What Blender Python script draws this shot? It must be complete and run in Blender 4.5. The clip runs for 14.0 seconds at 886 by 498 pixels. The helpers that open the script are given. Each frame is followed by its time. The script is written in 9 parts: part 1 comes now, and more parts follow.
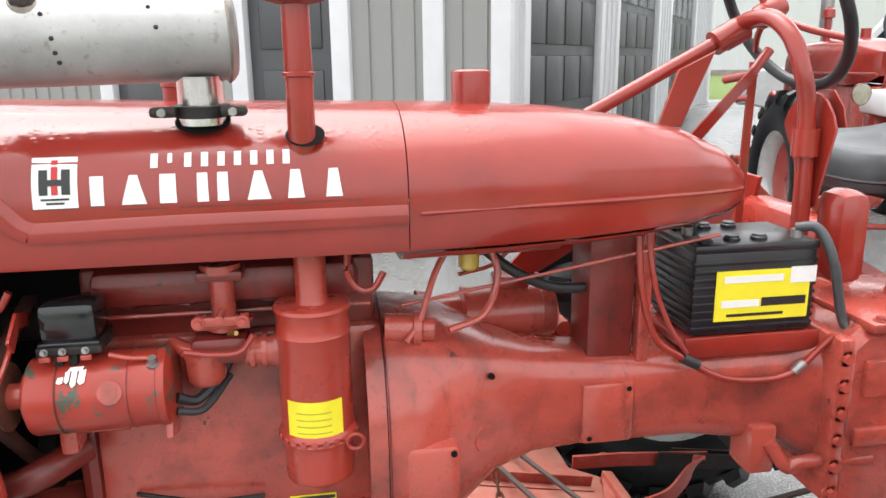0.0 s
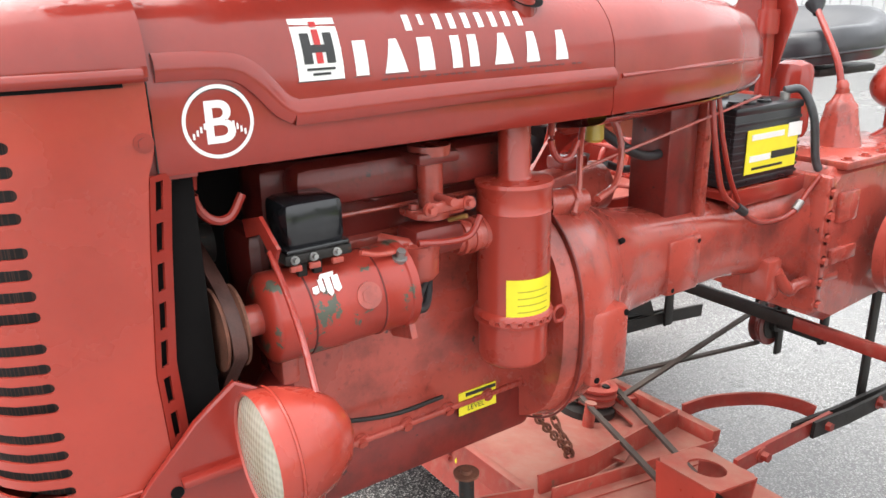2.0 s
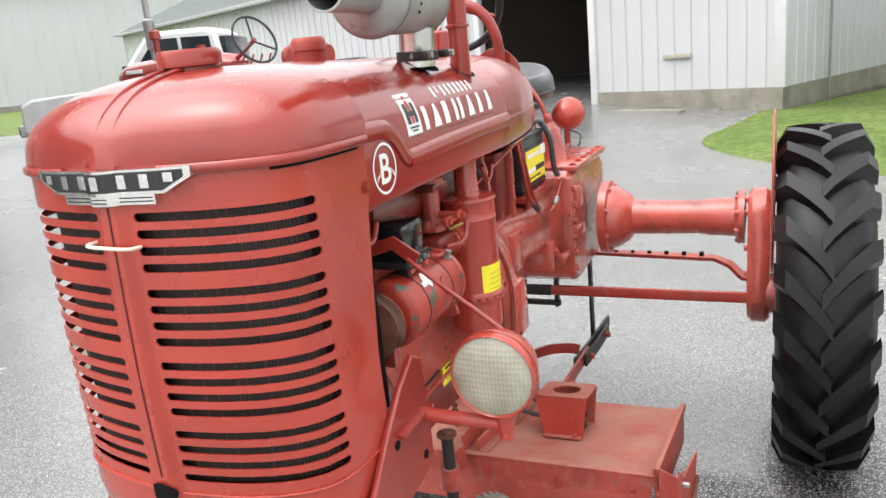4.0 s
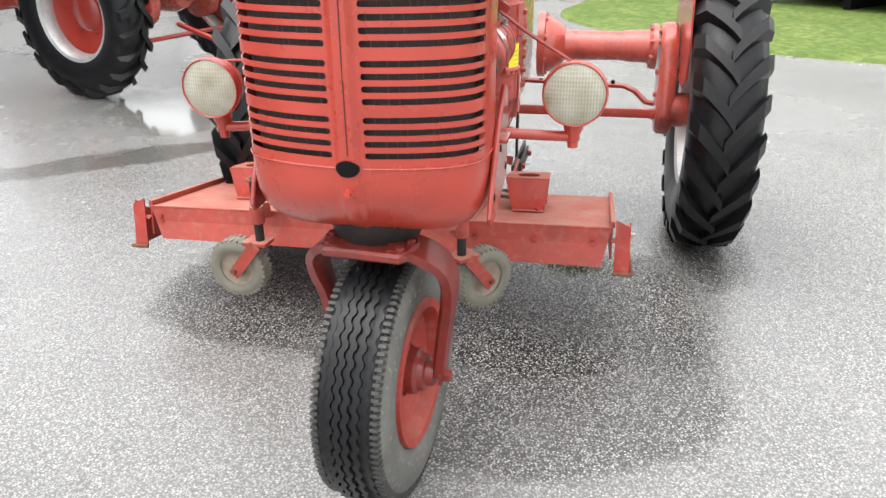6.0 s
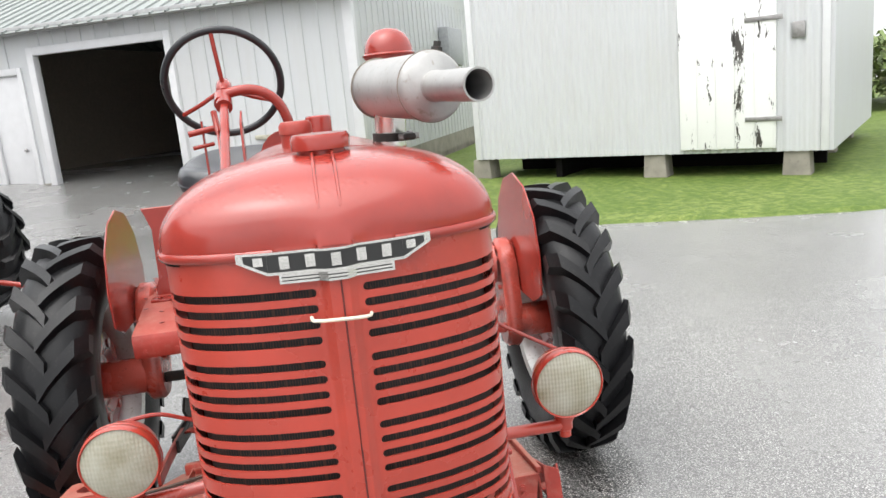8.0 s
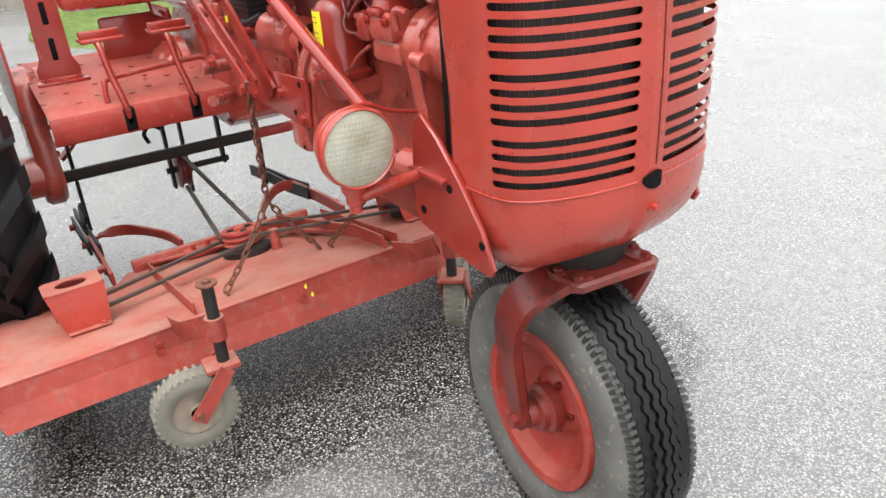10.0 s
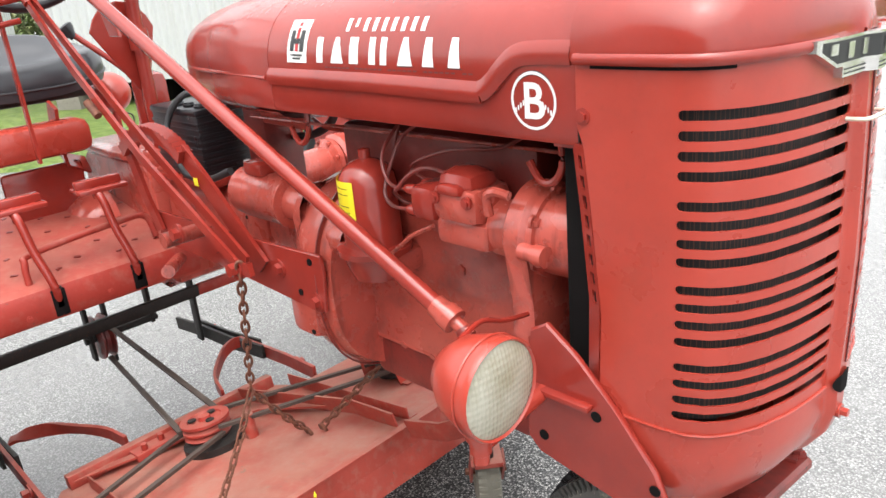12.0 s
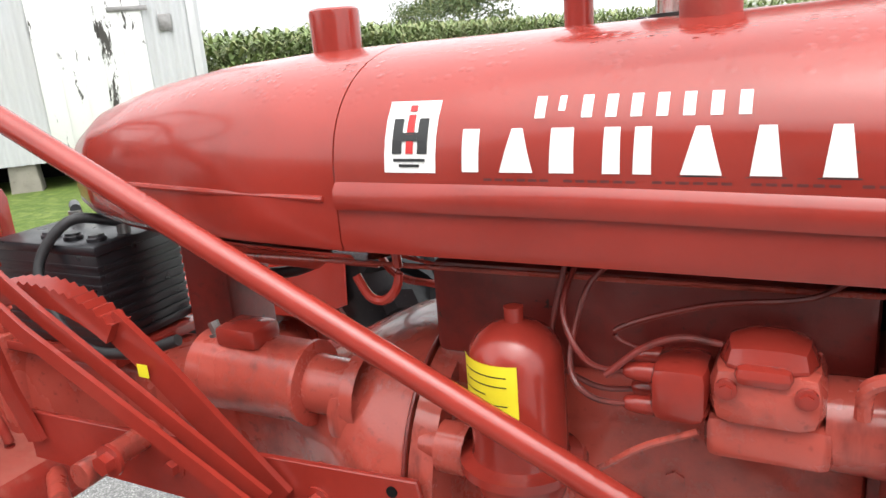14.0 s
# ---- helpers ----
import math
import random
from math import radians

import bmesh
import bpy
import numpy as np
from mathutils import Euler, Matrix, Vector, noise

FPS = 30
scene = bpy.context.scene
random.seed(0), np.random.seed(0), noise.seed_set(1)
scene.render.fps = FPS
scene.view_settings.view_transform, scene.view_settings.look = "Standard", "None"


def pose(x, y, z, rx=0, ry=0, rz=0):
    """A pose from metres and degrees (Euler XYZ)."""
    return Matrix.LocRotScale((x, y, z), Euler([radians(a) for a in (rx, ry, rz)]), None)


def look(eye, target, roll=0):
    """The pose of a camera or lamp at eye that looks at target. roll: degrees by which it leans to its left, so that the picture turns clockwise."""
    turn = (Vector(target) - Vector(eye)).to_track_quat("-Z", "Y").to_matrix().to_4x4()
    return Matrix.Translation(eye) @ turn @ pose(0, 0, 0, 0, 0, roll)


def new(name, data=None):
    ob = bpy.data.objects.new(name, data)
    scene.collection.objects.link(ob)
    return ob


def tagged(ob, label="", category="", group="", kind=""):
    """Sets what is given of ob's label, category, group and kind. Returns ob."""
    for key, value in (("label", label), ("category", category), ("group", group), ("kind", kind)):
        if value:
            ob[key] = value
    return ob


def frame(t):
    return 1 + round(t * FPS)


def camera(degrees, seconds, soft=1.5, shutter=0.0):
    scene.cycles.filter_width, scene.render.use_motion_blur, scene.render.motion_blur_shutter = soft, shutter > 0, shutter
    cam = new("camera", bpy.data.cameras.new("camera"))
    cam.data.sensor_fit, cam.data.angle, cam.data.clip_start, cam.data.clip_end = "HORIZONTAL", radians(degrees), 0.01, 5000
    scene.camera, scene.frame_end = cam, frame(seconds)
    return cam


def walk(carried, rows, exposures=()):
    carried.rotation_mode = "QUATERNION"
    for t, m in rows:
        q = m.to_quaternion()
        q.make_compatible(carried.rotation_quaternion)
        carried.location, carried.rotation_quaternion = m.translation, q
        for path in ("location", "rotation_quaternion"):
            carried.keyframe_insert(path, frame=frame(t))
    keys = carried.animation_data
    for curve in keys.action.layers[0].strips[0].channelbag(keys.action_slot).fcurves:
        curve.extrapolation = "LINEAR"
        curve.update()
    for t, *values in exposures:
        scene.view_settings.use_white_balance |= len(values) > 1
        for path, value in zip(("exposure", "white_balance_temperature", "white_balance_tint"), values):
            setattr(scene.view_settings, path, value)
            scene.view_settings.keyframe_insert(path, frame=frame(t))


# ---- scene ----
cam = camera(61.0, 14.0)
PATH = [
    (0, (-0.869, 1.418, 1.628), (-1.172, -0.498, 1.141), -0.7),
    (0.5, (-0.667, 1.318, 1.68), (-1.076, -0.602, 1.296), -3.3),
    (1, (-0.44, 1.271, 1.624), (-1.03, -0.605, 1.257), -6.0),
    (1.5, (-0.29, 1.105, 1.521), (-1.066, -0.663, 0.999), -4.9),
    (2, (-0.064, 1.118, 1.51), (-1.128, -0.457, 0.887), -1.3),
    (2.5, (0.21, 1.206, 1.539), (-1.068, -0.198, 0.911), -0.9),
    (2.7, (0.287, 1.184, 1.572), (-1.045, -0.173, 0.954), -2.2),
    (4.8, (1.094, 0.607, 1.53), (-0.75, 0.075, 0.967), -5.0),
    (5, (1.197, 0.556, 1.486), (-0.632, 0.044, 0.859), -4.3),
    (5.5, (1.339, 0.498, 1.437), (-0.453, 0.064, 0.661), -1.8),
    (6, (1.373, 0.479, 1.425), (-0.412, 0.106, 0.605), -0.8),
    (6.5, (1.391, 0.47, 1.602), (-0.49, 0.179, 0.987), -1.3),
    (7, (1.307, 0.37, 1.701), (-0.644, 0.224, 1.287), -1.6),
    (7.2, (1.261, 0.295, 1.703), (-0.701, 0.207, 1.322), -2.1),
    (9.3, (0.836, -0.591, 1.495), (-0.791, 0.317, 0.768), -5.9),
    (9.5, (0.825, -0.7, 1.474), (-0.771, 0.23, 0.707), -5.5),
    (10, (0.851, -0.979, 1.444), (-0.675, -0.021, 0.576), -4.0),
    (10.5, (0.865, -1.125, 1.449), (-0.644, -0.199, 0.518), -2.1),
    (11, (0.804, -1.18, 1.464), (-0.729, -0.3, 0.528), -1.8),
    (11.5, (0.576, -1.166, 1.51), (-0.959, -0.202, 0.665), -3.4),
    (12, (0.303, -1.053, 1.562), (-1.059, 0.236, 0.865), -5.1),
    (12.5, (0.097, -0.999, 1.556), (-0.907, 0.621, 0.948), -4.2),
    (13, (-0.078, -0.994, 1.548), (-0.872, 0.734, 0.929), -3.2),
    (13.5, (-0.303, -0.942, 1.545), (-1.057, 0.81, 0.943), -4.0),
    (14, (-0.504, -0.942, 1.563), (-1.391, 0.765, 1.014), -4.6),
]
walk(cam, [(t, look(eye, target, roll)) for t, eye, target, roll in PATH], exposures=[(0, 1.38), (0.5, 1.2), (1, 1.18), (2, 1.48), (2.5, 1.4), (3, 1.34), (5, 1.16), (5.5, 1.34), (6, 1.38), (6.5, 1.33), (7, 1.12), (9.5, 1.12), (10, 1.26), (11, 1.38), (11.5, 1.52), (12, 1.36), (12.5, 1.18), (13, 1.12), (14, 1.2)])


# ---- light: bright overcast day ----
world = bpy.data.worlds.new("overcast_sky")
scene.world = world
world.use_nodes = True
wn, wl = world.node_tree.nodes, world.node_tree.links
wn.clear()
sky = wn.new("ShaderNodeTexSky")
sky.sky_type = "NISHITA"
sky.sun_disc = False
sky.sun_elevation, sky.sun_rotation = radians(70), radians(149)
sky.air_density, sky.dust_density, sky.ozone_density = 1.0, 6.0, 1.0
pale = wn.new("ShaderNodeHueSaturation")
pale.inputs["Saturation"].default_value = 0.12
wash = wn.new("ShaderNodeMix")
wash.data_type = "RGBA"
wash.inputs["Factor"].default_value = 0.55
wash.inputs["B"].default_value = (7.6, 7.8, 8.0, 1)
back = wn.new("ShaderNodeBackground")
back.inputs["Strength"].default_value = 0.15
wout = wn.new("ShaderNodeOutputWorld")
wl.new(sky.outputs[0], pale.inputs["Color"])
wl.new(pale.outputs[0], wash.inputs["A"])
# an overcast sky is brightest overhead
way = wn.new("ShaderNodeTexCoord")
split = wn.new("ShaderNodeSeparateXYZ")
climb = wn.new("ShaderNodeMapRange")
climb.inputs["From Min"].default_value, climb.inputs["From Max"].default_value = 0.0, 1.0
climb.inputs["To Min"].default_value, climb.inputs["To Max"].default_value = 0.93, 1.06
dome = wn.new("ShaderNodeMix")
dome.data_type, dome.blend_type = "RGBA", "MULTIPLY"
dome.inputs["Factor"].default_value = 1.0
wl.new(way.outputs["Generated"], split.inputs[0])
wl.new(split.outputs["Z"], climb.inputs["Value"])
wl.new(wash.outputs["Result"], dome.inputs["A"])
wl.new(climb.outputs["Result"], dome.inputs["B"])
wl.new(dome.outputs["Result"], back.inputs["Color"])
wl.new(back.outputs[0], wout.inputs[0])

sun_data = bpy.data.lights.new("sun", "SUN")
sun_data.energy, sun_data.angle, sun_data.color = 0.75, radians(75), (1.0, 0.97, 0.93)
sun = new("sun", sun_data)
sun.matrix_world = look((3, -5, 16), (0, 0, 0))


# ---- materials ----
def shader(name, base, rough=0.5, metal=0.0, coat=0.0, spec=0.5):
    """A principled material, its nodes, links and shader."""
    m = bpy.data.materials.new(name)
    m.use_nodes = True
    n, l = m.node_tree.nodes, m.node_tree.links
    b = n["Principled BSDF"]
    b.inputs["Base Color"].default_value = (*base, 1)
    b.inputs["Roughness"].default_value = rough
    b.inputs["Metallic"].default_value = metal
    b.inputs["Coat Weight"].default_value = coat
    b.inputs["Coat Roughness"].default_value = 0.12
    b.inputs["Specular IOR Level"].default_value = spec
    return m, n, l, b


def coords(n, l, scale=1.0):
    """Object coordinates in metres."""
    c = n.new("ShaderNodeTexCoord")
    mp = n.new("ShaderNodeMapping")
    mp.inputs["Scale"].default_value = (scale,) * 3 if isinstance(scale, (int, float)) else scale
    l.new(c.outputs["Object"], mp.inputs["Vector"])
    return mp.outputs[0]


def noise_node(n, l, vec, scale, detail=4.0, rough=0.55):
    t = n.new("ShaderNodeTexNoise")
    t.inputs["Scale"].default_value, t.inputs["Detail"].default_value, t.inputs["Roughness"].default_value = scale, detail, rough
    l.new(vec, t.inputs["Vector"])
    return t.outputs["Fac"]


def ramp(n, l, fac, stops):
    r = n.new("ShaderNodeValToRGB")
    e = r.color_ramp.elements
    while len(e) < len(stops):
        e.new(0.5)
    for k, (p, c) in zip(e, stops):
        k.position, k.color = p, (*c, 1) if len(c) == 3 else c
    l.new(fac, r.inputs[0])
    return r.outputs[0]


def blend(n, l, fac, a, b, mode="MIX"):
    x = n.new("ShaderNodeMix")
    x.data_type, x.blend_type = "RGBA", mode
    for key, v in (("Factor", fac), ("A", a), ("B", b)):
        if isinstance(v, (int, float)):
            x.inputs[key].default_value = v
        elif isinstance(v, tuple):
            x.inputs[key].default_value = (*v, 1)
        else:
            l.new(v, x.inputs[key])
    return x.outputs["Result"]


def bump(n, l, b, height, strength, distance):
    k = n.new("ShaderNodeBump")
    k.inputs["Strength"].default_value, k.inputs["Distance"].default_value = strength, distance
    l.new(height, k.inputs["Height"])
    l.new(k.outputs[0], b.inputs["Normal"])


def gray(v):
    return (v, v, v)


def paint(name, base, rough=0.32, coat=0.25, wear=None, amount=0.0, dust=0.12, ripple=0.25, fine=90.0, dust_col=(0.42, 0.10, 0.07), grime=0.0, beads=False, settle=0.0):
    """Brushed or sprayed enamel: tone at two scales, ripple, chips, greasy stains, dust and beads of rain on level tops."""
    m, n, l, b = shader(name, base, rough, 0.0, coat, 0.5)
    b.inputs["Coat Roughness"].default_value = 0.05
    v = coords(n, l)
    big = noise_node(n, l, v, 5.0, 5.0)
    c = blend(n, l, ramp(n, l, big, [(0.3, gray(0)), (0.75, gray(1))]), tuple(x * 0.80 for x in base), tuple(min(1, x * 1.14) for x in base))
    small = noise_node(n, l, v, fine, 3.0)
    c = blend(n, l, ramp(n, l, small, [(0.5, gray(0)), (0.9, gray(dust * 1.5))]), c, dust_col)
    r = ramp(n, l, big, [(0.25, gray(rough * 0.75)), (0.8, gray(min(1, rough * 1.5)))])
    if grime:
        g = noise_node(n, l, v, 6.5, 9.0, 0.68)
        mask = ramp(n, l, g, [(0.50, gray(0)), (0.74, gray(grime))])
        c = blend(n, l, mask, c, (0.035, 0.014, 0.012))
        speck = noise_node(n, l, v, 70.0, 4.0)
        c = blend(n, l, ramp(n, l, speck, [(0.60, gray(0)), (0.72, gray(0.5 * grime))]), c, (0.05, 0.018, 0.014))
        r = blend(n, l, mask, r, (0.5, 0.5, 0.5))
        if grime > 0.7:
            # oil that has run down in streaks
            run = noise_node(n, l, coords(n, l, (8.0, 8.0, 0.9)), 1.6, 5.0, 0.6)
            c = blend(n, l, ramp(n, l, run, [(0.60, gray(0)), (0.72, gray(0.7))]), c, (0.03, 0.012, 0.010))
    if wear:
        chips = noise_node(n, l, v, 23.0, 6.0, 0.65)
        c = blend(n, l, ramp(n, l, chips, [(0.72 - amount, gray(0)), (0.735 - amount, gray(1))]), c, wear)
    if settle:
        # dust lies on the level tops
        geo = n.new("ShaderNodeNewGeometry")
        up = n.new("ShaderNodeSeparateXYZ")
        l.new(geo.outputs["Normal"], up.inputs[0])
        lie = ramp(n, l, up.outputs["Z"], [(0.5, gray(0)), (0.9, gray(settle))])
        patch = ramp(n, l, noise_node(n, l, v, 7.0, 7.0, 0.6), [(0.30, gray(1)), (0.66, gray(0.25))])
        c = blend(n, l, blend(n, l, 1.0, lie, patch, "MULTIPLY"), c, dust_col)
        r = blend(n, l, lie, r, (0.75, 0.75, 0.75))
    l.new(c, b.inputs["Base Color"])
    l.new(r, b.inputs["Roughness"])
    k = n.new("ShaderNodeBump")
    k.inputs["Strength"].default_value, k.inputs["Distance"].default_value = ripple, 0.0012
    l.new(noise_node(n, l, v, 60.0, 3.0), k.inputs["Height"])
    last = k
    if beads:
        cell = n.new("ShaderNodeTexVoronoi")
        cell.inputs["Scale"].default_value = 75.0
        l.new(v, cell.inputs["Vector"])
        drop = ramp(n, l, cell.outputs["Distance"], [(0.0, gray(1)), (0.42, gray(0))])
        geo = n.new("ShaderNodeNewGeometry")
        up = n.new("ShaderNodeSeparateXYZ")
        l.new(geo.outputs["Normal"], up.inputs[0])
        top = ramp(n, l, up.outputs["Z"], [(0.55, gray(0)), (0.85, gray(1))])
        patch = ramp(n, l, noise_node(n, l, v, 9.0, 4.0), [(0.42, gray(0)), (0.58, gray(1))])
        k2 = n.new("ShaderNodeBump")
        k2.inputs["Strength"].default_value, k2.inputs["Distance"].default_value = 0.55, 0.0018
        l.new(blend(n, l, 1.0, blend(n, l, 1.0, drop, top, "MULTIPLY"), patch, "MULTIPLY"), k2.inputs["Height"])
        l.new(k.outputs[0], k2.inputs["Normal"])
        last = k2
    l.new(last.outputs[0], b.inputs["Normal"])
    return m


RED = paint("red_enamel", (0.30, 0.030, 0.020), 0.19, 0.24, None, 0, 0.03, 0.16, 90.0, (0.30, 0.07, 0.055), 0.12, True)
RED_CAST = paint("red_cast_iron_paint", (0.46, 0.077, 0.054), 0.23, 0.40, (0.06, 0.02, 0.016), 0.03, 0.06, 0.5, 45.0, (0.42, 0.12, 0.09), 0.8)
# greasy red, its base darkened further to carry the engine bay's shade
RED_GREASE_SHADE = paint("greasy_shaded_red_paint", (0.20, 0.022, 0.016), 0.38, 0.2, (0.04, 0.016, 0.013), 0.05, 0.04, 0.5, 45.0, (0.2, 0.06, 0.05), 0.85)
RED_BRIGHT = paint("orange_red_enamel", (0.40, 0.045, 0.028), 0.26, 0.28, None, 0, 0.05, 0.2, 90.0, (0.40, 0.11, 0.07), 0.14)
RED_OLD = paint("weathered_red_paint", (0.36, 0.036, 0.024), 0.42, 0.0, (0.14, 0.06, 0.045), 0.04, 0.3, 0.4, 30.0, (0.42, 0.20, 0.15), 0.35, False, 0.42)
RED_DECK = paint("dusty_red_mower_paint", (0.36, 0.050, 0.033), 0.45, 0.0, (0.20, 0.08, 0.055), 0.06, 0.35, 0.4, 35.0, (0.37, 0.215, 0.16), 0.45, False, 0.75)


def plain(name, base, rough=0.5, metal=0.0, var=0.15, scale=14.0, bumpy=0.15, coat=0.0, fleck=None, spec=0.5):
    m, n, l, b = shader(name, base, rough, metal, coat, spec)
    v = coords(n, l)
    f = noise_node(n, l, v, scale, 6.0)
    c = blend(n, l, ramp(n, l, f, [(0.3, gray(0)), (0.75, gray(1))]), tuple(x * (1 - var) for x in base), tuple(min(1, x * (1 + var)) for x in base))
    if fleck:
        g = noise_node(n, l, v, scale * 7, 3.0)
        c = blend(n, l, ramp(n, l, g, [(0.6, gray(0)), (0.72, gray(0.8))]), c, fleck)
    l.new(c, b.inputs["Base Color"])
    l.new(ramp(n, l, f, [(0.2, gray(rough * 0.8)), (0.8, gray(min(1, rough * 1.25)))]), b.inputs["Roughness"])
    bump(n, l, b, noise_node(n, l, v, scale * 8, 4.0), bumpy, 0.002)
    return m


RUBBER = plain("black_tyre_rubber", (0.008, 0.008, 0.009), 0.36, 0, 0.4, 9.0, 0.35, 0, (0.022, 0.021, 0.02), 0.26)
RUBBER_GREY = plain("dusty_grey_tyre_rubber", (0.12, 0.117, 0.106), 0.75, 0, 0.38, 9.0, 0.3, 0, (0.27, 0.25, 0.2))
RUBBER_WORN = plain("worn_dark_grey_rubber", (0.045, 0.044, 0.041), 0.6, 0, 0.3, 12.0, 0.3, 0, (0.10, 0.095, 0.08))
RUBBER_CASTER = plain("faded_grey_caster_rubber", (0.18, 0.168, 0.135), 0.85, 0, 0.2, 16.0, 0.4, 0, (0.2, 0.17, 0.12))
BLACK = plain("black_plastic", (0.016, 0.016, 0.019), 0.3, 0, 0.2, 20.0, 0.1)
LACQUER = plain("glossy_black_lacquer", (0.012, 0.012, 0.014), 0.14, 0, 0.2, 12.0, 0.05, 0.3)
BLACK_GLOSS = plain("black_seat_vinyl", (0.028, 0.029, 0.034), 0.34, 0, 0.2, 10.0, 0.1, 0.25)
DARK = plain("dark_iron", (0.030, 0.027, 0.025), 0.55, 0.3, 0.3, 18.0, 0.4, 0, (0.09, 0.04, 0.025), 0.35)
STEEL = plain("grey_steel", (0.32, 0.31, 0.30), 0.42, 0.8, 0.25, 18.0, 0.2)
SILVER = plain("silver_muffler_paint", (0.37, 0.365, 0.355), 0.42, 0.55, 0.22, 9.0, 0.3, 0, (0.26, 0.235, 0.20))
CHROME = plain("worn_chrome", (0.72, 0.71, 0.68), 0.22, 1.0, 0.1, 30.0, 0.1)
RIM = plain("silver_wheel_rim", (0.55, 0.55, 0.54), 0.4, 0.6, 0.15, 10.0, 0.15, 0, (0.3, 0.25, 0.2))
WHITE_DECAL = plain("white_decal", (0.80, 0.79, 0.76), 0.4, 0, 0.04, 30.0, 0.0)
BLACK_DECAL = plain("black_decal", (0.02, 0.02, 0.02), 0.45, 0, 0.1, 30.0, 0.0)
YELLOW_DECAL = plain("yellow_sticker", (0.83, 0.72, 0.03), 0.45, 0, 0.06, 25.0, 0.0)
RED_DECAL = plain("red_decal", (0.5, 0.02, 0.02), 0.4, 0, 0.05, 30.0, 0.0)
CABLE = plain("black_cable", (0.025, 0.025, 0.027), 0.5, 0, 0.2, 40.0, 0.1)
CABLE_GREY = plain("grey_cable", (0.06, 0.063, 0.068), 0.32, 0, 0.2, 40.0, 0.1)
BELT = plain("worn_rubber_belt", (0.075, 0.056, 0.046), 0.7, 0, 0.3, 25.0, 0.2)
RUST_BELT = plain("brown_fan_belt", (0.085, 0.034, 0.026), 0.6, 0, 0.4, 25.0, 0.3)
RUST = plain("rusty_steel", (0.17, 0.065, 0.04), 0.75, 0.2, 0.4, 30.0, 0.5, 0, (0.3, 0.13, 0.07))
RUST_STAIN = plain("brown_rust_stain", (0.23, 0.20, 0.165), 0.6, 0.4, 0.4, 40.0, 0.4)
BRASS = plain("brass", (0.45, 0.3, 0.1), 0.4, 0.9, 0.2, 30.0, 0.1)
# near-black colour that stands in for shade inside gaps and holes
VOID = plain("interior_shade", (0.008, 0.007, 0.007), 0.8, 0, 0.3, 15.0, 0.1, 0, None, 0.1)


def lens_mat():
    m, n, l, b = shader("fluted_lamp_glass", (0.4, 0.39, 0.30), 0.2, 0.0, 0.3)
    v = coords(n, l)
    w = n.new("ShaderNodeTexWave")
    w.bands_direction, w.inputs["Scale"].default_value = "Y", 48.0
    l.new(v, w.inputs["Vector"])
    w2 = n.new("ShaderNodeTexWave")
    w2.bands_direction, w2.inputs["Scale"].default_value = "Z", 34.0
    l.new(v, w2.inputs["Vector"])
    mix = blend(n, l, 0.42, w.outputs["Color"], w2.outputs["Color"])
    stain = noise_node(n, l, v, 14.0, 5.0)
    c = blend(n, l, ramp(n, l, stain, [(0.35, gray(0)), (0.7, gray(1))]), (0.37, 0.36, 0.29), (0.22, 0.20, 0.125))
    c = blend(n, l, ramp(n, l, mix, [(0.2, gray(0)), (0.8, gray(0.14))]), c, (0.48, 0.47, 0.40))
    l.new(c, b.inputs["Base Color"])
    bump(n, l, b, mix, 0.35, 0.003)
    return m


LENS = lens_mat()


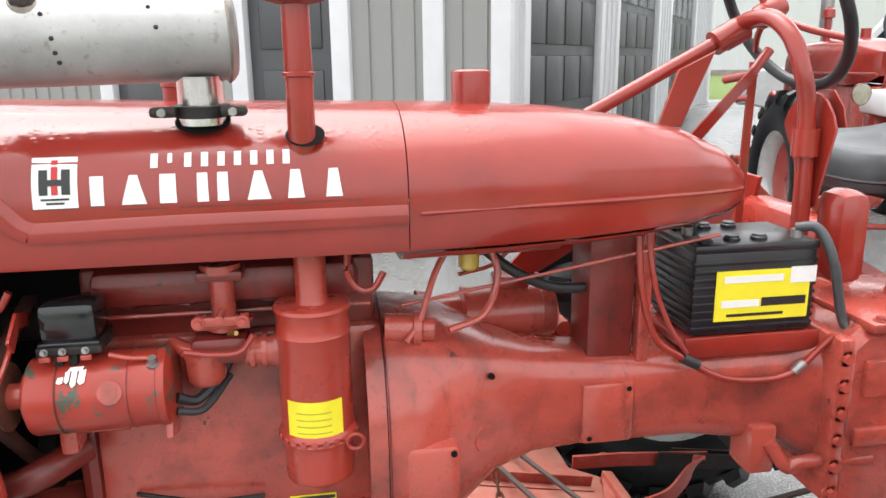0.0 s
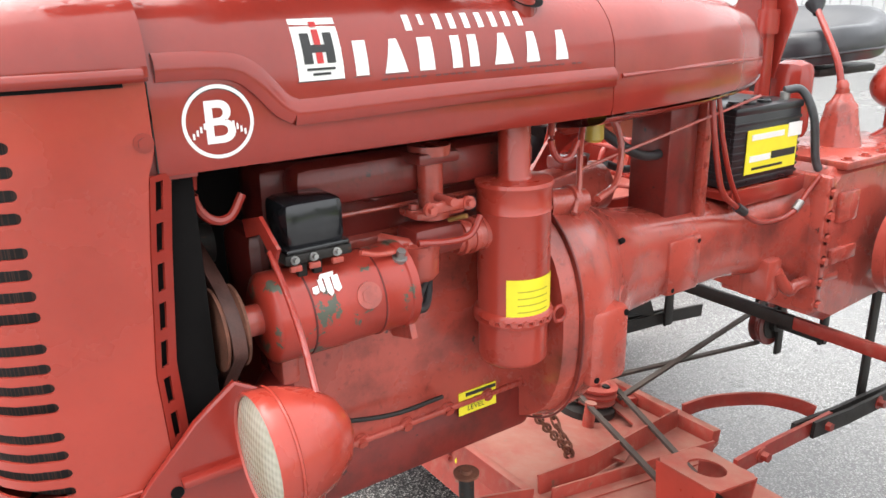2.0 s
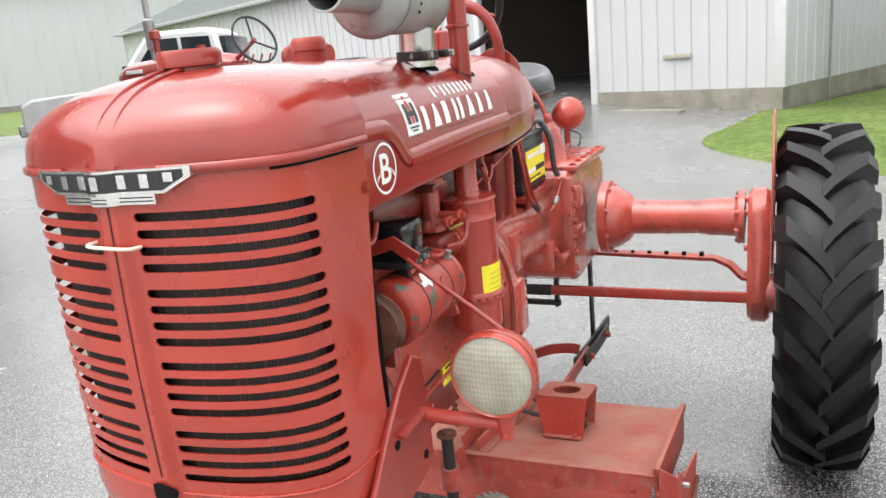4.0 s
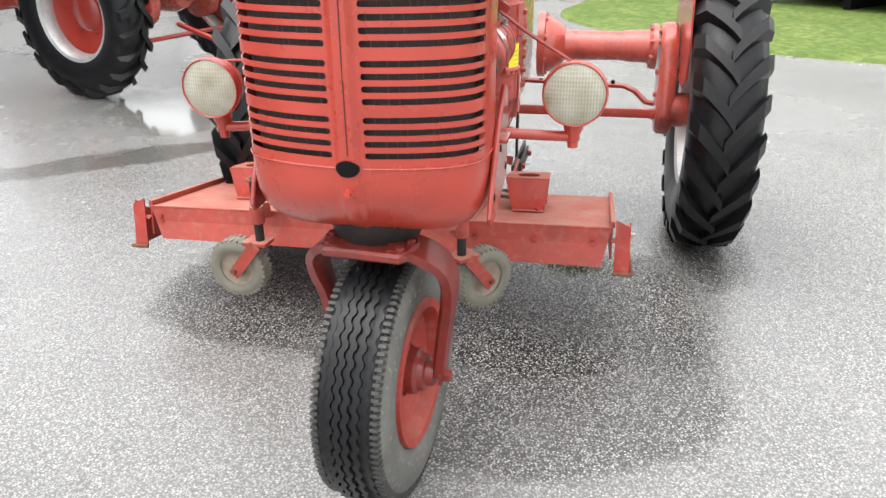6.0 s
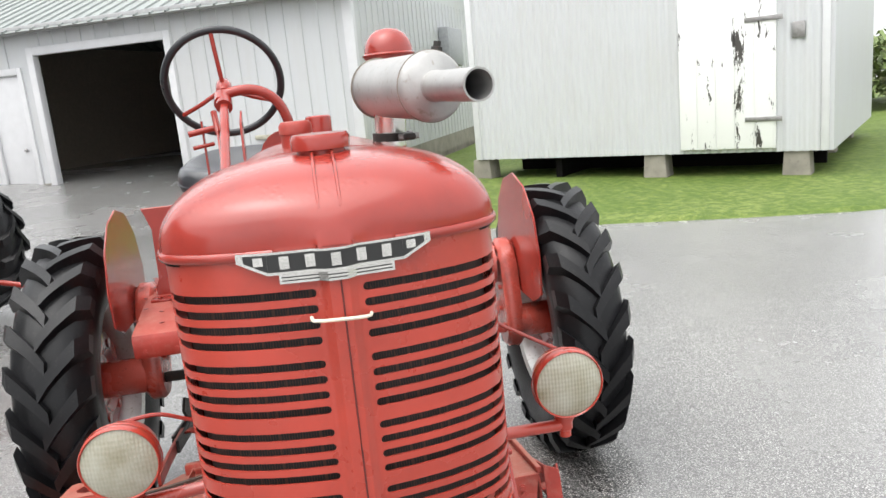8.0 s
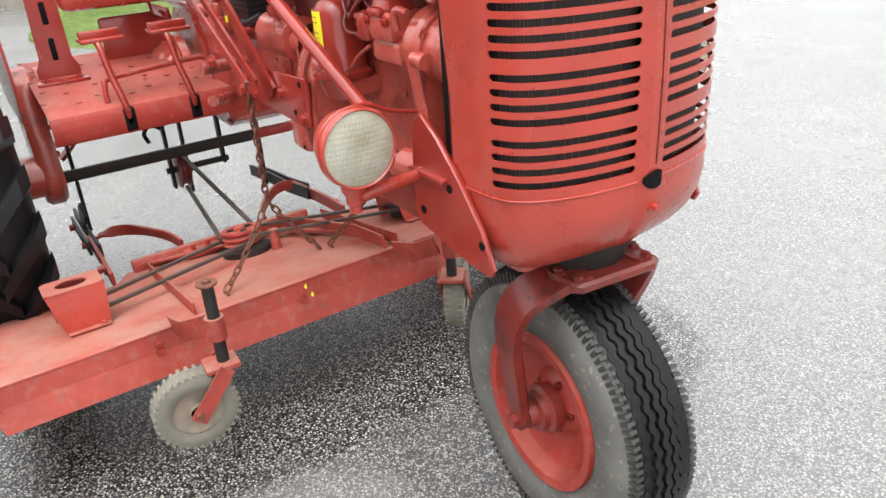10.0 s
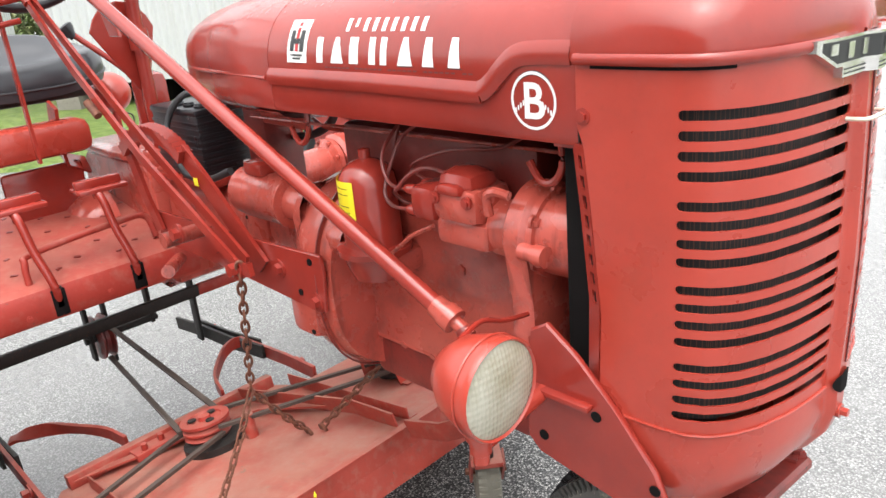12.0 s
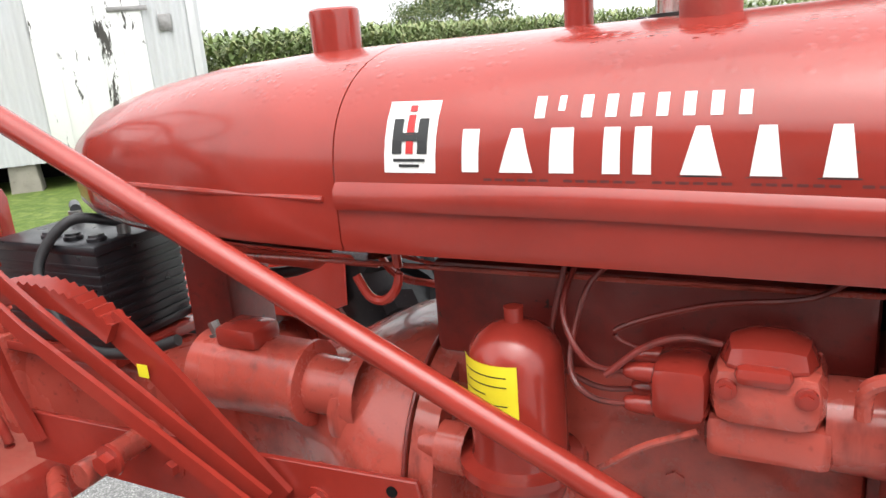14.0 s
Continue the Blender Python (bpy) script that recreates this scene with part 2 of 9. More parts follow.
def asphalt_mat():
    """Wet worn asphalt: pale aggregate in dark binder, drying in patches."""
    m, n, l, b = shader("wet_asphalt", (0.2, 0.2, 0.2), 0.4)
    v = coords(n, l)
    cell = n.new("ShaderNodeTexVoronoi")
    cell.inputs["Scale"].default_value = 150.0
    l.new(v, cell.inputs["Vector"])
    sep = n.new("ShaderNodeSeparateColor")
    l.new(cell.outputs["Color"], sep.inputs[0])
    tone = sep.outputs[0]
    dry_stone = ramp(n, l, tone, [(0.0, gray(0.21)), (0.4, (0.305, 0.30, 0.292)), (0.8, (0.38, 0.372, 0.362)), (1.0, (0.58, 0.57, 0.55))])
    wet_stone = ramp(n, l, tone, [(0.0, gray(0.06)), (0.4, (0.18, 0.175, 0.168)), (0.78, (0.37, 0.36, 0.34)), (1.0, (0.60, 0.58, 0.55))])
    gaps = ramp(n, l, cell.outputs["Distance"], [(0.36, gray(0)), (0.60, gray(1))])
    grit = noise_node(n, l, v, 420.0, 2.0)
    fine = noise_node(n, l, v, 9.0, 5.0)
    big = noise_node(n, l, v, 0.55, 6.0, 0.6)
    damp = ramp(n, l, big, [(0.40, gray(0)), (0.66, gray(1))])

    def spot(at, turn, long, short, ragged, power=2.0, soft=0.25, grain=2.6):
        """A patch with ragged edges round a point: 1 inside, 0 outside."""
        mp = n.new("ShaderNodeMapping")
        mp.vector_type = "TEXTURE"
        mp.inputs["Location"].default_value, mp.inputs["Rotation"].default_value, mp.inputs["Scale"].default_value = (*at, 0), (0, 0, radians(turn)), (long, short, 50.0)
        l.new(v, mp.inputs["Vector"])
        axes = n.new("ShaderNodeSeparateXYZ")
        l.new(mp.outputs[0], axes.inputs[0])
        total = None
        for k in (0, 1):
            size = n.new("ShaderNodeMath")
            size.operation = "ABSOLUTE"
            l.new(axes.outputs[k], size.inputs[0])
            grown = n.new("ShaderNodeMath")
            grown.operation = "POWER"
            grown.inputs[1].default_value = power
            l.new(size.outputs[0], grown.inputs[0])
            if total is None:
                total = grown.outputs[0]
            else:
                both = n.new("ShaderNodeMath")
                l.new(total, both.inputs[0])
                l.new(grown.outputs[0], both.inputs[1])
                total = both.outputs[0]
        far = n.new("ShaderNodeMath")
        far.operation = "POWER"
        far.inputs[1].default_value = 1.0 / power
        l.new(total, far.inputs[0])
        add = n.new("ShaderNodeMath")
        add.operation = "MULTIPLY_ADD"
        l.new(noise_node(n, l, v, grain, 7.0, 0.62), add.inputs[0])
        add.inputs[1].default_value = ragged
        l.new(far.outputs[0], add.inputs[2])
        mr = n.new("ShaderNodeMapRange")
        mr.inputs["From Min"].default_value, mr.inputs["From Max"].default_value = 1.0 + soft * 0.2 + ragged * 0.5, 1.0 - soft * 0.8 + ragged * 0.5
        l.new(add.outputs[0], mr.inputs["Value"])
        return mr.outputs[0]

    # dripped water plus painted shade under deck and wheels; the rest drained and dulled
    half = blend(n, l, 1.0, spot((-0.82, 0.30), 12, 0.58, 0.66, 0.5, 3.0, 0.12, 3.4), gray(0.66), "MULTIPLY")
    drip_shade = blend(n, l, 1.0, spot((-1.30, -0.14), 0, 0.56, 1.10, 0.35, 5.0, 0.10, 3.0), half, "LIGHTEN")
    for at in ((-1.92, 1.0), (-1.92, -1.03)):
        drip_shade = blend(n, l, 1.0, drip_shade, spot(at, 0, 0.42, 0.22, 0.6, 2.6, 0.3, 3.4), "LIGHTEN")
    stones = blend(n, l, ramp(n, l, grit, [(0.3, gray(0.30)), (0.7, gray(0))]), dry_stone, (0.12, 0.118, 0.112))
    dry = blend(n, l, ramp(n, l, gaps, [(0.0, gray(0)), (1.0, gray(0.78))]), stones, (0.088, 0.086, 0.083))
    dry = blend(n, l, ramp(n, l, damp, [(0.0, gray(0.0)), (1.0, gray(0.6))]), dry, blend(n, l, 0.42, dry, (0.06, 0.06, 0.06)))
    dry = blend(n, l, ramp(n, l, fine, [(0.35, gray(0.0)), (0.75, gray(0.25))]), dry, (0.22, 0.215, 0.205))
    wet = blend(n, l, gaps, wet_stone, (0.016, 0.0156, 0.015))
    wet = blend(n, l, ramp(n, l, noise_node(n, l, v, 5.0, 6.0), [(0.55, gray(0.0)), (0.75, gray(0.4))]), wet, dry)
    c = blend(n, l, drip_shade, dry, wet)
    # a shallow pool beside the parked tractor, and a dark damp streak in front of it
    streak = spot((-2.75, -2.5), -50, 0.85, 0.2, 1.6)
    c = blend(n, l, streak, c, blend(n, l, 0.65, c, (0.03, 0.027, 0.02)))
    film = spot((-3.95, -2.85), 38, 1.0, 0.42, 1.8)
    c = blend(n, l, film, c, (0.16, 0.155, 0.145))
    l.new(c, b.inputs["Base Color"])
    rough = blend(n, l, drip_shade, ramp(n, l, damp, [(0.0, gray(0.30)), (1.0, gray(0.16))]), (0.34, 0.34, 0.34))
    l.new(blend(n, l, film, rough, (0.03, 0.03, 0.03)), b.inputs["Roughness"])
    k = n.new("ShaderNodeBump")
    k.inputs["Distance"].default_value = 0.004
    l.new(blend(n, l, film, (0.32, 0.32, 0.32), (0.02, 0.02, 0.02)), k.inputs["Strength"])
    l.new(cell.outputs["Distance"], k.inputs["Height"])
    l.new(k.outputs[0], b.inputs["Normal"])
    l.new(ramp(n, l, drip_shade, [(0.0, gray(0.3)), (1.0, gray(0.03))]), b.inputs["Coat Weight"])
    b.inputs["Coat Roughness"].default_value = 0.16
    return m


ASPHALT = asphalt_mat()


def grass_mat():
    m, n, l, b = shader("mown_grass", (0.1, 0.2, 0.03), 0.7, spec=0.2)
    v = coords(n, l)
    f = noise_node(n, l, v, 1.3, 6.0)
    g = noise_node(n, l, v, 60.0, 4.0)
    h = noise_node(n, l, v, 9.0, 6.0, 0.7)
    c = blend(n, l, ramp(n, l, f, [(0.3, gray(0)), (0.7, gray(1))]), (0.15, 0.21, 0.04), (0.26, 0.31, 0.09))
    c = blend(n, l, ramp(n, l, h, [(0.42, gray(0.7)), (0.6, gray(0))]), c, (0.06, 0.11, 0.022))
    c = blend(n, l, ramp(n, l, h, [(0.58, gray(0)), (0.75, gray(0.6))]), c, (0.33, 0.34, 0.12))
    c = blend(n, l, ramp(n, l, g, [(0.35, gray(0.55)), (0.65, gray(0))]), c, (0.05, 0.10, 0.02))
    l.new(c, b.inputs["Base Color"])
    bump(n, l, b, g, 0.8, 0.03)
    return m


GRASS = grass_mat()


def siding_mat(name, base, grime=(0.45, 0.43, 0.38), streak=0.25):
    m, n, l, b = shader(name, base, 0.5)
    v = coords(n, l, (3.0, 3.0, 0.5))
    f = noise_node(n, l, v, 2.0, 6.0, 0.6)
    g = noise_node(n, l, coords(n, l), 0.4, 4.0)
    c = blend(n, l, ramp(n, l, f, [(0.45, gray(0)), (0.8, gray(streak))]), base, grime)
    c = blend(n, l, ramp(n, l, g, [(0.4, gray(0)), (0.8, gray(0.18))]), c, grime)
    l.new(c, b.inputs["Base Color"])
    return m


WHITE_METAL = siding_mat("white_painted_metal_siding", (0.54, 0.55, 0.56))
GREY_METAL = siding_mat("grey_metal_siding", (0.265, 0.265, 0.25), (0.19, 0.19, 0.175))
WHITE_TRIM = plain("white_trim_paint", (0.62, 0.62, 0.63), 0.45, 0, 0.04, 6.0, 0.05)
DOOR_GREY = plain("charcoal_door_paint", (0.055, 0.056, 0.06), 0.45, 0, 0.12, 4.0, 0.1)
ROOF = plain("pale_metal_roofing", (0.24, 0.26, 0.25), 0.55, 0.1, 0.1, 3.0, 0.1)
CONCRETE = plain("grey_concrete", (0.26, 0.24, 0.20), 0.85, 0, 0.3, 3.0, 0.3, 0, (0.16, 0.145, 0.115))
DOOR_GLASS = plain("grey_door_glass", (0.10, 0.11, 0.12), 0.1, 0, 0.1, 5.0, 0.0)
GLASS_DARK = plain("dark_window_glass", (0.02, 0.025, 0.03), 0.08, 0, 0.1, 5.0, 0.0)


# ---- mesh tools ----
def mesh_of(bm, name, sharp=38.0):
    bmesh.ops.recalc_face_normals(bm, faces=bm.faces[:])
    me = bpy.data.meshes.new(name)
    bm.to_mesh(me)
    bm.free()
    for p in me.polygons:
        p.use_smooth = True
    me.set_sharp_from_angle(angle=radians(sharp))
    return me


def part(name, bm, material, parent=None, label="", sharp=38.0):
    """Links a bmesh as one mesh object under a thing or a part."""
    me = mesh_of(bm, name, sharp)
    me.materials.append(material)
    ob = new(name, me)
    ob.parent = parent
    if label:
        tagged(ob, label)
    return ob


def thing(name, label, category, m=None, group="", kind=""):
    ob = new(name)
    ob.empty_display_size = 0.1
    ob.matrix_world = m or Matrix()
    return tagged(ob, label, category, group, kind)


def box(x0, x1, y0, y1, z0, z1, bev=0.0, bm=None, m=None):
    bm = bm or bmesh.new()
    t = Matrix.Translation(((x0 + x1) / 2, (y0 + y1) / 2, (z0 + z1) / 2)) @ Matrix.Diagonal((abs(x1 - x0), abs(y1 - y0), abs(z1 - z0), 1))
    r = bmesh.ops.create_cube(bm, size=1.0, matrix=(m @ t) if m else t)
    if bev > 0:
        es = list({e for v in r["verts"] for e in v.link_edges})
        bmesh.ops.bevel(bm, geom=es, offset=bev, segments=2, profile=0.5, affect="EDGES")
    return bm


def frame_to(a, b):
    """The turn that takes z to the way from a to b."""
    d = Vector(b) - Vector(a)
    return d.to_track_quat("Z", "Y").to_matrix().to_4x4(), d.length


def rod(a, b, r, r2=None, seg=14, bm=None, caps=True):
    bm = bm or bmesh.new()
    q, ln = frame_to(a, b)
    m = Matrix.Translation((Vector(a) + Vector(b)) / 2) @ q
    bmesh.ops.create_cone(bm, cap_ends=caps, segments=seg, radius1=r, radius2=r if r2 is None else r2, depth=ln, matrix=m)
    return bm


def lathe(profile, origin, axis, seg=32, bm=None, close=False):
    """Turns (distance along the axis, radius) pairs round an axis through origin."""
    bm = bm or bmesh.new()
    q, _ = frame_to((0, 0, 0), axis)
    m = Matrix.Translation(origin) @ q
    rings = []
    for d, r in profile:
        if r < 1e-5:
            rings.append([bm.verts.new(m @ Vector((0, 0, d)))])
        else:
            rings.append([bm.verts.new(m @ Vector((r * math.cos(2 * math.pi * k / seg), r * math.sin(2 * math.pi * k / seg), d))) for k in range(seg)])
    pairs = list(zip(rings, rings[1:] + rings[:1])) if close else list(zip(rings, rings[1:]))
    for a, b in pairs:
        for k in range(seg):
            j = (k + 1) % seg
            if len(a) == 1 and len(b) == 1:
                continue
            if len(a) == 1:
                bm.faces.new((a[0], b[k], b[j]))
            elif len(b) == 1:
                bm.faces.new((a[k], b[0], a[j]))
            else:
                bm.faces.new((a[k], b[k], b[j], a[j]))
    return bm


def smooth_path(points, steps=6):
    """A Catmull-Rom line through the points."""
    p = [Vector(q) for q in points]
    p = [2 * p[0] - p[1]] + p + [2 * p[-1] - p[-2]]
    out = []
    for k in range(1, len(p) - 2):
        a, b, c, d = p[k - 1 : k + 3]
        for s in range(steps):
            t = s / steps
            out.append(0.5 * (2 * b + (c - a) * t + (2 * a - 5 * b + 4 * c - d) * t * t + (3 * b - a - 3 * c + d) * t ** 3))
    return out + [p[-2]]


def sweep(path, section, bm=None, caps=True, up=(0, 0, 1), closed=False):
    """Sweeps a closed section of (side, up) pairs along a line of points."""
    bm = bm or bmesh.new()
    pts = [Vector(p) for p in path]
    rings = []
    for k, p in enumerate(pts):
        a = pts[k - 1] if k or closed else pts[0]
        b = pts[(k + 1) % len(pts)] if k < len(pts) - 1 or closed else pts[-1]
        d = (b - a).normalized()
        side = d.cross(Vector(up))
        side = side.normalized() if side.length > 1e-4 else d.orthogonal().normalized()
        top = side.cross(d)
        rings.append([bm.verts.new(p + side * s + top * t) for s, t in section])
    n = len(section)
    for a, b in zip(rings, rings[1:] + rings[:1]) if closed else zip(rings, rings[1:]):
        for k in range(n):
            bm.faces.new((a[k], a[(k + 1) % n], b[(k + 1) % n], b[k]))
    if caps and not closed:
        bm.faces.new(rings[0])
        bm.faces.new(rings[-1][::-1])
    return bm


def circle(r, seg=10):
    return [(r * math.cos(2 * math.pi * k / seg), r * math.sin(2 * math.pi * k / seg)) for k in range(seg)]


def tube(points, r, seg=10, bm=None, smooth=True, steps=6):
    return sweep(smooth_path(points, steps) if smooth else points, circle(r, seg), bm)


def strap(points, width, thick, bm=None, up=(0, 0, 1), smooth=False):
    w, t = width / 2, thick / 2
    return sweep(smooth_path(points) if smooth else points, [(-w, -t), (w, -t), (w, t), (-w, t)], bm, up=up)


def plate(outline, thick, m, bm=None, bev=0.0):
    """A flat plate: an outline of (x, y) pairs, of that thickness along z, laid by m."""
    bm = bm or bmesh.new()
    lo = [bm.verts.new(m @ Vector((x, y, -thick / 2))) for x, y in outline]
    hi = [bm.verts.new(m @ Vector((x, y, thick / 2))) for x, y in outline]
    n = len(outline)
    fs = [bm.faces.new(lo[::-1]), bm.faces.new(hi)]
    for k in range(n):
        bm.faces.new((lo[k], lo[(k + 1) % n], hi[(k + 1) % n], hi[k]))
    if bev:
        es = list({e for f in fs for e in f.edges})
        bmesh.ops.bevel(bm, geom=es, offset=bev, segments=1, affect="EDGES")
    return bm


def bolt(p, axis, r=0.009, h=0.008, bm=None):
    bm = bm or bmesh.new()
    a = Vector(axis).normalized()
    rod(Vector(p) - a * 0.004, Vector(p) + a * 0.002, r * 1.6, None, 12, bm)
    rod(Vector(p), Vector(p) + a * h, r, None, 6, bm)
    return bm


def settled(build, lift=0.0):
    """Builds parts that were laid out on the tractor's right and draws them in to its true size there."""
    before = set(bpy.data.objects)
    build()
    s = Matrix.Translation((0, 0, 1.05 + lift)) @ Matrix.Diagonal((0.972, 0.972, 0.972, 1)) @ Matrix.Translation((0, 0, -1.05))
    done = set()
    for ob in set(bpy.data.objects) - before:
        if ob.matrix_local == Matrix():
            if ob.data.name not in done:
                ob.data.transform(s)
                done.add(ob.data.name)
        else:
            ob.matrix_local = s @ ob.matrix_local


XZ = Matrix(((1, 0, 0, 0), (0, 0, 1, 0), (0, 1, 0, 0), (0, 0, 0, 1)))


def side_plate(outline, thick, y, bm=None, bev=0.0):
    """A plate whose outline is given in x and z, upright at y."""
    return plate(outline, thick, Matrix.Translation((0, y, 0)) @ XZ, bm, bev)


def yz_plate(outline, thick, x, bm=None, bev=0.0):
    m = Matrix(((0, 0, 1, 0), (1, 0, 0, 0), (0, 1, 0, 0), (0, 0, 0, 1)))
    return plate(outline, thick, Matrix.Translation((x, 0, 0)) @ m, bm, bev)


def ball(p, r, bm=None, seg=20):
    bm = bm or bmesh.new()
    bmesh.ops.create_uvsphere(bm, u_segments=seg, v_segments=seg // 2, radius=r, matrix=Matrix.Translation(p))
    return bm


# ---- ground: a yard that rises gently away from the tractor ----
def rise(x, y):
    d = math.hypot(x + 1.0, y)
    t = min(1.0, max(0.0, (d - 3.0) / 11.5))
    # lower towards the lawn side
    low = 0.10 + 0.14 * min(1.0, max(0.0, (3.0 - y) / 2.2)) + 0.5 * min(1.0, max(0.0, (0.5 - y) / 5.0))
    return min(0.62 * t * t, low)


def spread(n, reach):
    """Grid lines, close in the middle and far apart outside."""
    return [math.copysign(reach * (math.sinh(5.2 * abs(2 * k / n - 1)) / math.sinh(5.2)), 2 * k / n - 1) for k in range(n + 1)]


def sheet(name, xs, ys, lift, material, inside=None):
    bm = bmesh.new()
    g = {}
    for i, x in enumerate(xs):
        for j, y in enumerate(ys):
            g[i, j] = bm.verts.new((x, y, rise(x, y) + lift))
    for i in range(len(xs) - 1):
        for j in range(len(ys) - 1):
            if inside is None or inside((xs[i] + xs[i + 1]) / 2, (ys[j] + ys[j + 1]) / 2):
                bm.faces.new((g[i, j], g[i + 1, j], g[i + 1, j + 1], g[i, j + 1]))
    bmesh.ops.delete(bm, geom=[v for v in bm.verts if not v.link_faces], context="VERTS")
    return part(name, bm, material)


def ground_sheet():
    xs = [x - 2.0 for x in spread(110, 900.0)]
    ys = spread(110, 900.0)
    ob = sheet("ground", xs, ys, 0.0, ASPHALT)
    tagged(ob, "wet grey asphalt yard with pale aggregate and dark damp patches", "ground", kind="structure")


ground_sheet()


def lawn(name, edge, back, label):
    """A lawn between its kerbless edge line and a back line, point by point."""
    bm = bmesh.new()
    a, b = smooth_path([(x, y, 0) for x, y in edge], 6), smooth_path([(x, y, 0) for x, y in back], 6)
    n = 26
    rows = []
    for p, q in zip(a, b):
        rows.append([bm.verts.new(((p + (q - p) * (k / n) ** 1.8).x, (p + (q - p) * (k / n) ** 1.8).y, rise(*(p + (q - p) * (k / n) ** 1.8).xy) + (0.0 if k == 0 else 0.025 + 0.02 * noise.noise((p + (q - p) * (k / n) ** 1.8) * 0.9)))) for k in range(n + 1)])
    for r, s in zip(rows, rows[1:]):
        for k in range(n):
            bm.faces.new((r[k], s[k], s[k + 1], r[k + 1]))
    ob = part(name, bm, GRASS)
    return tagged(ob, label, "lawn", kind="structure")


lawn("lawn", [(-11.2, 0.9), (-9.5, -0.05), (-8.5, 0.25), (-7.5, 1.2), (-6.85, 2.3), (-6.3, 3.5), (-5.8, 4.6), (-5.4, 5.8), (-5.75, 7.3), (-6.6, 8.6), (-8.4, 10.3), (-12, 13.5)],
     [(-12, 1.0), (-15, 2), (-19, 4), (-24, 7), (-27, 9), (-29, 12), (-30, 15), (-31, 18), (-32, 21), (-33, 24), (-34, 27), (-36, 30)], "bright green mown lawn beside the sheds")
lawn("far_lawn", [(-9.0, 12.5), (-5.0, 10.6), (-2.0, 9.2), (2.0, 8.3), (8.0, 8.6), (16.0, 10.4), (30.0, 14.0)],
     [(-16, 15.5), (-10, 18), (-4, 20), (2, 21), (10, 22), (22, 24), (40, 28)], "green mown strip at the yard's edge")
lawn("verge", [(-9.5, -16.5), (-12.5, -15.0), (-16, -13.5), (-20, -12.0), (-25, -10.5)],
     [(-20, -38), (-27, -35), (-34, -32), (-42, -29), (-52, -26)], "bright green grass in front of a long shed")


def leaf_mat(name, low, mid, high):
    m, n, l, b = shader(name, mid, 0.6)
    info = n.new("ShaderNodeNewGeometry")
    c = ramp(n, l, info.outputs["Random Per Island"], [(0.0, low), (0.6, mid), (1.0, high)])
    l.new(c, b.inputs["Base Color"])
    return m


CORN = leaf_mat("corn_leaves", (0.10, 0.15, 0.04), (0.16, 0.21, 0.07), (0.26, 0.27, 0.12))
LEAF = leaf_mat("dark_green_leaves", (0.045, 0.075, 0.02), (0.08, 0.115, 0.035), (0.17, 0.18, 0.06))


def corn_field():
    """Dense rows of corn behind the far lawn."""
    rnd = random.Random(4)
    verts, faces = [], []
    line = smooth_path([(-30, 4, 0), (-22, 9, 0), (-14.5, 14.8, 0), (-14.2, 22, 0), (-14.5, 30, 0), (-9, 36, 0), (4, 41, 0), (24, 44, 0)], 48)
    for row in range(7):
        for p in line:
            for s in range(3):
                x, y = p.x + rnd.uniform(-0.2, 0.2) - row * 0.6, p.y + rnd.uniform(-0.2, 0.2) + row * 0.62
                z = rise(x, y)
                h = rnd.uniform(1.7, 2.05)
                for leaf in range(7):
                    a = rnd.uniform(0, 6.28)
                    z0 = z + h * (0.2 + 0.8 * leaf / 7)
                    ln, dr = rnd.uniform(0.3, 0.55), rnd.uniform(-0.05, 0.28)
                    c, q = math.cos(a), math.sin(a)
                    w = 0.045
                    k = len(verts)
                    verts += [(x - q * w, y + c * w, z0), (x + q * w, y - c * w, z0), (x + c * ln * 0.5 + q * w, y + q * ln * 0.5 - c * w, z0 + dr), (x + c * ln * 0.5 - q * w, y + q * ln * 0.5 + c * w, z0 + dr), (x + c * ln, y + q * ln, z0 + dr * 0.5)]
                    faces += [(k, k + 1, k + 2, k + 3), (k + 3, k + 2, k + 4)]
    me = bpy.data.meshes.new("corn_field")
    me.from_pydata(verts, [], faces)
    me.materials.append(CORN)
    tagged(new("corn_field", me), "tall green corn field behind the yard", "crop", kind="stuff")


corn_field()


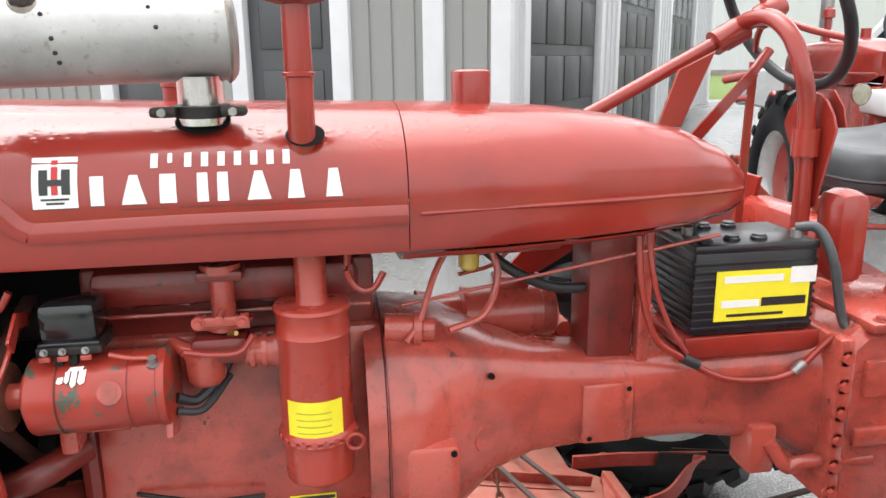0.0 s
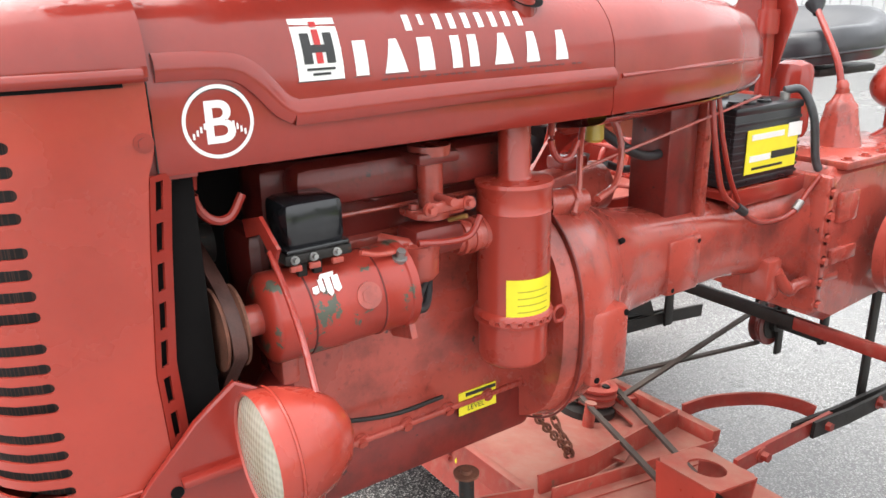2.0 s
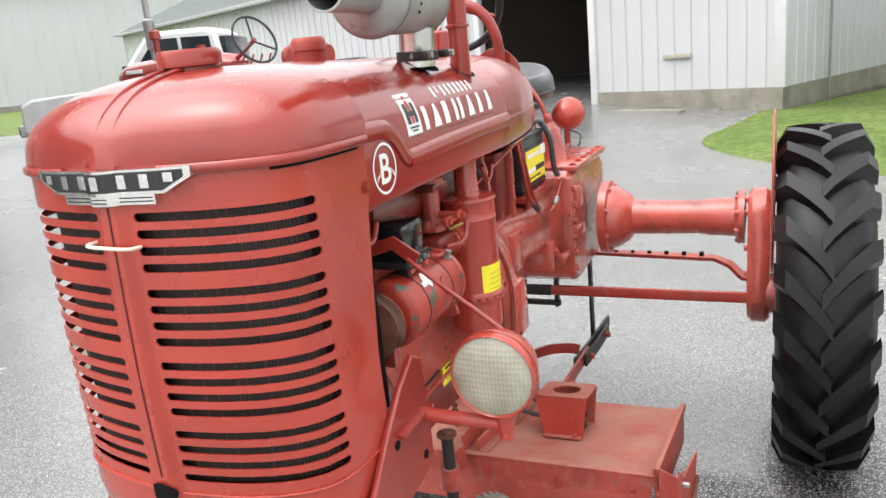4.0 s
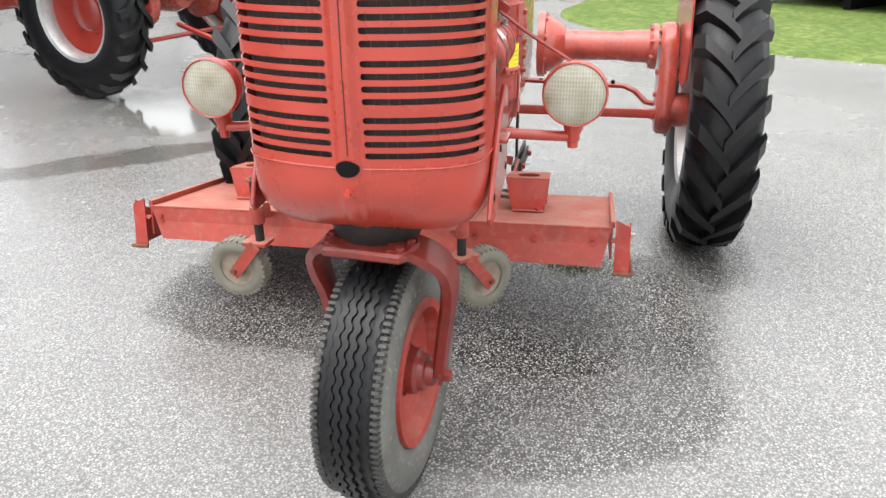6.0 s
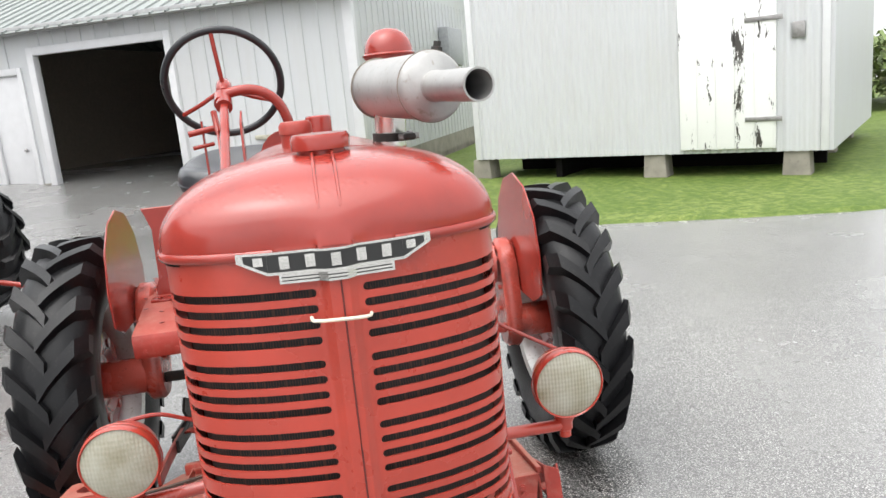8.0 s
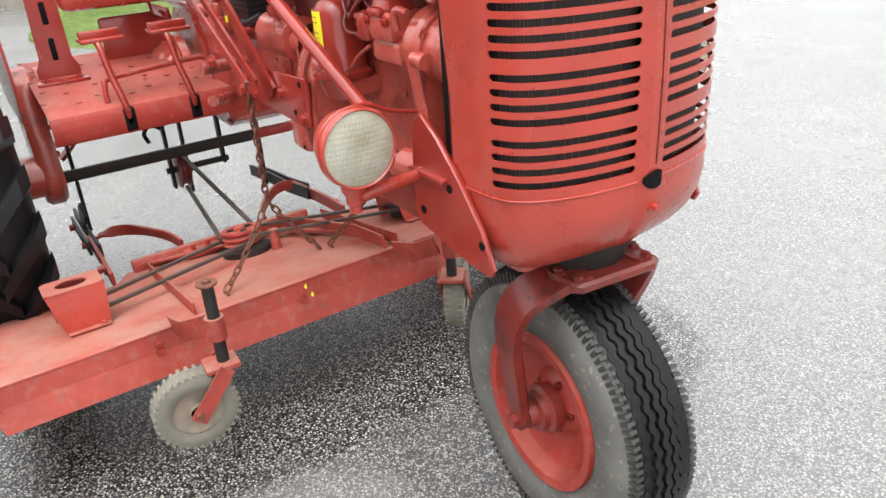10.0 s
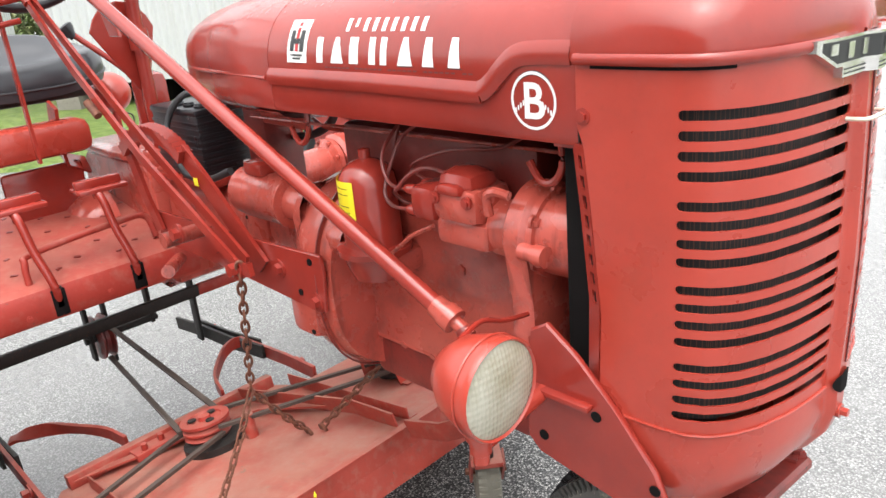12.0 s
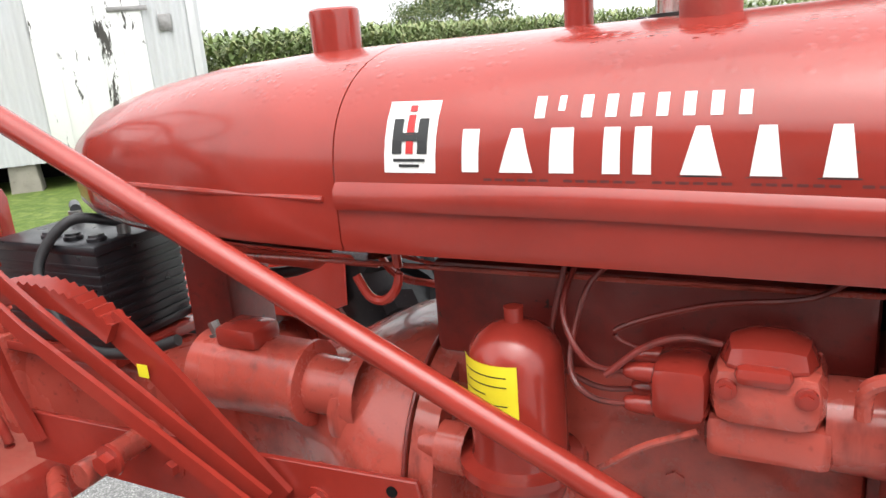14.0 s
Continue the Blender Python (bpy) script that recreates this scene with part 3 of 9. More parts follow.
def leafy(name, at, tall, wide, seed, label, category, trunk=0.25, clumps=60, leaf=0.022):
    """A tree or bush: trunk with limbs, and a crown of many small leaves in uneven clumps."""
    rnd = random.Random(seed)
    base = Vector((*at, rise(*at)))
    root = thing(name, label, category)
    bm = bmesh.new()
    rod(base - Vector((0, 0, 0.05)), base + Vector((0, 0, tall * 0.55)), tall * 0.022, tall * 0.01, 8, bm)
    tips = []
    for k in range(9):
        a = 2.4 * k
        st = base + Vector((0, 0, tall * (trunk + 0.04 * k)))
        en = st + Vector((math.cos(a) * wide * 0.36, math.sin(a) * wide * 0.36, tall * rnd.uniform(0.12, 0.3)))
        rod(st, en, tall * 0.008, tall * 0.003, 6, bm)
        tips.append(en)
    part("trunk", bm, plain("bark", (0.10, 0.075, 0.05), 0.9, 0, 0.3, 20.0, 0.6), root)
    verts, faces = [], []
    size = tall * leaf
    for k in range(clumps):
        c = (rnd.choice(tips) if k % 2 else base + Vector((0, 0, tall * 0.62))) + Vector((rnd.gauss(0, wide * 0.17), rnd.gauss(0, wide * 0.17), rnd.gauss(0, tall * 0.13)))
        c.z = max(c.z, base.z + tall * trunk * 0.6)
        for j in range(110):
            p = c + Vector((rnd.gauss(0, wide * 0.075), rnd.gauss(0, wide * 0.075), rnd.gauss(0, tall * 0.06)))
            u = Vector((rnd.gauss(0, 1), rnd.gauss(0, 1), rnd.gauss(0, 1))).normalized() * size
            v = u.orthogonal().normalized() * size * 0.5
            q = len(verts)
            verts += [tuple(p - u), tuple(p + v), tuple(p + u), tuple(p - v)]
            faces.append((q, q + 1, q + 2, q + 3))
    me = bpy.data.meshes.new("crown")
    me.from_pydata(verts, [], faces)
    me.materials.append(LEAF)
    o = new("crown", me)
    o.parent = root


leafy("bush", (-0.3, 10.9), 1.3, 1.7, 3, "dense dark green bush at the edge of the lawn", "bush", 0.10, 150, 0.028)
leafy("tree", (-33.0, 70.0), 8.5, 9.0, 8, "hazy green broadleaf tree beyond the corn", "tree")
leafy("tree", (-44.0, 82.0), 6.0, 10.0, 9, "low hazy green tree beyond the corn", "tree")


# ---- buildings round the yard ----
def wall_frame(p, d):
    """A matrix whose x runs along a wall, y goes into it and z is up; walls stand at y = 0."""
    d = Vector((d[0], d[1], 0)).normalized()
    inward = Vector((-d.y, d.x, 0))
    return Matrix(((d.x, inward.x, 0, p[0]), (d.y, inward.y, 0, p[1]), (0, 0, 1, p[2]), (0, 0, 0, 1)))


def put(name, bm, m, mat, parent, label="", sharp=30):
    bm.transform(m)
    return part(name, bm, mat, parent, label, sharp)


def ribbed(w0, w1, z0, z1, pitch, depth, shape="rib", bm=None):
    """A sheet-metal wall field with raised ribs or round corrugations towards -y."""
    bm = bm or bmesh.new()
    xs = []
    if shape == "rib":
        x = w0
        while x < w1:
            xs += [(x, 0), (x + pitch * 0.86, 0), (x + pitch * 0.89, -depth), (x + pitch * 0.96, -depth)]
            x += pitch
    else:
        n = int((w1 - w0) / pitch * 6)
        xs = [(w0 + (w1 - w0) * k / n, -depth * 0.5 * (1 + math.sin(2 * math.pi * (w1 - w0) * k / n / pitch))) for k in range(n)]
    xs = [(x, y) for x, y in xs if x < w1 - 1e-4] + [(w1, 0)]
    col = [(bm.verts.new((x, y, z0)), bm.verts.new((x, y, z1))) for x, y in xs]
    for a, b in zip(col, col[1:]):
        bm.faces.new((a[0], b[0], b[1], a[1]))
    return bm


def white_shed():
    """Long white shed with an open garage door."""
    z = 0.22
    shed = thing("white_shed", "long white metal shed with an open garage door", "shed")
    m = wall_frame((-11.36, 0.85, z), (-0.42, -0.907))
    # in this frame the building lies at +y or -y: the front faces the yard
    flip = m @ Matrix.Diagonal((1, -1, 1, 1))
    L, D, H, b = 26.0, 9.5, 3.1, 0.36
    o0, o1, ot = 3.42, 6.12, 2.66
    d0, d1, dt = 6.55, 7.02, 2.36
    for w0, w1, z0, z1 in ((0, o0 - 0.12, b, H), (o0 - 0.12, o1 + 0.12, ot + 0.12, H), (o1 + 0.12, d0 - 0.1, b, H), (d0 - 0.1, d1 + 0.35, dt + 0.1, H), (d1 + 0.35, L, b, H)):
        put("wall", ribbed(w0, w1, z0, z1, 0.30, 0.022), flip, WHITE_METAL, shed, "white ribbed metal siding")
        put("wall_back", box(w0, w1, 0.01, 0.12, z0, z1), flip, WHITE_METAL, shed)
    for w0, w1 in ((0, o0 - 0.12), (o1 + 0.12, d0 - 0.1), (d1 + 0.35, L)):
        put("footing", box(w0, w1, -0.03, 0.2, -0.6, b), flip, CONCRETE, shed, "stained concrete footing")
    put("side_footing", box(0.0, 0.2, -0.02, D, -0.6, b), flip, CONCRETE, shed)
    for w0, w1, z0, z1 in ((o0 - 0.14, o0, 0, ot + 0.14), (o1, o1 + 0.14, 0, ot + 0.14), (o0, o1, ot, ot + 0.14)):
        put("door_trim", box(w0, w1, -0.05, 0.10, z0, z1, 0.01), flip, WHITE_TRIM, shed)
    door = put("door", box(d0, d1 + 0.25, 0.02, 0.06, 0, dt, 0.01), flip, WHITE_TRIM, shed, "plain white side door")
    for w0, w1, z0, z1 in ((d0 - 0.10, d0, 0, dt + 0.12), (d1 + 0.25, d1 + 0.35, 0, dt + 0.12), (d0, d1 + 0.25, dt, dt + 0.12)):
        put("door_frame", box(w0, w1, -0.04, 0.08, z0, z1, 0.01), flip, WHITE_TRIM, door)
    put("door_knob", ball((d0 + 0.16, -0.005, 1.0), 0.035), flip, STEEL, door)
    put("corner_trim", box(-0.03, 0.14, -0.035, 0.08, b, H, 0.005), flip, WHITE_TRIM, shed)
    put("eave_trim", box(-0.1, L, -0.25, -0.05, H - 0.05, H + 0.06, 0.01), flip, plain("grey_gutter", (0.35, 0.35, 0.35), 0.5), shed)
    # side wall with its meter box and pipe
    side = flip @ Matrix(((0, 1, 0, 0), (1, 0, 0, 0), (0, 0, 1, 0), (0, 0, 0, 1)))
    put("side_wall", ribbed(0.1, D, b, H + 0.2, 0.30, 0.02), side, WHITE_METAL, shed)
    gable = [(0, H), (D, H), (D / 2, H + 1.9)]
    put("gable", plate(gable, 0.05, Matrix(((1, 0, 0, 0), (0, 0, 1, 0.03), (0, 1, 0, 0), (0, 0, 0, 1)))), side, WHITE_METAL, shed)
    put("side_back", box(0.1, D, 0.01, 0.12, b, H), side, WHITE_METAL, shed)
    put("meter_box", box(5.2, 6.5, -0.25, -0.02, 1.9, 2.75, 0.03), side, plain("grey_sheet_box", (0.33, 0.34, 0.35), 0.5), shed, "grey wall vent box")
    put("vent_pipe", rod((1.25, -0.12, -0.1), (1.25, -0.12, 1.75), 0.02), side, STEEL, shed)
    put("handle_bar", box(1.45, 1.95, -0.06, -0.01, 0.86, 0.93, 0.01), flip, plain("worn_bar", (0.4, 0.38, 0.3), 0.7), shed)
    put("kerb_beam", box(1.4, 4.0, -0.5, -0.3, -0.1, 0.1, 0.02), flip, CONCRETE, shed)
    # roof
    for s in (0, 1):
        bm = ribbed(-0.2, L + 0.2, 0, 5.45, 0.30, 0.03)
        a = math.atan2(1.9, D / 2)
        rm = Matrix.Translation((0, -0.35, H - 0.05)) @ Matrix.Rotation(-(math.pi / 2 - a), 4, "X") if s == 0 else Matrix.Translation((L, D + 0.35, H - 0.05)) @ Matrix.Rotation(math.pi, 4, "Z") @ Matrix.Rotation(-(math.pi / 2 - a), 4, "X")
        put("roof", bm, flip @ rm, ROOF, shed, "pale ribbed metal roof")
    # dim inside: floor, back and clutter
    put("inside_wall", box(0.2, L - 0.2, D - 0.2, D, -0.1, H), flip, plain("raw_boards", (0.22, 0.19, 0.15), 0.85), shed)
    put("inside_wall", box(8.4, 8.5, 0.15, D - 0.2, -0.1, H), flip, plain("raw_boards_b", (0.22, 0.19, 0.15), 0.85), shed)
    put("far_wall", box(L - 0.12, L, 0, D, -0.3, H), flip, WHITE_METAL, shed)
    put("back_wall", box(0, L, D, D + 0.12, -0.3, H), flip, WHITE_METAL, shed)
    put("shed_floor", box(0, L, 0.0, D, -0.3, 0.03), flip, CONCRETE, shed)
    crate = put("crate", box(5.3, 5.7, 1.2, 1.6, 0.03, 0.3, 0.02), flip, DARK, None)
    tagged(crate, "dark crate on the floor inside the shed", "crate")


def corrugated_shed():
    shed = thing("corrugated_shed", "white corrugated shed raised on concrete piers above the grass", "shed")
    m = wall_frame((-10.97, 2.63, 0.1), (0.69, 0.72))
    W, D, z0, H = 5.1, 5.0, 0.35, 3.7
    put("wall", ribbed(0.02, W - 0.0, z0, H, 0.115, 0.036, "wave"), m, WHITE_METAL, shed, "white corrugated siding", 60)
    # peeling plank door at the end of the long wall
    put("wall_back", box(0.02, W, 0.01, 0.08, z0, H), m, WHITE_METAL, shed)
    peel, n, l, b = shader("peeling_white_boards", (0.8, 0.8, 0.78), 0.6)
    v = coords(n, l, (3.0, 3.0, 0.8))
    f = noise_node(n, l, v, 2.2, 6.0, 0.7)
    l.new(blend(n, l, ramp(n, l, f, [(0.60, gray(0)), (0.63, gray(1))]), (0.80, 0.80, 0.78), (0.05, 0.045, 0.04)), b.inputs["Base Color"])
    d = put("plank_door", box(3.30, 4.52, -0.07, -0.03, z0 + 0.05, 2.75, 0.005), m, peel, shed, "white plank door with peeling paint")
    for k in range(5):
        put("plank", box(3.31 + 0.242 * k, 3.53 + 0.242 * k, -0.085, -0.065, z0 + 0.06, 2.74, 0.004), m, peel, d)
    for z in (0.75, 2.0):
        put("door_hinge", box(4.15, 4.6, -0.10, -0.08, z, z + 0.06, 0.004), m, STEEL, d)
    put("hasp", box(4.7, 4.85, -0.05, -0.02, 1.75, 1.95, 0.01), m, STEEL, shed)
    put("corner_trim", box(-0.02, 0.08, -0.04, 0.06, z0, H, 0.004), m, WHITE_TRIM, shed)
    put("corner_trim", box(W - 0.06, W + 0.03, -0.04, 0.06, z0, H, 0.004), m, WHITE_TRIM, shed)
    side = m @ Matrix.Translation((0.02, 0, 0)) @ Matrix.Rotation(radians(90), 4, "Z")
    put("side_wall", ribbed(0, D, z0, H, 0.115, 0.036, "wave"), side @ Matrix.Diagonal((1, -1, 1, 1)), WHITE_METAL, shed, "", 60)
    put("far_wall", box(W, W + 0.08, 0, D, z0, H), m, WHITE_METAL, shed)
    put("back_wall", box(0.02, W, D, D + 0.08, z0, H), m, WHITE_METAL, shed)
    put("floor_beam", box(0.02, W, 0, D, z0, z0 + 0.1), m, DARK, shed)
    put("roof", box(-0.1, W + 0.3, -0.1, D + 0.3, H, H + 0.12), m, ROOF, shed)
    for x in (-0.12, 2.75, 4.6):
        for y in (0.02, 2.4, 4.6):
            bm = bmesh.new()
            box(x, x + 0.30, y, y + 0.32, -0.6, z0 - 0.005, 0.01, bm)
            for vv in bm.verts:
                if vv.co.z < 0:
                    vv.co.x += -0.06 if vv.co.x < x + 0.15 else 0.06
            put("pier", bm, m, CONCRETE, shed, "tapered concrete pier")
    # black sheets added to paint the shade under the floor
    put("crawl_shade", box(0.15, W - 0.15, 1.2, 1.3, -0.4, z0), m, VOID, shed)
    put("crawl_shade", box(1.3, 1.4, 0.15, D - 0.15, -0.4, z0), m, VOID, shed)


def grey_garage():
    """Grey garage: man doors on one face, sectional doors on the other."""
    g = thing("garage", "grey ribbed metal garage with white trim and charcoal doors", "garage")
    k = 0.8
    p = (-2.45, -4.86, 0.0)
    m1 = wall_frame(p, (0.819, -0.574))
    if (m1.to_3x3() @ Vector((0, 1, 0))).y > 0:
        m1 = m1 @ Matrix.Diagonal((1, -1, 1, 1))
    m2 = wall_frame(p, (-0.574, -0.819))
    if (m2.to_3x3() @ Vector((0, 1, 0))).x < 0:
        m2 = m2 @ Matrix.Diagonal((1, -1, 1, 1))
    H = 4.2
    doors = [(1.75, 2.75, 2.66), (3.70, 4.63, 2.74)]
    last = 0.0
    for a, b, t in doors:
        put("wall", ribbed(last, a - 0.2, -0.1, H, 0.23, 0.02), m1, GREY_METAL, g, "grey ribbed siding")
        put("wall", ribbed(a - 0.2, b + 0.2, t + 0.2, H, 0.23, 0.02), m1, GREY_METAL, g)
        d = put("door", box(a, b, 0.03, 0.08, 0, t, 0.01), m1, DOOR_GREY, g, "charcoal panelled side door")
        for z in (0.25, 1.0, 1.75):
            put("door_panel", box(a + 0.14, b - 0.14, 0.018, 0.032, z, z + 0.55, 0.012), m1, DOOR_GREY, d)
        put("door_knob", ball((b - 0.08 if a < 3 else a + 0.08, 0.0, 1.15), 0.03), m1, STEEL, d)
        for x0, x1, z0, z1 in ((a - 0.2, a, 0, t + 0.2), (b, b + 0.2, 0, t + 0.2), (a, b, t, t + 0.2)):
            put("door_trim", box(x0, x1, -0.05, 0.06, z0, z1, 0.01), m1, WHITE_TRIM, d)
        put("door_trim_inner", box(a, b, -0.02, 0.03, t - 0.06, t, 0.004), m1, WHITE_TRIM, d)
        last = b + 0.2
    put("wall", ribbed(last, 16.0, -0.1, H, 0.23, 0.02), m1, GREY_METAL, g)
    put("corner_trim", box(-0.02, 0.16, -0.05, 0.05, -0.1, H, 0.01), m1, WHITE_TRIM, g)
    put("trim_board", box(0.60, 0.80, -0.045, 0.02, -0.1, H, 0.01), m1, WHITE_TRIM, g)
    lamp = put("wall_lamp", box(3.25, 3.45, -0.18, -0.03, 2.28, 2.58, 0.03), m1, DARK, g, "dark wall lamp")
    put("lamp_bracket", box(3.20, 3.28, -0.10, 0.0, 2.30, 2.62, 0.02), m1, DARK, lamp)
    put("sign_board", box(2.9, 4.7, -0.05, -0.02, 3.25, 3.6, 0.01), m1, DOOR_GREY, g, "dark sign board over the doors")
    for j in range(8):
        put("sign_bar", box(3.05 + 0.2 * j, 3.18 + 0.2 * j, -0.06, -0.052, 3.34, 3.50), m1, WHITE_TRIM, g)
    last = 0.0
    for a, b in ((0.42, 2.85), (3.75, 6.35), (7.5, 10.2)):
        put("pier_wall", ribbed(last, a - 0.1, -0.1, H, 0.23, 0.02), m2, WHITE_METAL, g, "white ribbed wall between doors")
        put("head_wall", ribbed(a - 0.1, b + 0.1, 2.95, H, 0.23, 0.02), m2, WHITE_METAL, g)
        d = put("garage_door", box(a, b, 0.05, 0.11, 0, 2.85, 0.01), m2, DOOR_GREY, g, "charcoal sectional garage door with small windows")
        for r in range(5):
            for c in range(4):
                x = a + 0.06 + (b - a - 0.06) * c / 4
                kind = "door_window" if r == 4 else "door_panel"
                put(kind, box(x, x + (b - a) / 4 - 0.07, 0.036, 0.055, 0.07 + 0.565 * r, 0.53 + 0.565 * r, 0.015), m2, DOOR_GLASS if r == 4 else DOOR_GREY, d)
        for x0, x1, z0, z1 in ((a - 0.14, a, 0, 3.0), (b, b + 0.14, 0, 3.0), (a, b, 2.85, 3.0)):
            put("door_trim", box(x0, x1, -0.03, 0.06, z0, z1, 0.01), m2, WHITE_TRIM, d)
        last = b + 0.1
    put("pier_wall", ribbed(last, 12.8, -0.1, H, 0.23, 0.02), m2, WHITE_METAL, g)
    put("end_trim", box(12.5, 12.9, -0.06, 0.3, -0.1, H, 0.01), m2, WHITE_TRIM, g)
    put("soffit", box(-0.5, 13.2, -0.5, 0.1, H, H + 0.15, 0.01), m2, WHITE_TRIM, g)
    put("roof", box(-0.5, 16.3, -0.5, 12.9, H + 0.14, H + 0.3), m1, ROOF, g)
    put("far_wall", box(0.1, 12.8, 15.9, 16.0, -0.1, H), m2, GREY_METAL, g)
    put("back_wall", box(0.1, 15.9, 12.7, 12.8, -0.1, H), m1, GREY_METAL, g)


def long_shed():
    """A far white wall behind the parked truck."""
    s = thing("long_shed", "far long white metal shed behind a strip of grass", "shed")
    m = wall_frame((-15.0, -45.0, 0.62), (-0.78, 0.62))
    if (m.to_3x3() @ Vector((0, 1, 0))).y > 0:
        m = m @ Matrix.Diagonal((1, -1, 1, 1))
    put("wall", ribbed(-14, 46, 0, 6.0, 0.9, 0.012), m, WHITE_METAL, s)
    put("wall_body", box(-14, 46, 0.05, 12, 0, 6.0), m, WHITE_METAL, s)
    put("footing", box(-14, 46, -0.05, 0.04, -0.5, 0.3), m, CONCRETE, s)
    put("roof", box(-14.3, 46.3, -0.4, 12.4, 6.0, 6.3), m, ROOF, s)


white_shed()
corrugated_shed()
grey_garage()
long_shed()


# ---- the red tractor: front at x = 0, its left side towards +y ----
tractor = thing("tractor", "old red row-crop tractor with slotted grille, parked on wet asphalt", "tractor")


def lerp(table, x):
    """Linear reading of a short (x, value...) table."""
    if x <= table[0][0]:
        return table[0][1:]
    for a, b in zip(table, table[1:]):
        if x <= b[0]:
            t = (x - a[0]) / (b[0] - a[0])
            return tuple(p + (q - p) * t for p, q in zip(a[1:], b[1:]))
    return table[-1][1:]


# half width, bottom, shoulder and top of the bonnet along x
HOOD = [
    (-1.720, 0.004, 1.360, 1.365, 1.372),
    (-1.700, 0.040, 1.350, 1.370, 1.410),
    (-1.650, 0.080, 1.340, 1.380, 1.452),
    (-1.560, 0.128, 1.333, 1.390, 1.492),
    (-1.440, 0.170, 1.329, 1.394, 1.520),
    (-1.300, 0.204, 1.327, 1.396, 1.540),
    (-1.150, 0.228, 1.327, 1.398, 1.550),
    (-1.000, 0.240, 1.327, 1.398, 1.554),
    (-0.600, 0.245, 1.328, 1.400, 1.562),
    (-0.270, 0.254, 1.330, 1.404, 1.572),
]


def hood_edge(x, z):
    """How far the bonnet's side stands out at x and height z."""
    w, bot, sh, top = lerp(HOOD, x)
    if z <= sh:
        return w
    t = min(1.0, (z - sh) / (top - sh))
    return w * (1 - t ** 2.5) ** (1 / 2.5)


def hood_section(w, bot, sh, top, n=14):
    pts = [(w - 0.004, bot), (w, bot + 0.012), (w, (bot + sh) / 2), (w, sh)]
    for k in range(1, n + 1):
        a = math.pi / 2 * k / n
        pts.append((w * math.cos(a) ** 0.8, sh + (top - sh) * math.sin(a) ** 0.8))
    pts[-1] = (0.0, top)
    return pts + [(-y, z) for y, z in pts[-2::-1]]


def shell(sections, xs, thick=0.006):
    bm = bmesh.new()
    rings = [[bm.verts.new((x, y, z)) for y, z in s] for x, s in zip(xs, sections)]
    for a, b in zip(rings, rings[1:]):
        for k in range(len(a) - 1):
            bm.faces.new((a[k], a[k + 1], b[k + 1], b[k]))
    return bm


def thicken(ob, t, off=-1.0):
    s = ob.modifiers.new("thickness", "SOLIDIFY")
    s.thickness, s.offset = t, off
    # crisp edges round every opening
    faces = {}
    for p in ob.data.polygons:
        for k in p.edge_keys:
            faces[tuple(sorted(k))] = faces.get(tuple(sorted(k)), 0) + 1
    for e in ob.data.edges:
        if faces[tuple(sorted(e.vertices))] == 1:
            e.use_edge_sharp = True
    return ob


def hood():
    xs = [-0.2665, -0.268] + [-0.274 - (1.0 - 0.274) * k / 24 for k in range(1, 24)] + [-0.9985, -1.0]
    ob = part("hood", shell([hood_section(*lerp(HOOD, x)) for x in xs], xs), RED, tractor)
    thicken(ob, 0.003, 0)
    xs = [-1.002, -1.0035] + [-1.0025 - (1.716 - 1.003) * (1 - (1 - k / 34) ** 1.6) for k in range(1, 35)]
    ob = part("fuel_tank", shell([hood_section(*lerp(HOOD, x)) for x in xs], xs), RED, tractor, "smooth red teardrop fuel tank")
    thicken(ob, 0.003, 0)
    # the underside of the tank
    bm = bmesh.new()
    rings = []
    for k in range(30):
        x = -0.99 - (1.715 - 0.99) * k / 29
        w, bot, sh, top = lerp(HOOD, x)
        rings.append([bm.verts.new((x, w * math.cos(a), bot - 0.004 - 0.035 * (w / 0.24) * math.sin(a))) for a in [math.pi * j / 12 for j in range(13)]])
    for a, b in zip(rings, rings[1:]):
        for j in range(12):
            bm.faces.new((a[j], b[j], b[j + 1], a[j + 1]))
    part("tank_bottom", bm, RED, tractor)


# plan of the nose: (set back from the front, half way across)
NOSE = [(0.0, 0.0), (0.0, 0.014), (0.004, 0.02), (0.012, 0.026), (0.013, 0.04), (0.0175, 0.08), (0.0265, 0.13), (0.042, 0.18), (0.060, 0.215),
        (0.081, 0.24), (0.104, 0.254), (0.135, 0.261), (0.19, 0.264), (0.262, 0.265)]


def nose_line(s):
    """The nose's plan by arc length: set back and half way across."""
    d = 0.0
    for (a, b), (c, e) in zip(NOSE, NOSE[1:]):
        h = math.hypot(c - a, e - b)
        if s <= d + h:
            t = (s - d) / h
            return a + (c - a) * t, b + (e - b) * t
        d += h
    return NOSE[-1]


NOSE_LEN = sum(math.hypot(c - a, e - b) for (a, b), (c, e) in zip(NOSE, NOSE[1:]))
# lean of the nose with height: set back, share of width
LEAN = [(0.775, 0.190, 0.42), (0.779, 0.135, 0.62), (0.790, 0.092, 0.77), (0.808, 0.056, 0.88), (0.835, 0.028, 0.95), (0.87, 0.005, 0.985), (0.91, -0.006, 1.0), (0.965, -0.005, 1.0),
        (1.05, -0.007, 1.0), (1.15, -0.008, 1.0), (1.27, -0.005, 1.0), (1.40, 0.0, 1.0), (1.437, 0.002, 1.0)]


def nose_point(s, side, z):
    back, half = nose_line(s)
    lean, share = lerp(LEAN, z)
    keep = (1 - back / 0.262) ** 2
    return Vector((-(back + lean * keep), side * half * share, z))


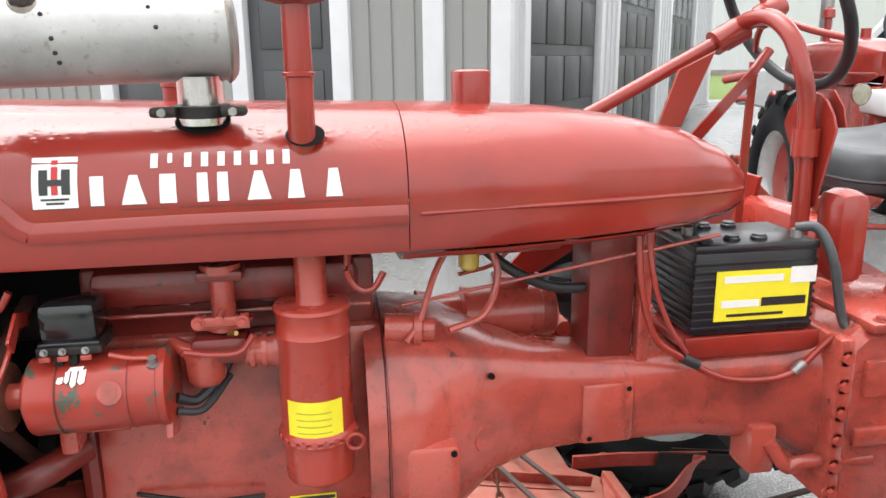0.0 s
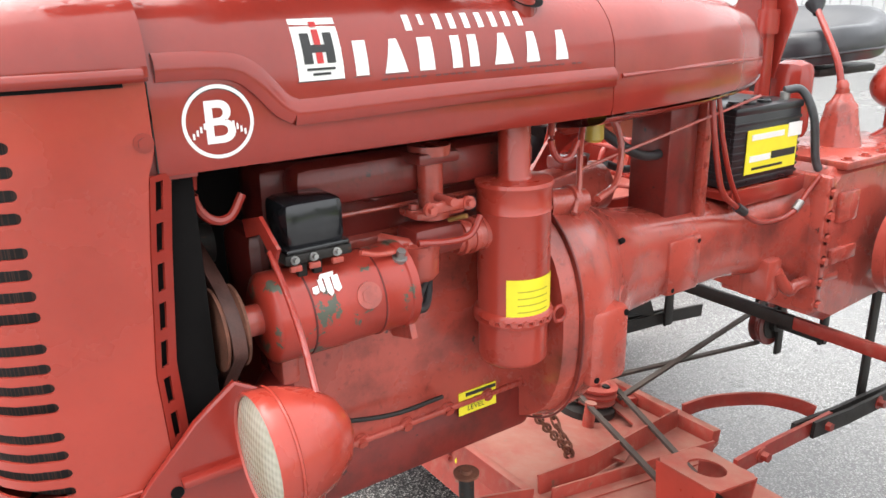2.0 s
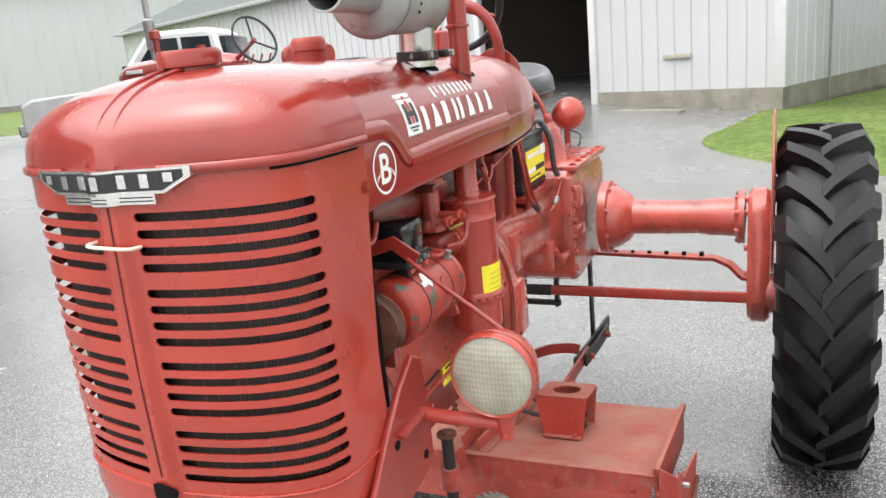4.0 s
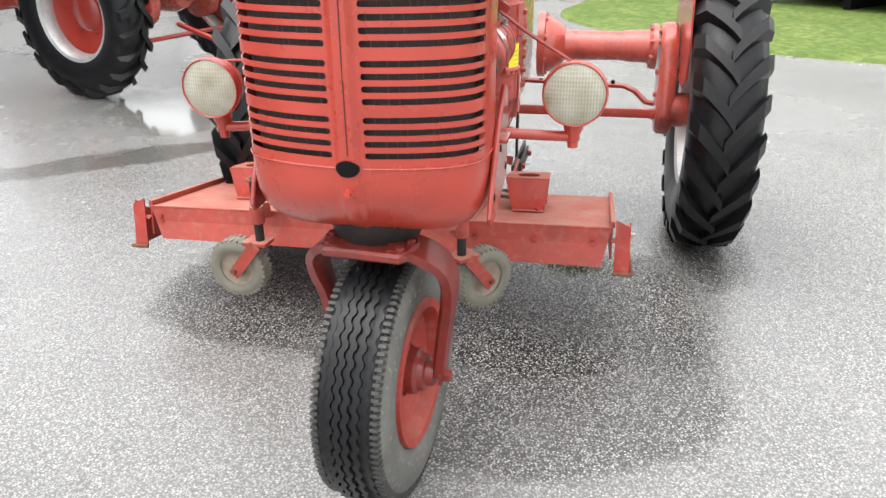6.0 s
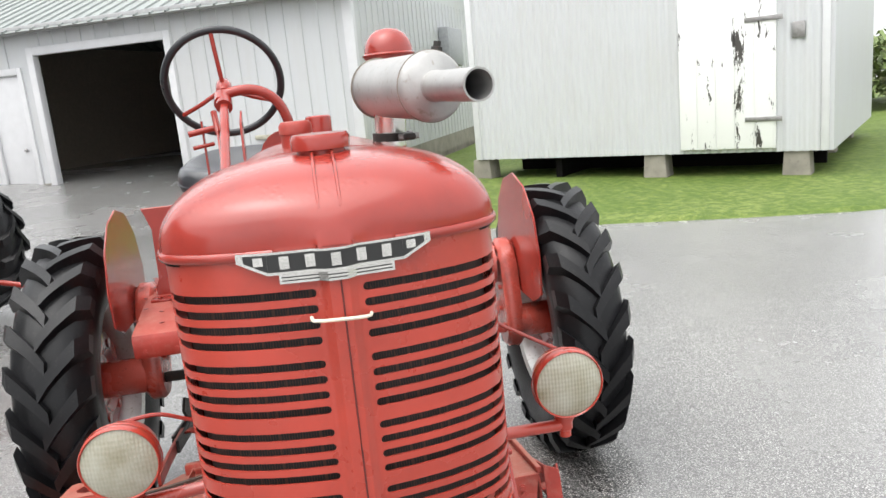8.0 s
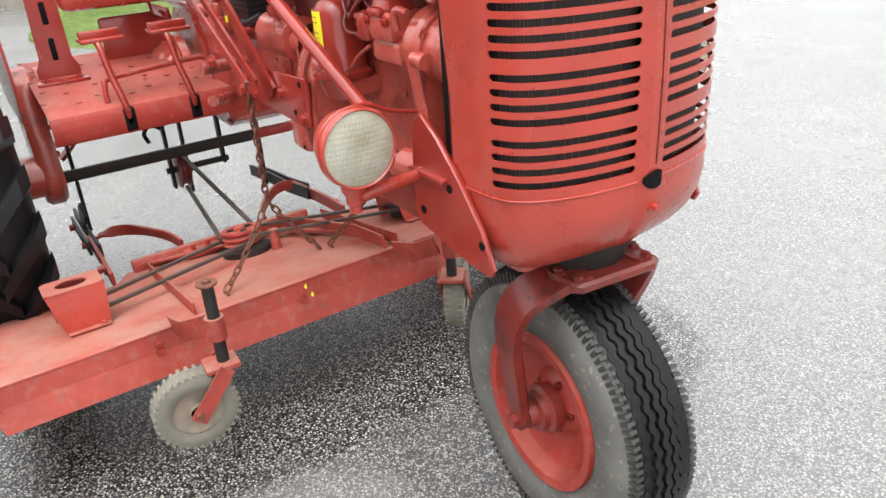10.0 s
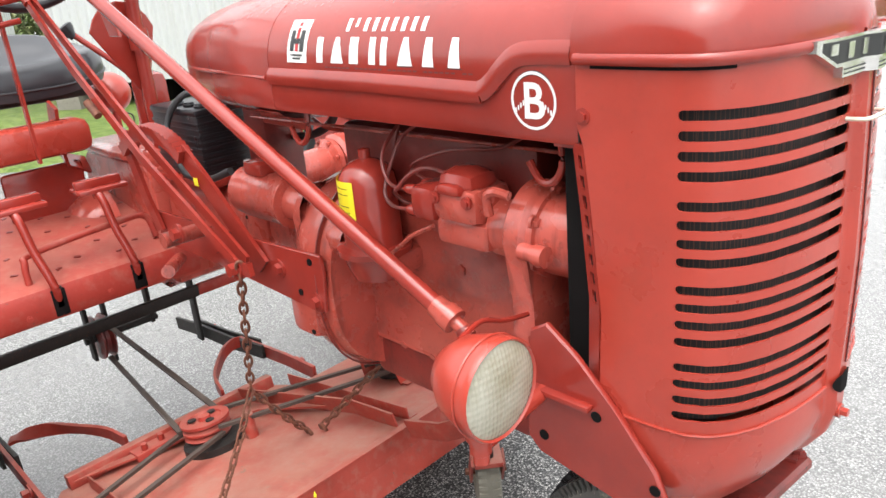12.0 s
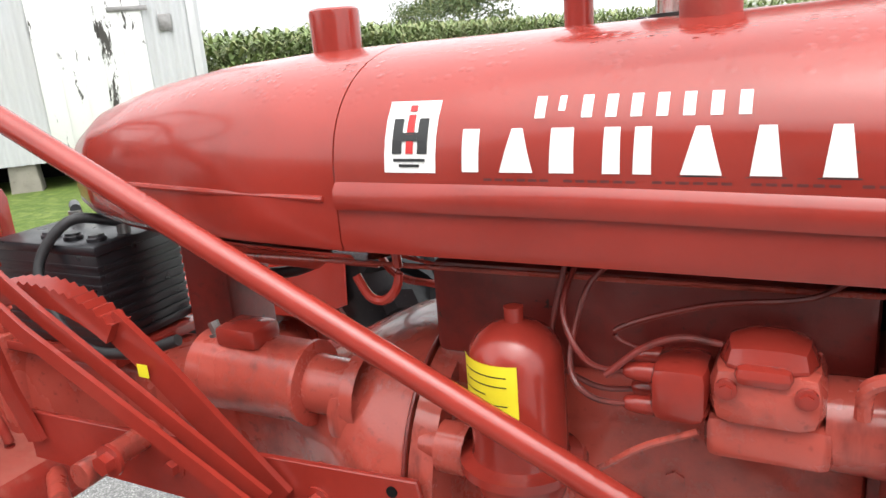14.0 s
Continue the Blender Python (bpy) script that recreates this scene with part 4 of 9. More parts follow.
SLOT_TOPS = [1.381 - 0.0241 * j - 0.1093 * g for g in range(4) for j in range(4)]


def side_cut(z):
    """How far the grille's side sheets are cut back at the engine's openings."""
    return lerp([(0.94, 0.0), (0.985, 0.030), (1.10, 0.034), (1.25, 0.020), (1.335, 0.010), (1.36, 0.0)], z)[0]


def grille():
    slots = [(z - 0.0063, z + 0.0063) for z in SLOT_TOPS]
    zs = {0.775, 0.779, 0.790, 0.808, 0.835, 0.87, 0.91, 0.953, 0.9545, 0.965, 1.43, 1.437}
    for a, b in slots:
        zs |= {a, b}
    zs = sorted(zs)
    s_in, s_out = 0.0395, 0.309
    ends = (0.0, 0.0008, 0.0024, 0.0045, 0.0063)
    ss = sorted({0, 0.007, 0.014, 0.0202, 0.0275, 0.034, 0.297, 0.32, 0.35, 0.38, 0.41, NOSE_LEN} | {s_in + e for e in ends} | {s_out - e for e in ends} | {0.06 + 0.0207 * k for k in range(11)})
    lows, highs = {a for a, b in slots}, {b for a, b in slots}
    bm = bmesh.new()
    for side in (1, -1):
        g = {}
        for s in ss:
            for z in zs:
                back = s if s < 0.35 else 0.35 + (s - 0.35) * (1 - side_cut(z) / (NOSE_LEN - 0.35))
                # the slots end in half circles
                d = min(s - s_in, s_out - s)
                shut = 0.0063 - math.sqrt(max(0.0, 0.0063 ** 2 - (0.0063 - d) ** 2)) if -1e-6 < d < 0.0063 else 0.0
                up = shut if z in lows else -shut if z in highs else 0.0
                g[s, z] = bm.verts.new(nose_point(back, side, z + up * 0.97))
        for a, b in zip(ss, ss[1:]):
            for c, d in zip(zs, zs[1:]):
                mid_s, mid_z = (a + b) / 2, (c + d) / 2
                gap = False
                for lo, hi in slots:
                    if s_in < mid_s < s_out and lo < mid_z < hi:
                        gap = True
                if not gap:
                    bm.faces.new((g[a, c], g[b, c], g[b, d], g[a, d]))
    bmesh.ops.remove_doubles(bm, verts=bm.verts[:], dist=0.0002)
    ob = part("grille", bm, RED_BRIGHT, tractor, "orange-red grille shell with rows of rounded slots", 30)
    thicken(ob, 0.003)
    # dark oval crank hole with a rim
    bm = lathe([(0.0, 0.0), (0.0, 0.005), (0.0, 0.009), (0.0, 0.012), (0.0, 0.0145), (0.0, 0.018), (0.0, 0.0215), (0.0, 0.0255)], (-0.001, 0, 0.957), (1, 0, 0), 24)
    for v in bm.verts:
        v.co.z = 0.957 + (v.co.z - 0.957) * 0.68
        v.co.x = nose_point(abs(v.co.y), 1, v.co.z).x + 0.0035
    part("crank_hole", bm, VOID, tractor, "dark oval crank hole")
    part("grille_seam", sweep([nose_point(0, 1, 0.985 + 0.43 * k / 12) + Vector((0.0008, 0.003, 0)) for k in range(13)], circle(0.0013, 6)), FINE_PRINT, tractor)
    part("grille_bolt", bolt((0.007, 0, 0.905), (1, 0, 0), 0.007, 0.012), RED_BRIGHT, tractor)
    # raised seam under the slots
    for side in (1, -1):
        path = [nose_point(NOSE_LEN * k / 40, side, 0.954) + Vector((0.001, side * 0.001, 0)) for k in range(3, 41)]
        part("seam", sweep(path, circle(0.0022, 6)), RED_BRIGHT, tractor)


def nose_cap():
    """The rounded top of the nose, from the seam forward."""
    bm = bmesh.new()
    xs, rings = [], []
    m = 26
    for k in range(-1, m + 1):
        u = max(0.0, k / m) if k != 0 else 0.006
        x = -0.2655 + (0.2655 - 0.005) * math.sin(math.pi / 2 * u)
        back = max(0.0, -x - 0.033 * 1.0)
        # half width from the plan at this set-back
        half = 0.0
        for j in range(200):
            s = NOSE_LEN * j / 199
            p = nose_point(s, 1, 1.437)
            if -p.x <= -x + 1e-6:
                half = p.y
        half = max(half, 0.012)
        t = (x + 0.2655) / 0.2605
        top = 1.442 + 0.130 * max(0.0, 1 - t ** 2.9) ** (1 / 2.1)
        rings.append([bm.verts.new((x, y, z)) for y, z in hood_section(half + 0.006, 1.437, 1.446, max(top, 1.449))])
    for a, b in zip(rings, rings[1:]):
        for k in range(len(a) - 1):
            bm.faces.new((a[k], a[k + 1], b[k + 1], b[k]))
    bm.faces.new(rings[-1])
    ob = part("nose_cap", bm, RED, tractor, "rounded red nose cap", 50)
    thicken(ob, 0.004)
    # lip round its lower edge
    for side in (1, -1):
        path = [nose_point(NOSE_LEN * k / 40, side, 1.437) + Vector((0.002, side * 0.005, 0.007)) for k in range(8, 41)]
        part("lip", sweep(path, [(0.0055 * math.cos(a), 0.0075 * math.sin(a)) for a in [math.pi * j / 5 for j in range(10)]]), RED, tractor)
        joint = [nose_point(NOSE_LEN * k / 40, side, 1.4345) + Vector((0.0006, side * 0.0006, 0)) for k in range(22, 39)]
        part("cap_joint", sweep(joint, [(0.0015, -0.0022), (0.0015, 0.0022), (-0.0015, 0.0022), (-0.0015, -0.0022)]), VOID, tractor, "dark open joint under the nose cap")
    # centre crease
    path = [(-0.030, 0, 1.497), (-0.050, 0, 1.52), (-0.09, 0, 1.545), (-0.145, 0, 1.563), (-0.2, 0, 1.570)]
    for dy in (-0.016, 0.016):
        part("crease", sweep(smooth_path([(x + 0.004, dy, z + 0.004) for x, y, z in path]), circle(0.003, 6)), RED, tractor)


def mouldings():
    line = [(-1.0, 1.389), (-0.7, 1.389), (-0.46, 1.386), (-0.436, 1.388), (-0.418, 1.398), (-0.395, 1.424), (-0.375, 1.440), (-0.35, 1.447), (-0.30, 1.449), (-0.275, 1.449)]
    for side in (1, -1):
        dx, dz = (0.0, 0.0) if side > 0 else (0.0, 0.005)
        own = [(x + dx * (1 if -0.95 < x < -0.32 else 0), z + dz * (1 if x < -0.4 else 0)) for x, z in line]
        path = smooth_path([(x, side * (hood_edge(x, z) + 0.001), z) for x, z in own], 5)
        sec = [(-0.006, -0.015), (0.006, -0.015), (0.009, -0.004), (0.007, 0.008), (0.0, 0.016), (-0.006, 0.016)]
        if side < 0:
            sec = [(-a, b) for a, b in sec][::-1]
        part("moulding", sweep(path, [(-a, b) for a, b in sec]), RED, tractor)
        tank = [(-1.69, 1.374), (-1.62, 1.378), (-1.5, 1.384), (-1.3, 1.389), (-1.02, 1.389)]
        path = smooth_path([(x, side * (hood_edge(x, z) + 0.001), z) for x, z in tank], 6)
        part("tank_bead", sweep(path, circle(0.0045, 8)), RED, tractor)
        # joint between bonnet and nose
        path = [(-0.266, side * hood_edge(-0.27, z), z) for z in [1.335 + 0.225 * k / 16 for k in range(17)]]
        part("joint", sweep(path, circle(0.0011, 6)), BLACK_DECAL, tractor)
        part("bolt", bolt((-0.252, side * 0.265, 1.372), (0, side, 0), 0.007, 0.006), RED, tractor)
        # inner bands close the joint; near-black sheets paint the shade behind the flange
        part("joint_band", box(-0.31, -0.20, side * 0.246, side * 0.250, 1.325, 1.436, 0), RED_GREASE_SHADE, tractor)
        part("flange_shade", box(-0.31, -0.235, side * 0.222, side * 0.226, 0.97, 1.34, 0), VOID, tractor)


def on_hood(bm, side, lift):
    """Lays a flat shape of (x, z) on the bonnet's side."""
    for v in bm.verts:
        v.co.y = side * (hood_edge(v.co.x, v.co.z) + lift)
    return bm


def block(x0, x1, z0, z1, slant=0.0, bm=None, n=3, top=None):
    """A flat block in x and z; slant moves the top; top narrows it."""
    bm = bm or bmesh.new()
    k = 1.0 if top is None else top
    mid, half = (x0 + x1) / 2, (x1 - x0) / 2
    rows = []
    for j in range(n + 1):
        t = j / n
        w = half * (1 + (k - 1) * t)
        z = z0 + (z1 - z0) * t
        rows.append((bm.verts.new((mid - w + slant * t, 0, z)), bm.verts.new((mid + w + slant * t, 0, z))))
    for a, b in zip(rows, rows[1:]):
        bm.faces.new((a[0], a[1], b[1], b[0]))
    return bm


FINE_PRINT = plain("dark_red_print", (0.10, 0.016, 0.014), 0.5, 0, 0.1, 30.0, 0.0)


def decals(side):
    # reading way: towards the rear on the left side, towards the front on the right
    far = -0.445 if side > 0 else -0.932

    def at(u):
        return far - u if side > 0 else far + u

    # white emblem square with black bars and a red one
    def flat(name, u0, u1, z0, z1, mat, lift, top=None):
        a, b = sorted((at(u0), at(u1)))
        part(name, on_hood(block(a, b, z0, z1, 0, None, 4, top), side, lift), mat, tractor)

    flat("decal_edge", -0.0015, 0.0645, 1.4205, 1.4965, BLACK_DECAL, 0.0012)
    flat("decal_square", 0.0, 0.063, 1.422, 1.495, WHITE_DECAL, 0.0022)
    for u0, u1, z0, z1, mat in ((0.010, 0.022, 1.442, 1.478, BLACK_DECAL), (0.041, 0.053, 1.442, 1.478, BLACK_DECAL), (0.022, 0.041, 1.455, 1.464, BLACK_DECAL),
                                (0.027, 0.036, 1.442, 1.482, RED_DECAL), (0.027, 0.036, 1.485, 1.491, RED_DECAL), (0.012, 0.051, 1.434, 1.437, BLACK_DECAL), (0.019, 0.044, 1.428, 1.431, BLACK_DECAL)):
        flat("decal_bar", u0, u1, z0, z1, mat, 0.0032)
    k_word = 1.03 if side > 0 else 1.0
    # large white blocks, one a character, with a dark edge
    for at_u, wide, top in ((0.002, 0.023, 1.0), (0.044, 0.040, 0.32), (0.097, 0.029, 0.92), (0.150, 0.021, 0.9), (0.179, 0.021, 0.9), (0.222, 0.040, 0.32), (0.281, 0.030, 0.55), (0.338, 0.030, 0.55)):
        u = (0.076 if side > 0 else 0.090) + at_u * k_word
        flat("shadow_block", u - 0.002, u + wide + 0.0015, 1.4215, 1.4675, BLACK_DECAL, 0.0012, top)
        flat("name_block", u + 0.002, u + wide - 0.002, 1.4235, 1.4665, WHITE_DECAL, 0.0022, top)
    for k in range(9):
        u = (0.166 if side > 0 else 0.171) + 0.0238 * k_word * k
        small = k == 1
        flat("shadow_block", u - 0.001, u + 0.0118, 1.4785 if small else 1.4745, 1.4965, BLACK_DECAL, 0.0012)
        flat("name_block", u, u + (0.007 if small else 0.0105), 1.482 if small else 1.4755, 1.4955, WHITE_DECAL, 0.0022)
    for k in range(30):
        if k % 7 != 6:
            flat("fine_print", 0.118 + 0.0122 * k, 0.127 + 0.0122 * k, 1.4145, 1.4172, FINE_PRINT, 0.0012)
    # round badge
    cx, cz = (-0.340, 1.385) if side > 0 else (-0.339, 1.385)
    k_ring = 1.0 if side > 0 else 0.93
    for name, r0, r1, mat, lift in (("badge_edge", 0.0368 * k_ring, 0.0436 * k_ring, BLACK_DECAL, 0.0012), ("badge_ring", 0.038 * k_ring, 0.0424 * k_ring, WHITE_DECAL, 0.0022)):
        bm = bmesh.new()
        n = 40
        ring = [[bm.verts.new((cx + r * math.cos(2 * math.pi * j / n), 0, cz + r * math.sin(2 * math.pi * j / n))) for j in range(n)] for r in (r0, r1)]
        for j in range(n):
            bm.faces.new((ring[0][j], ring[0][(j + 1) % n], ring[1][(j + 1) % n], ring[1][j]))
        part(name, on_hood(bm, side, lift), mat, tractor)
    letter = bpy.data.curves.new("badge_letter", "FONT")
    letter.body, letter.size, letter.align_x, letter.offset = "B", 0.069, "CENTER", 0.0012
    holder = new("letter_source", letter)
    bpy.context.view_layer.update()
    me = bpy.data.meshes.new_from_object(holder.evaluated_get(bpy.context.evaluated_depsgraph_get()))
    bpy.data.objects.remove(holder)
    for v in me.vertices:
        x, z = v.co.x, v.co.y
        v.co = (cx - side * x, side * (hood_edge(cx, cz) + 0.0022), cz - 0.0235 + z)
    me.materials.append(WHITE_DECAL)
    new("badge_letter", me).parent = tractor
    for u in (-1, 1):
        for j in range(4):
            a = cx + side * u * -1 * (0.017 + 0.0045 * j)
            zz = cz - 0.003 - 0.0035 * j
            part("banner_bar", on_hood(block(a - 0.0013, a + 0.0013, zz - 0.004, zz + 0.003), side, 0.003), WHITE_DECAL, tractor)


def emblem():
    """The chrome nameplate on the nose."""
    def curve(y, z, lift):
        s, best = 0.0, None
        for j in range(160):
            p = nose_point(NOSE_LEN * j / 160, 1, min(z, 1.437))
            if best is None or abs(p.y - abs(y)) < best[0]:
                best = (abs(p.y - abs(y)), p.x)
        return best[1] + lift

    def strip(name, pts, mat, lift, thick):
        bm = bmesh.new()
        n = 12
        cols = []
        for j in range(n + 1):
            t = j / n
            (ya, za0, za1), (yb, zb0, zb1) = pts
            y, z0, z1 = ya + (yb - ya) * t, za0 + (zb0 - za0) * t, za1 + (zb1 - za1) * t
            x = curve(y, 1.43, lift)
            cols.append([bm.verts.new((x, y, z0)), bm.verts.new((x, y, z1)), bm.verts.new((x - thick, y, z1)), bm.verts.new((x - thick, y, z0))])
        for a, b in zip(cols, cols[1:]):
            for k in range(4):
                bm.faces.new((a[k], b[k], b[(k + 1) % 4], a[(k + 1) % 4]))
        bm.faces.new(cols[0]), bm.faces.new(cols[-1][::-1])
        return part(name, bm, mat, tractor, "", 30)

    strip("nameplate", ((-0.1, 1.415, 1.449), (0.1, 1.415, 1.449)), CHROME, 0.012, 0.012)
    for side in (1, -1):
        strip("nameplate", ((side * 0.1, 1.415, 1.449), (side * 0.142, 1.436, 1.450)), CHROME, 0.012, 0.012)
    strip("nameplate_keel", ((-0.084, 1.401, 1.416), (0.084, 1.401, 1.416)), CHROME, 0.011, 0.011)
    # black field in a thin bright frame, with narrow raised bars
    strip("nameplate_field", ((-0.098, 1.4195, 1.4455), (0.098, 1.4195, 1.4455)), BLACK_DECAL, 0.0130, 0.002)
    for side in (1, -1):
        strip("nameplate_field", ((side * 0.0985, 1.4195, 1.4455), (side * 0.132, 1.436, 1.4462)), BLACK_DECAL, 0.0130, 0.002)
    for k in range(7):
        y = -0.111 + 0.037 * k
        low, high = (1.4235, 1.4425) if abs(y) < 0.1 else (1.4305, 1.4430)
        strip("nameplate_bar", ((y - 0.007, low, high), (y + 0.007, low, high)), CHROME, 0.0146, 0.002)
    for dz in (1.4055, 1.4105):
        strip("nameplate_groove", ((-0.080, dz - 0.0008, dz + 0.0008), (0.080, dz - 0.0008, dz + 0.0008)), BLACK_DECAL, 0.0115, 0.001)
    # pale twine tie through the slots
    part("tie", tube([(-0.012, -0.046, 1.345), (0.010, -0.04, 1.345), (0.0125, 0, 1.343), (0.010, 0.036, 1.342), (-0.008, 0.042, 1.341)], 0.0028, 6), plain("pale_twine", (0.7, 0.62, 0.5), 0.8), tractor, "pale twine tie")


def radiator():
    m, n, l, b = shader("radiator_core", (0.02, 0.017, 0.016), 0.6)
    v = coords(n, l)
    w = n.new("ShaderNodeTexBrick")
    w.inputs["Scale"].default_value, w.inputs["Mortar Size"].default_value = 60.0, 0.03
    w.inputs["Color1"].default_value = w.inputs["Color2"].default_value = (0.012, 0.011, 0.011, 1)
    w.inputs["Mortar"].default_value = (0.07, 0.03, 0.022, 1)
    l.new(v, w.inputs["Vector"])
    l.new(w.outputs[0], b.inputs["Base Color"])
    part("radiator", box(-0.20, -0.15, -0.205, 0.205, 0.86, 1.43), m, tractor, "dark radiator core")
    # wire screen inside the outer half of the slots
    for side in (1, -1):
        bm = bmesh.new()
        rows = [[bm.verts.new(nose_point(0.045 + 0.262 * i / 10, side, 0.965 + 0.445 * j / 8) * 1.0 + Vector((-0.020, -side * 0.016, 0))) for j in range(9)] for i in range(11)]
        for a, c in zip(rows, rows[1:]):
            for j in range(8):
                bm.faces.new((a[j], c[j], c[j + 1], a[j + 1]))
        thicken(part("grille_screen", bm, m, tractor, "dark wire screen behind the slots"), 0.002, 0)
    # perforated flange behind the grille's side
    for side in (1, -1):
        bm = bmesh.new()
        low, pitch, high, count = (1.009, 0.0475, 0.033, 7) if side > 0 else (1.112, 0.027, 0.018, 8)
        zs = [0.985] + [q for k in range(count) for q in (low + pitch * k, low + high + pitch * k)] + [1.334]
        g = {}
        for c in zs:
            edge = nose_point(NOSE_LEN - side_cut(c), side, c)
            for i, d in enumerate((0.001, 0.009, 0.020, 0.027, 0.033)):
                g[i, c] = bm.verts.new(edge + Vector((-d * 0.86, -side * (0.001 + d * 0.50), 0)))
        for i in range(4):
            for j in range(len(zs) - 1):
                if not (i == 1 and j % 2 == 1):
                    bm.faces.new((g[i, zs[j]], g[i + 1, zs[j]], g[i + 1, zs[j + 1]], g[i, zs[j + 1]]))
        thicken(part("flange", bm, RED, tractor, "perforated red flange"), 0.003, 0)


hood()
grille()
nose_cap()
mouldings()
decals(1)
decals(-1)
emblem()
radiator()


# ---- front wheel, fork, lamps ----
def tyre_mesh(r, w, rim_r, seg=64):
    """A round tyre cross-section, turned about y."""
    h = r - rim_r
    prof = [(-w * 0.36, rim_r), (-w * 0.44, rim_r + h * 0.12), (-w * 0.5, rim_r + h * 0.45), (-w * 0.485, rim_r + h * 0.7), (-w * 0.43, r - h * 0.20), (-w * 0.35, r - h * 0.08), (-w * 0.2, r - 0.007), (0, r),
            (w * 0.2, r - 0.007), (w * 0.35, r - h * 0.08), (w * 0.43, r - h * 0.20), (w * 0.485, rim_r + h * 0.7), (w * 0.5, rim_r + h * 0.45), (w * 0.44, rim_r + h * 0.12), (w * 0.36, rim_r)]
    return prof


FW = Vector((-0.223, 0.0, 0.344))
# the wheel is steered a little to the right
STEER = Matrix.Translation(FW + Vector((0, 0.006, 0))) @ Matrix.Rotation(radians(-4.2), 4, "Z") @ Matrix.Translation(-FW)


def front_wheel():
    r, w, rim = 0.344, 0.180, 0.182
    wheel = part("front_wheel", lathe(tyre_mesh(r - 0.008, w, rim), FW, (0, 1, 0), 72), RUBBER_GREY, tractor, "ribbed front tyre with dusty grey sidewalls", 60)
    part("tread_band", lathe([(-0.067, 0.3205), (-0.063, 0.3245), (-0.036, 0.3298), (0, 0.3368), (0.036, 0.3298), (0.063, 0.3245), (0.067, 0.3205)], FW, (0, 1, 0), 72), RUBBER, wheel, "", 60)
    # six zigzag ribs round the tread
    n = 110
    for k in range(6):
        y0 = (k - 2.5) * 0.0205
        drop = 0.016 * (abs(k - 2.5) / 2.5) ** 2
        bm = bmesh.new()
        rings = []
        for j in range(n * 2):
            a = math.pi * j / n
            zig = 0.0032 * (1 if j % 4 < 2 else -1)
            ring = []
            for dy, dr in ((-0.0076, -0.012), (-0.0070, 0.0), (0.0070, 0.0), (0.0076, -0.012)):
                rr = r + dr - drop
                ring.append(bm.verts.new(FW + Vector((rr * math.cos(a), y0 + dy + zig, rr * math.sin(a)))))
            rings.append(ring)
        for a, b in zip(rings, rings[1:] + rings[:1]):
            for i in range(3):
                bm.faces.new((a[i], a[i + 1], b[i + 1], b[i]))
        part("tread_rib", bm, RUBBER, wheel, "", 30)
    # shoulder lugs
    for side in (1, -1):
        bm = bmesh.new()
        for j in range(120):
            a = 2 * math.pi * j / 120
            m = Matrix.Translation(FW) @ Matrix.Rotation(-a, 4, "Y")
            box(r - 0.050, r - 0.0175, side * w * 0.345, side * w * 0.442, -0.0042, 0.0042, 0, bm, m)
        tagged(part("shoulder_lug_band", bm, RUBBER_WORN, wheel), kind="stuff")
    for side in (1, -1):
        prof = [(0.055, rim + 0.012), (0.068, rim + 0.010), (0.066, rim - 0.012), (0.035, rim - 0.022), (0.020, rim - 0.05), (0.012, 0.085), (0.028, 0.065), (0.032, 0.05), (0.06, 0.046), (0.072, 0.04), (0.074, 0.0)]
        part("rim", lathe([(d * 1.28, q) for d, q in prof], FW, (0, side, 0), 40), RED_OLD, wheel, "faded red dished steel wheel")
        part("hub", lathe([(0.05, 0.062), (0.072, 0.060), (0.080, 0.05), (0.094, 0.047), (0.098, 0.034), (0.118, 0.030), (0.118, 0.0)], FW, (0, side, 0), 24), RED_GREASE_SHADE, wheel, "greasy dark red hub")
        for j in range(5):
            a = 2 * math.pi * j / 5
            part("wheel_bolt", bolt(FW + Vector((0.062 * math.cos(a), side * 0.036, 0.062 * math.sin(a))), (0, side, 0), 0.007), RED_GREASE_SHADE, wheel)
    wheel.matrix_local = STEER


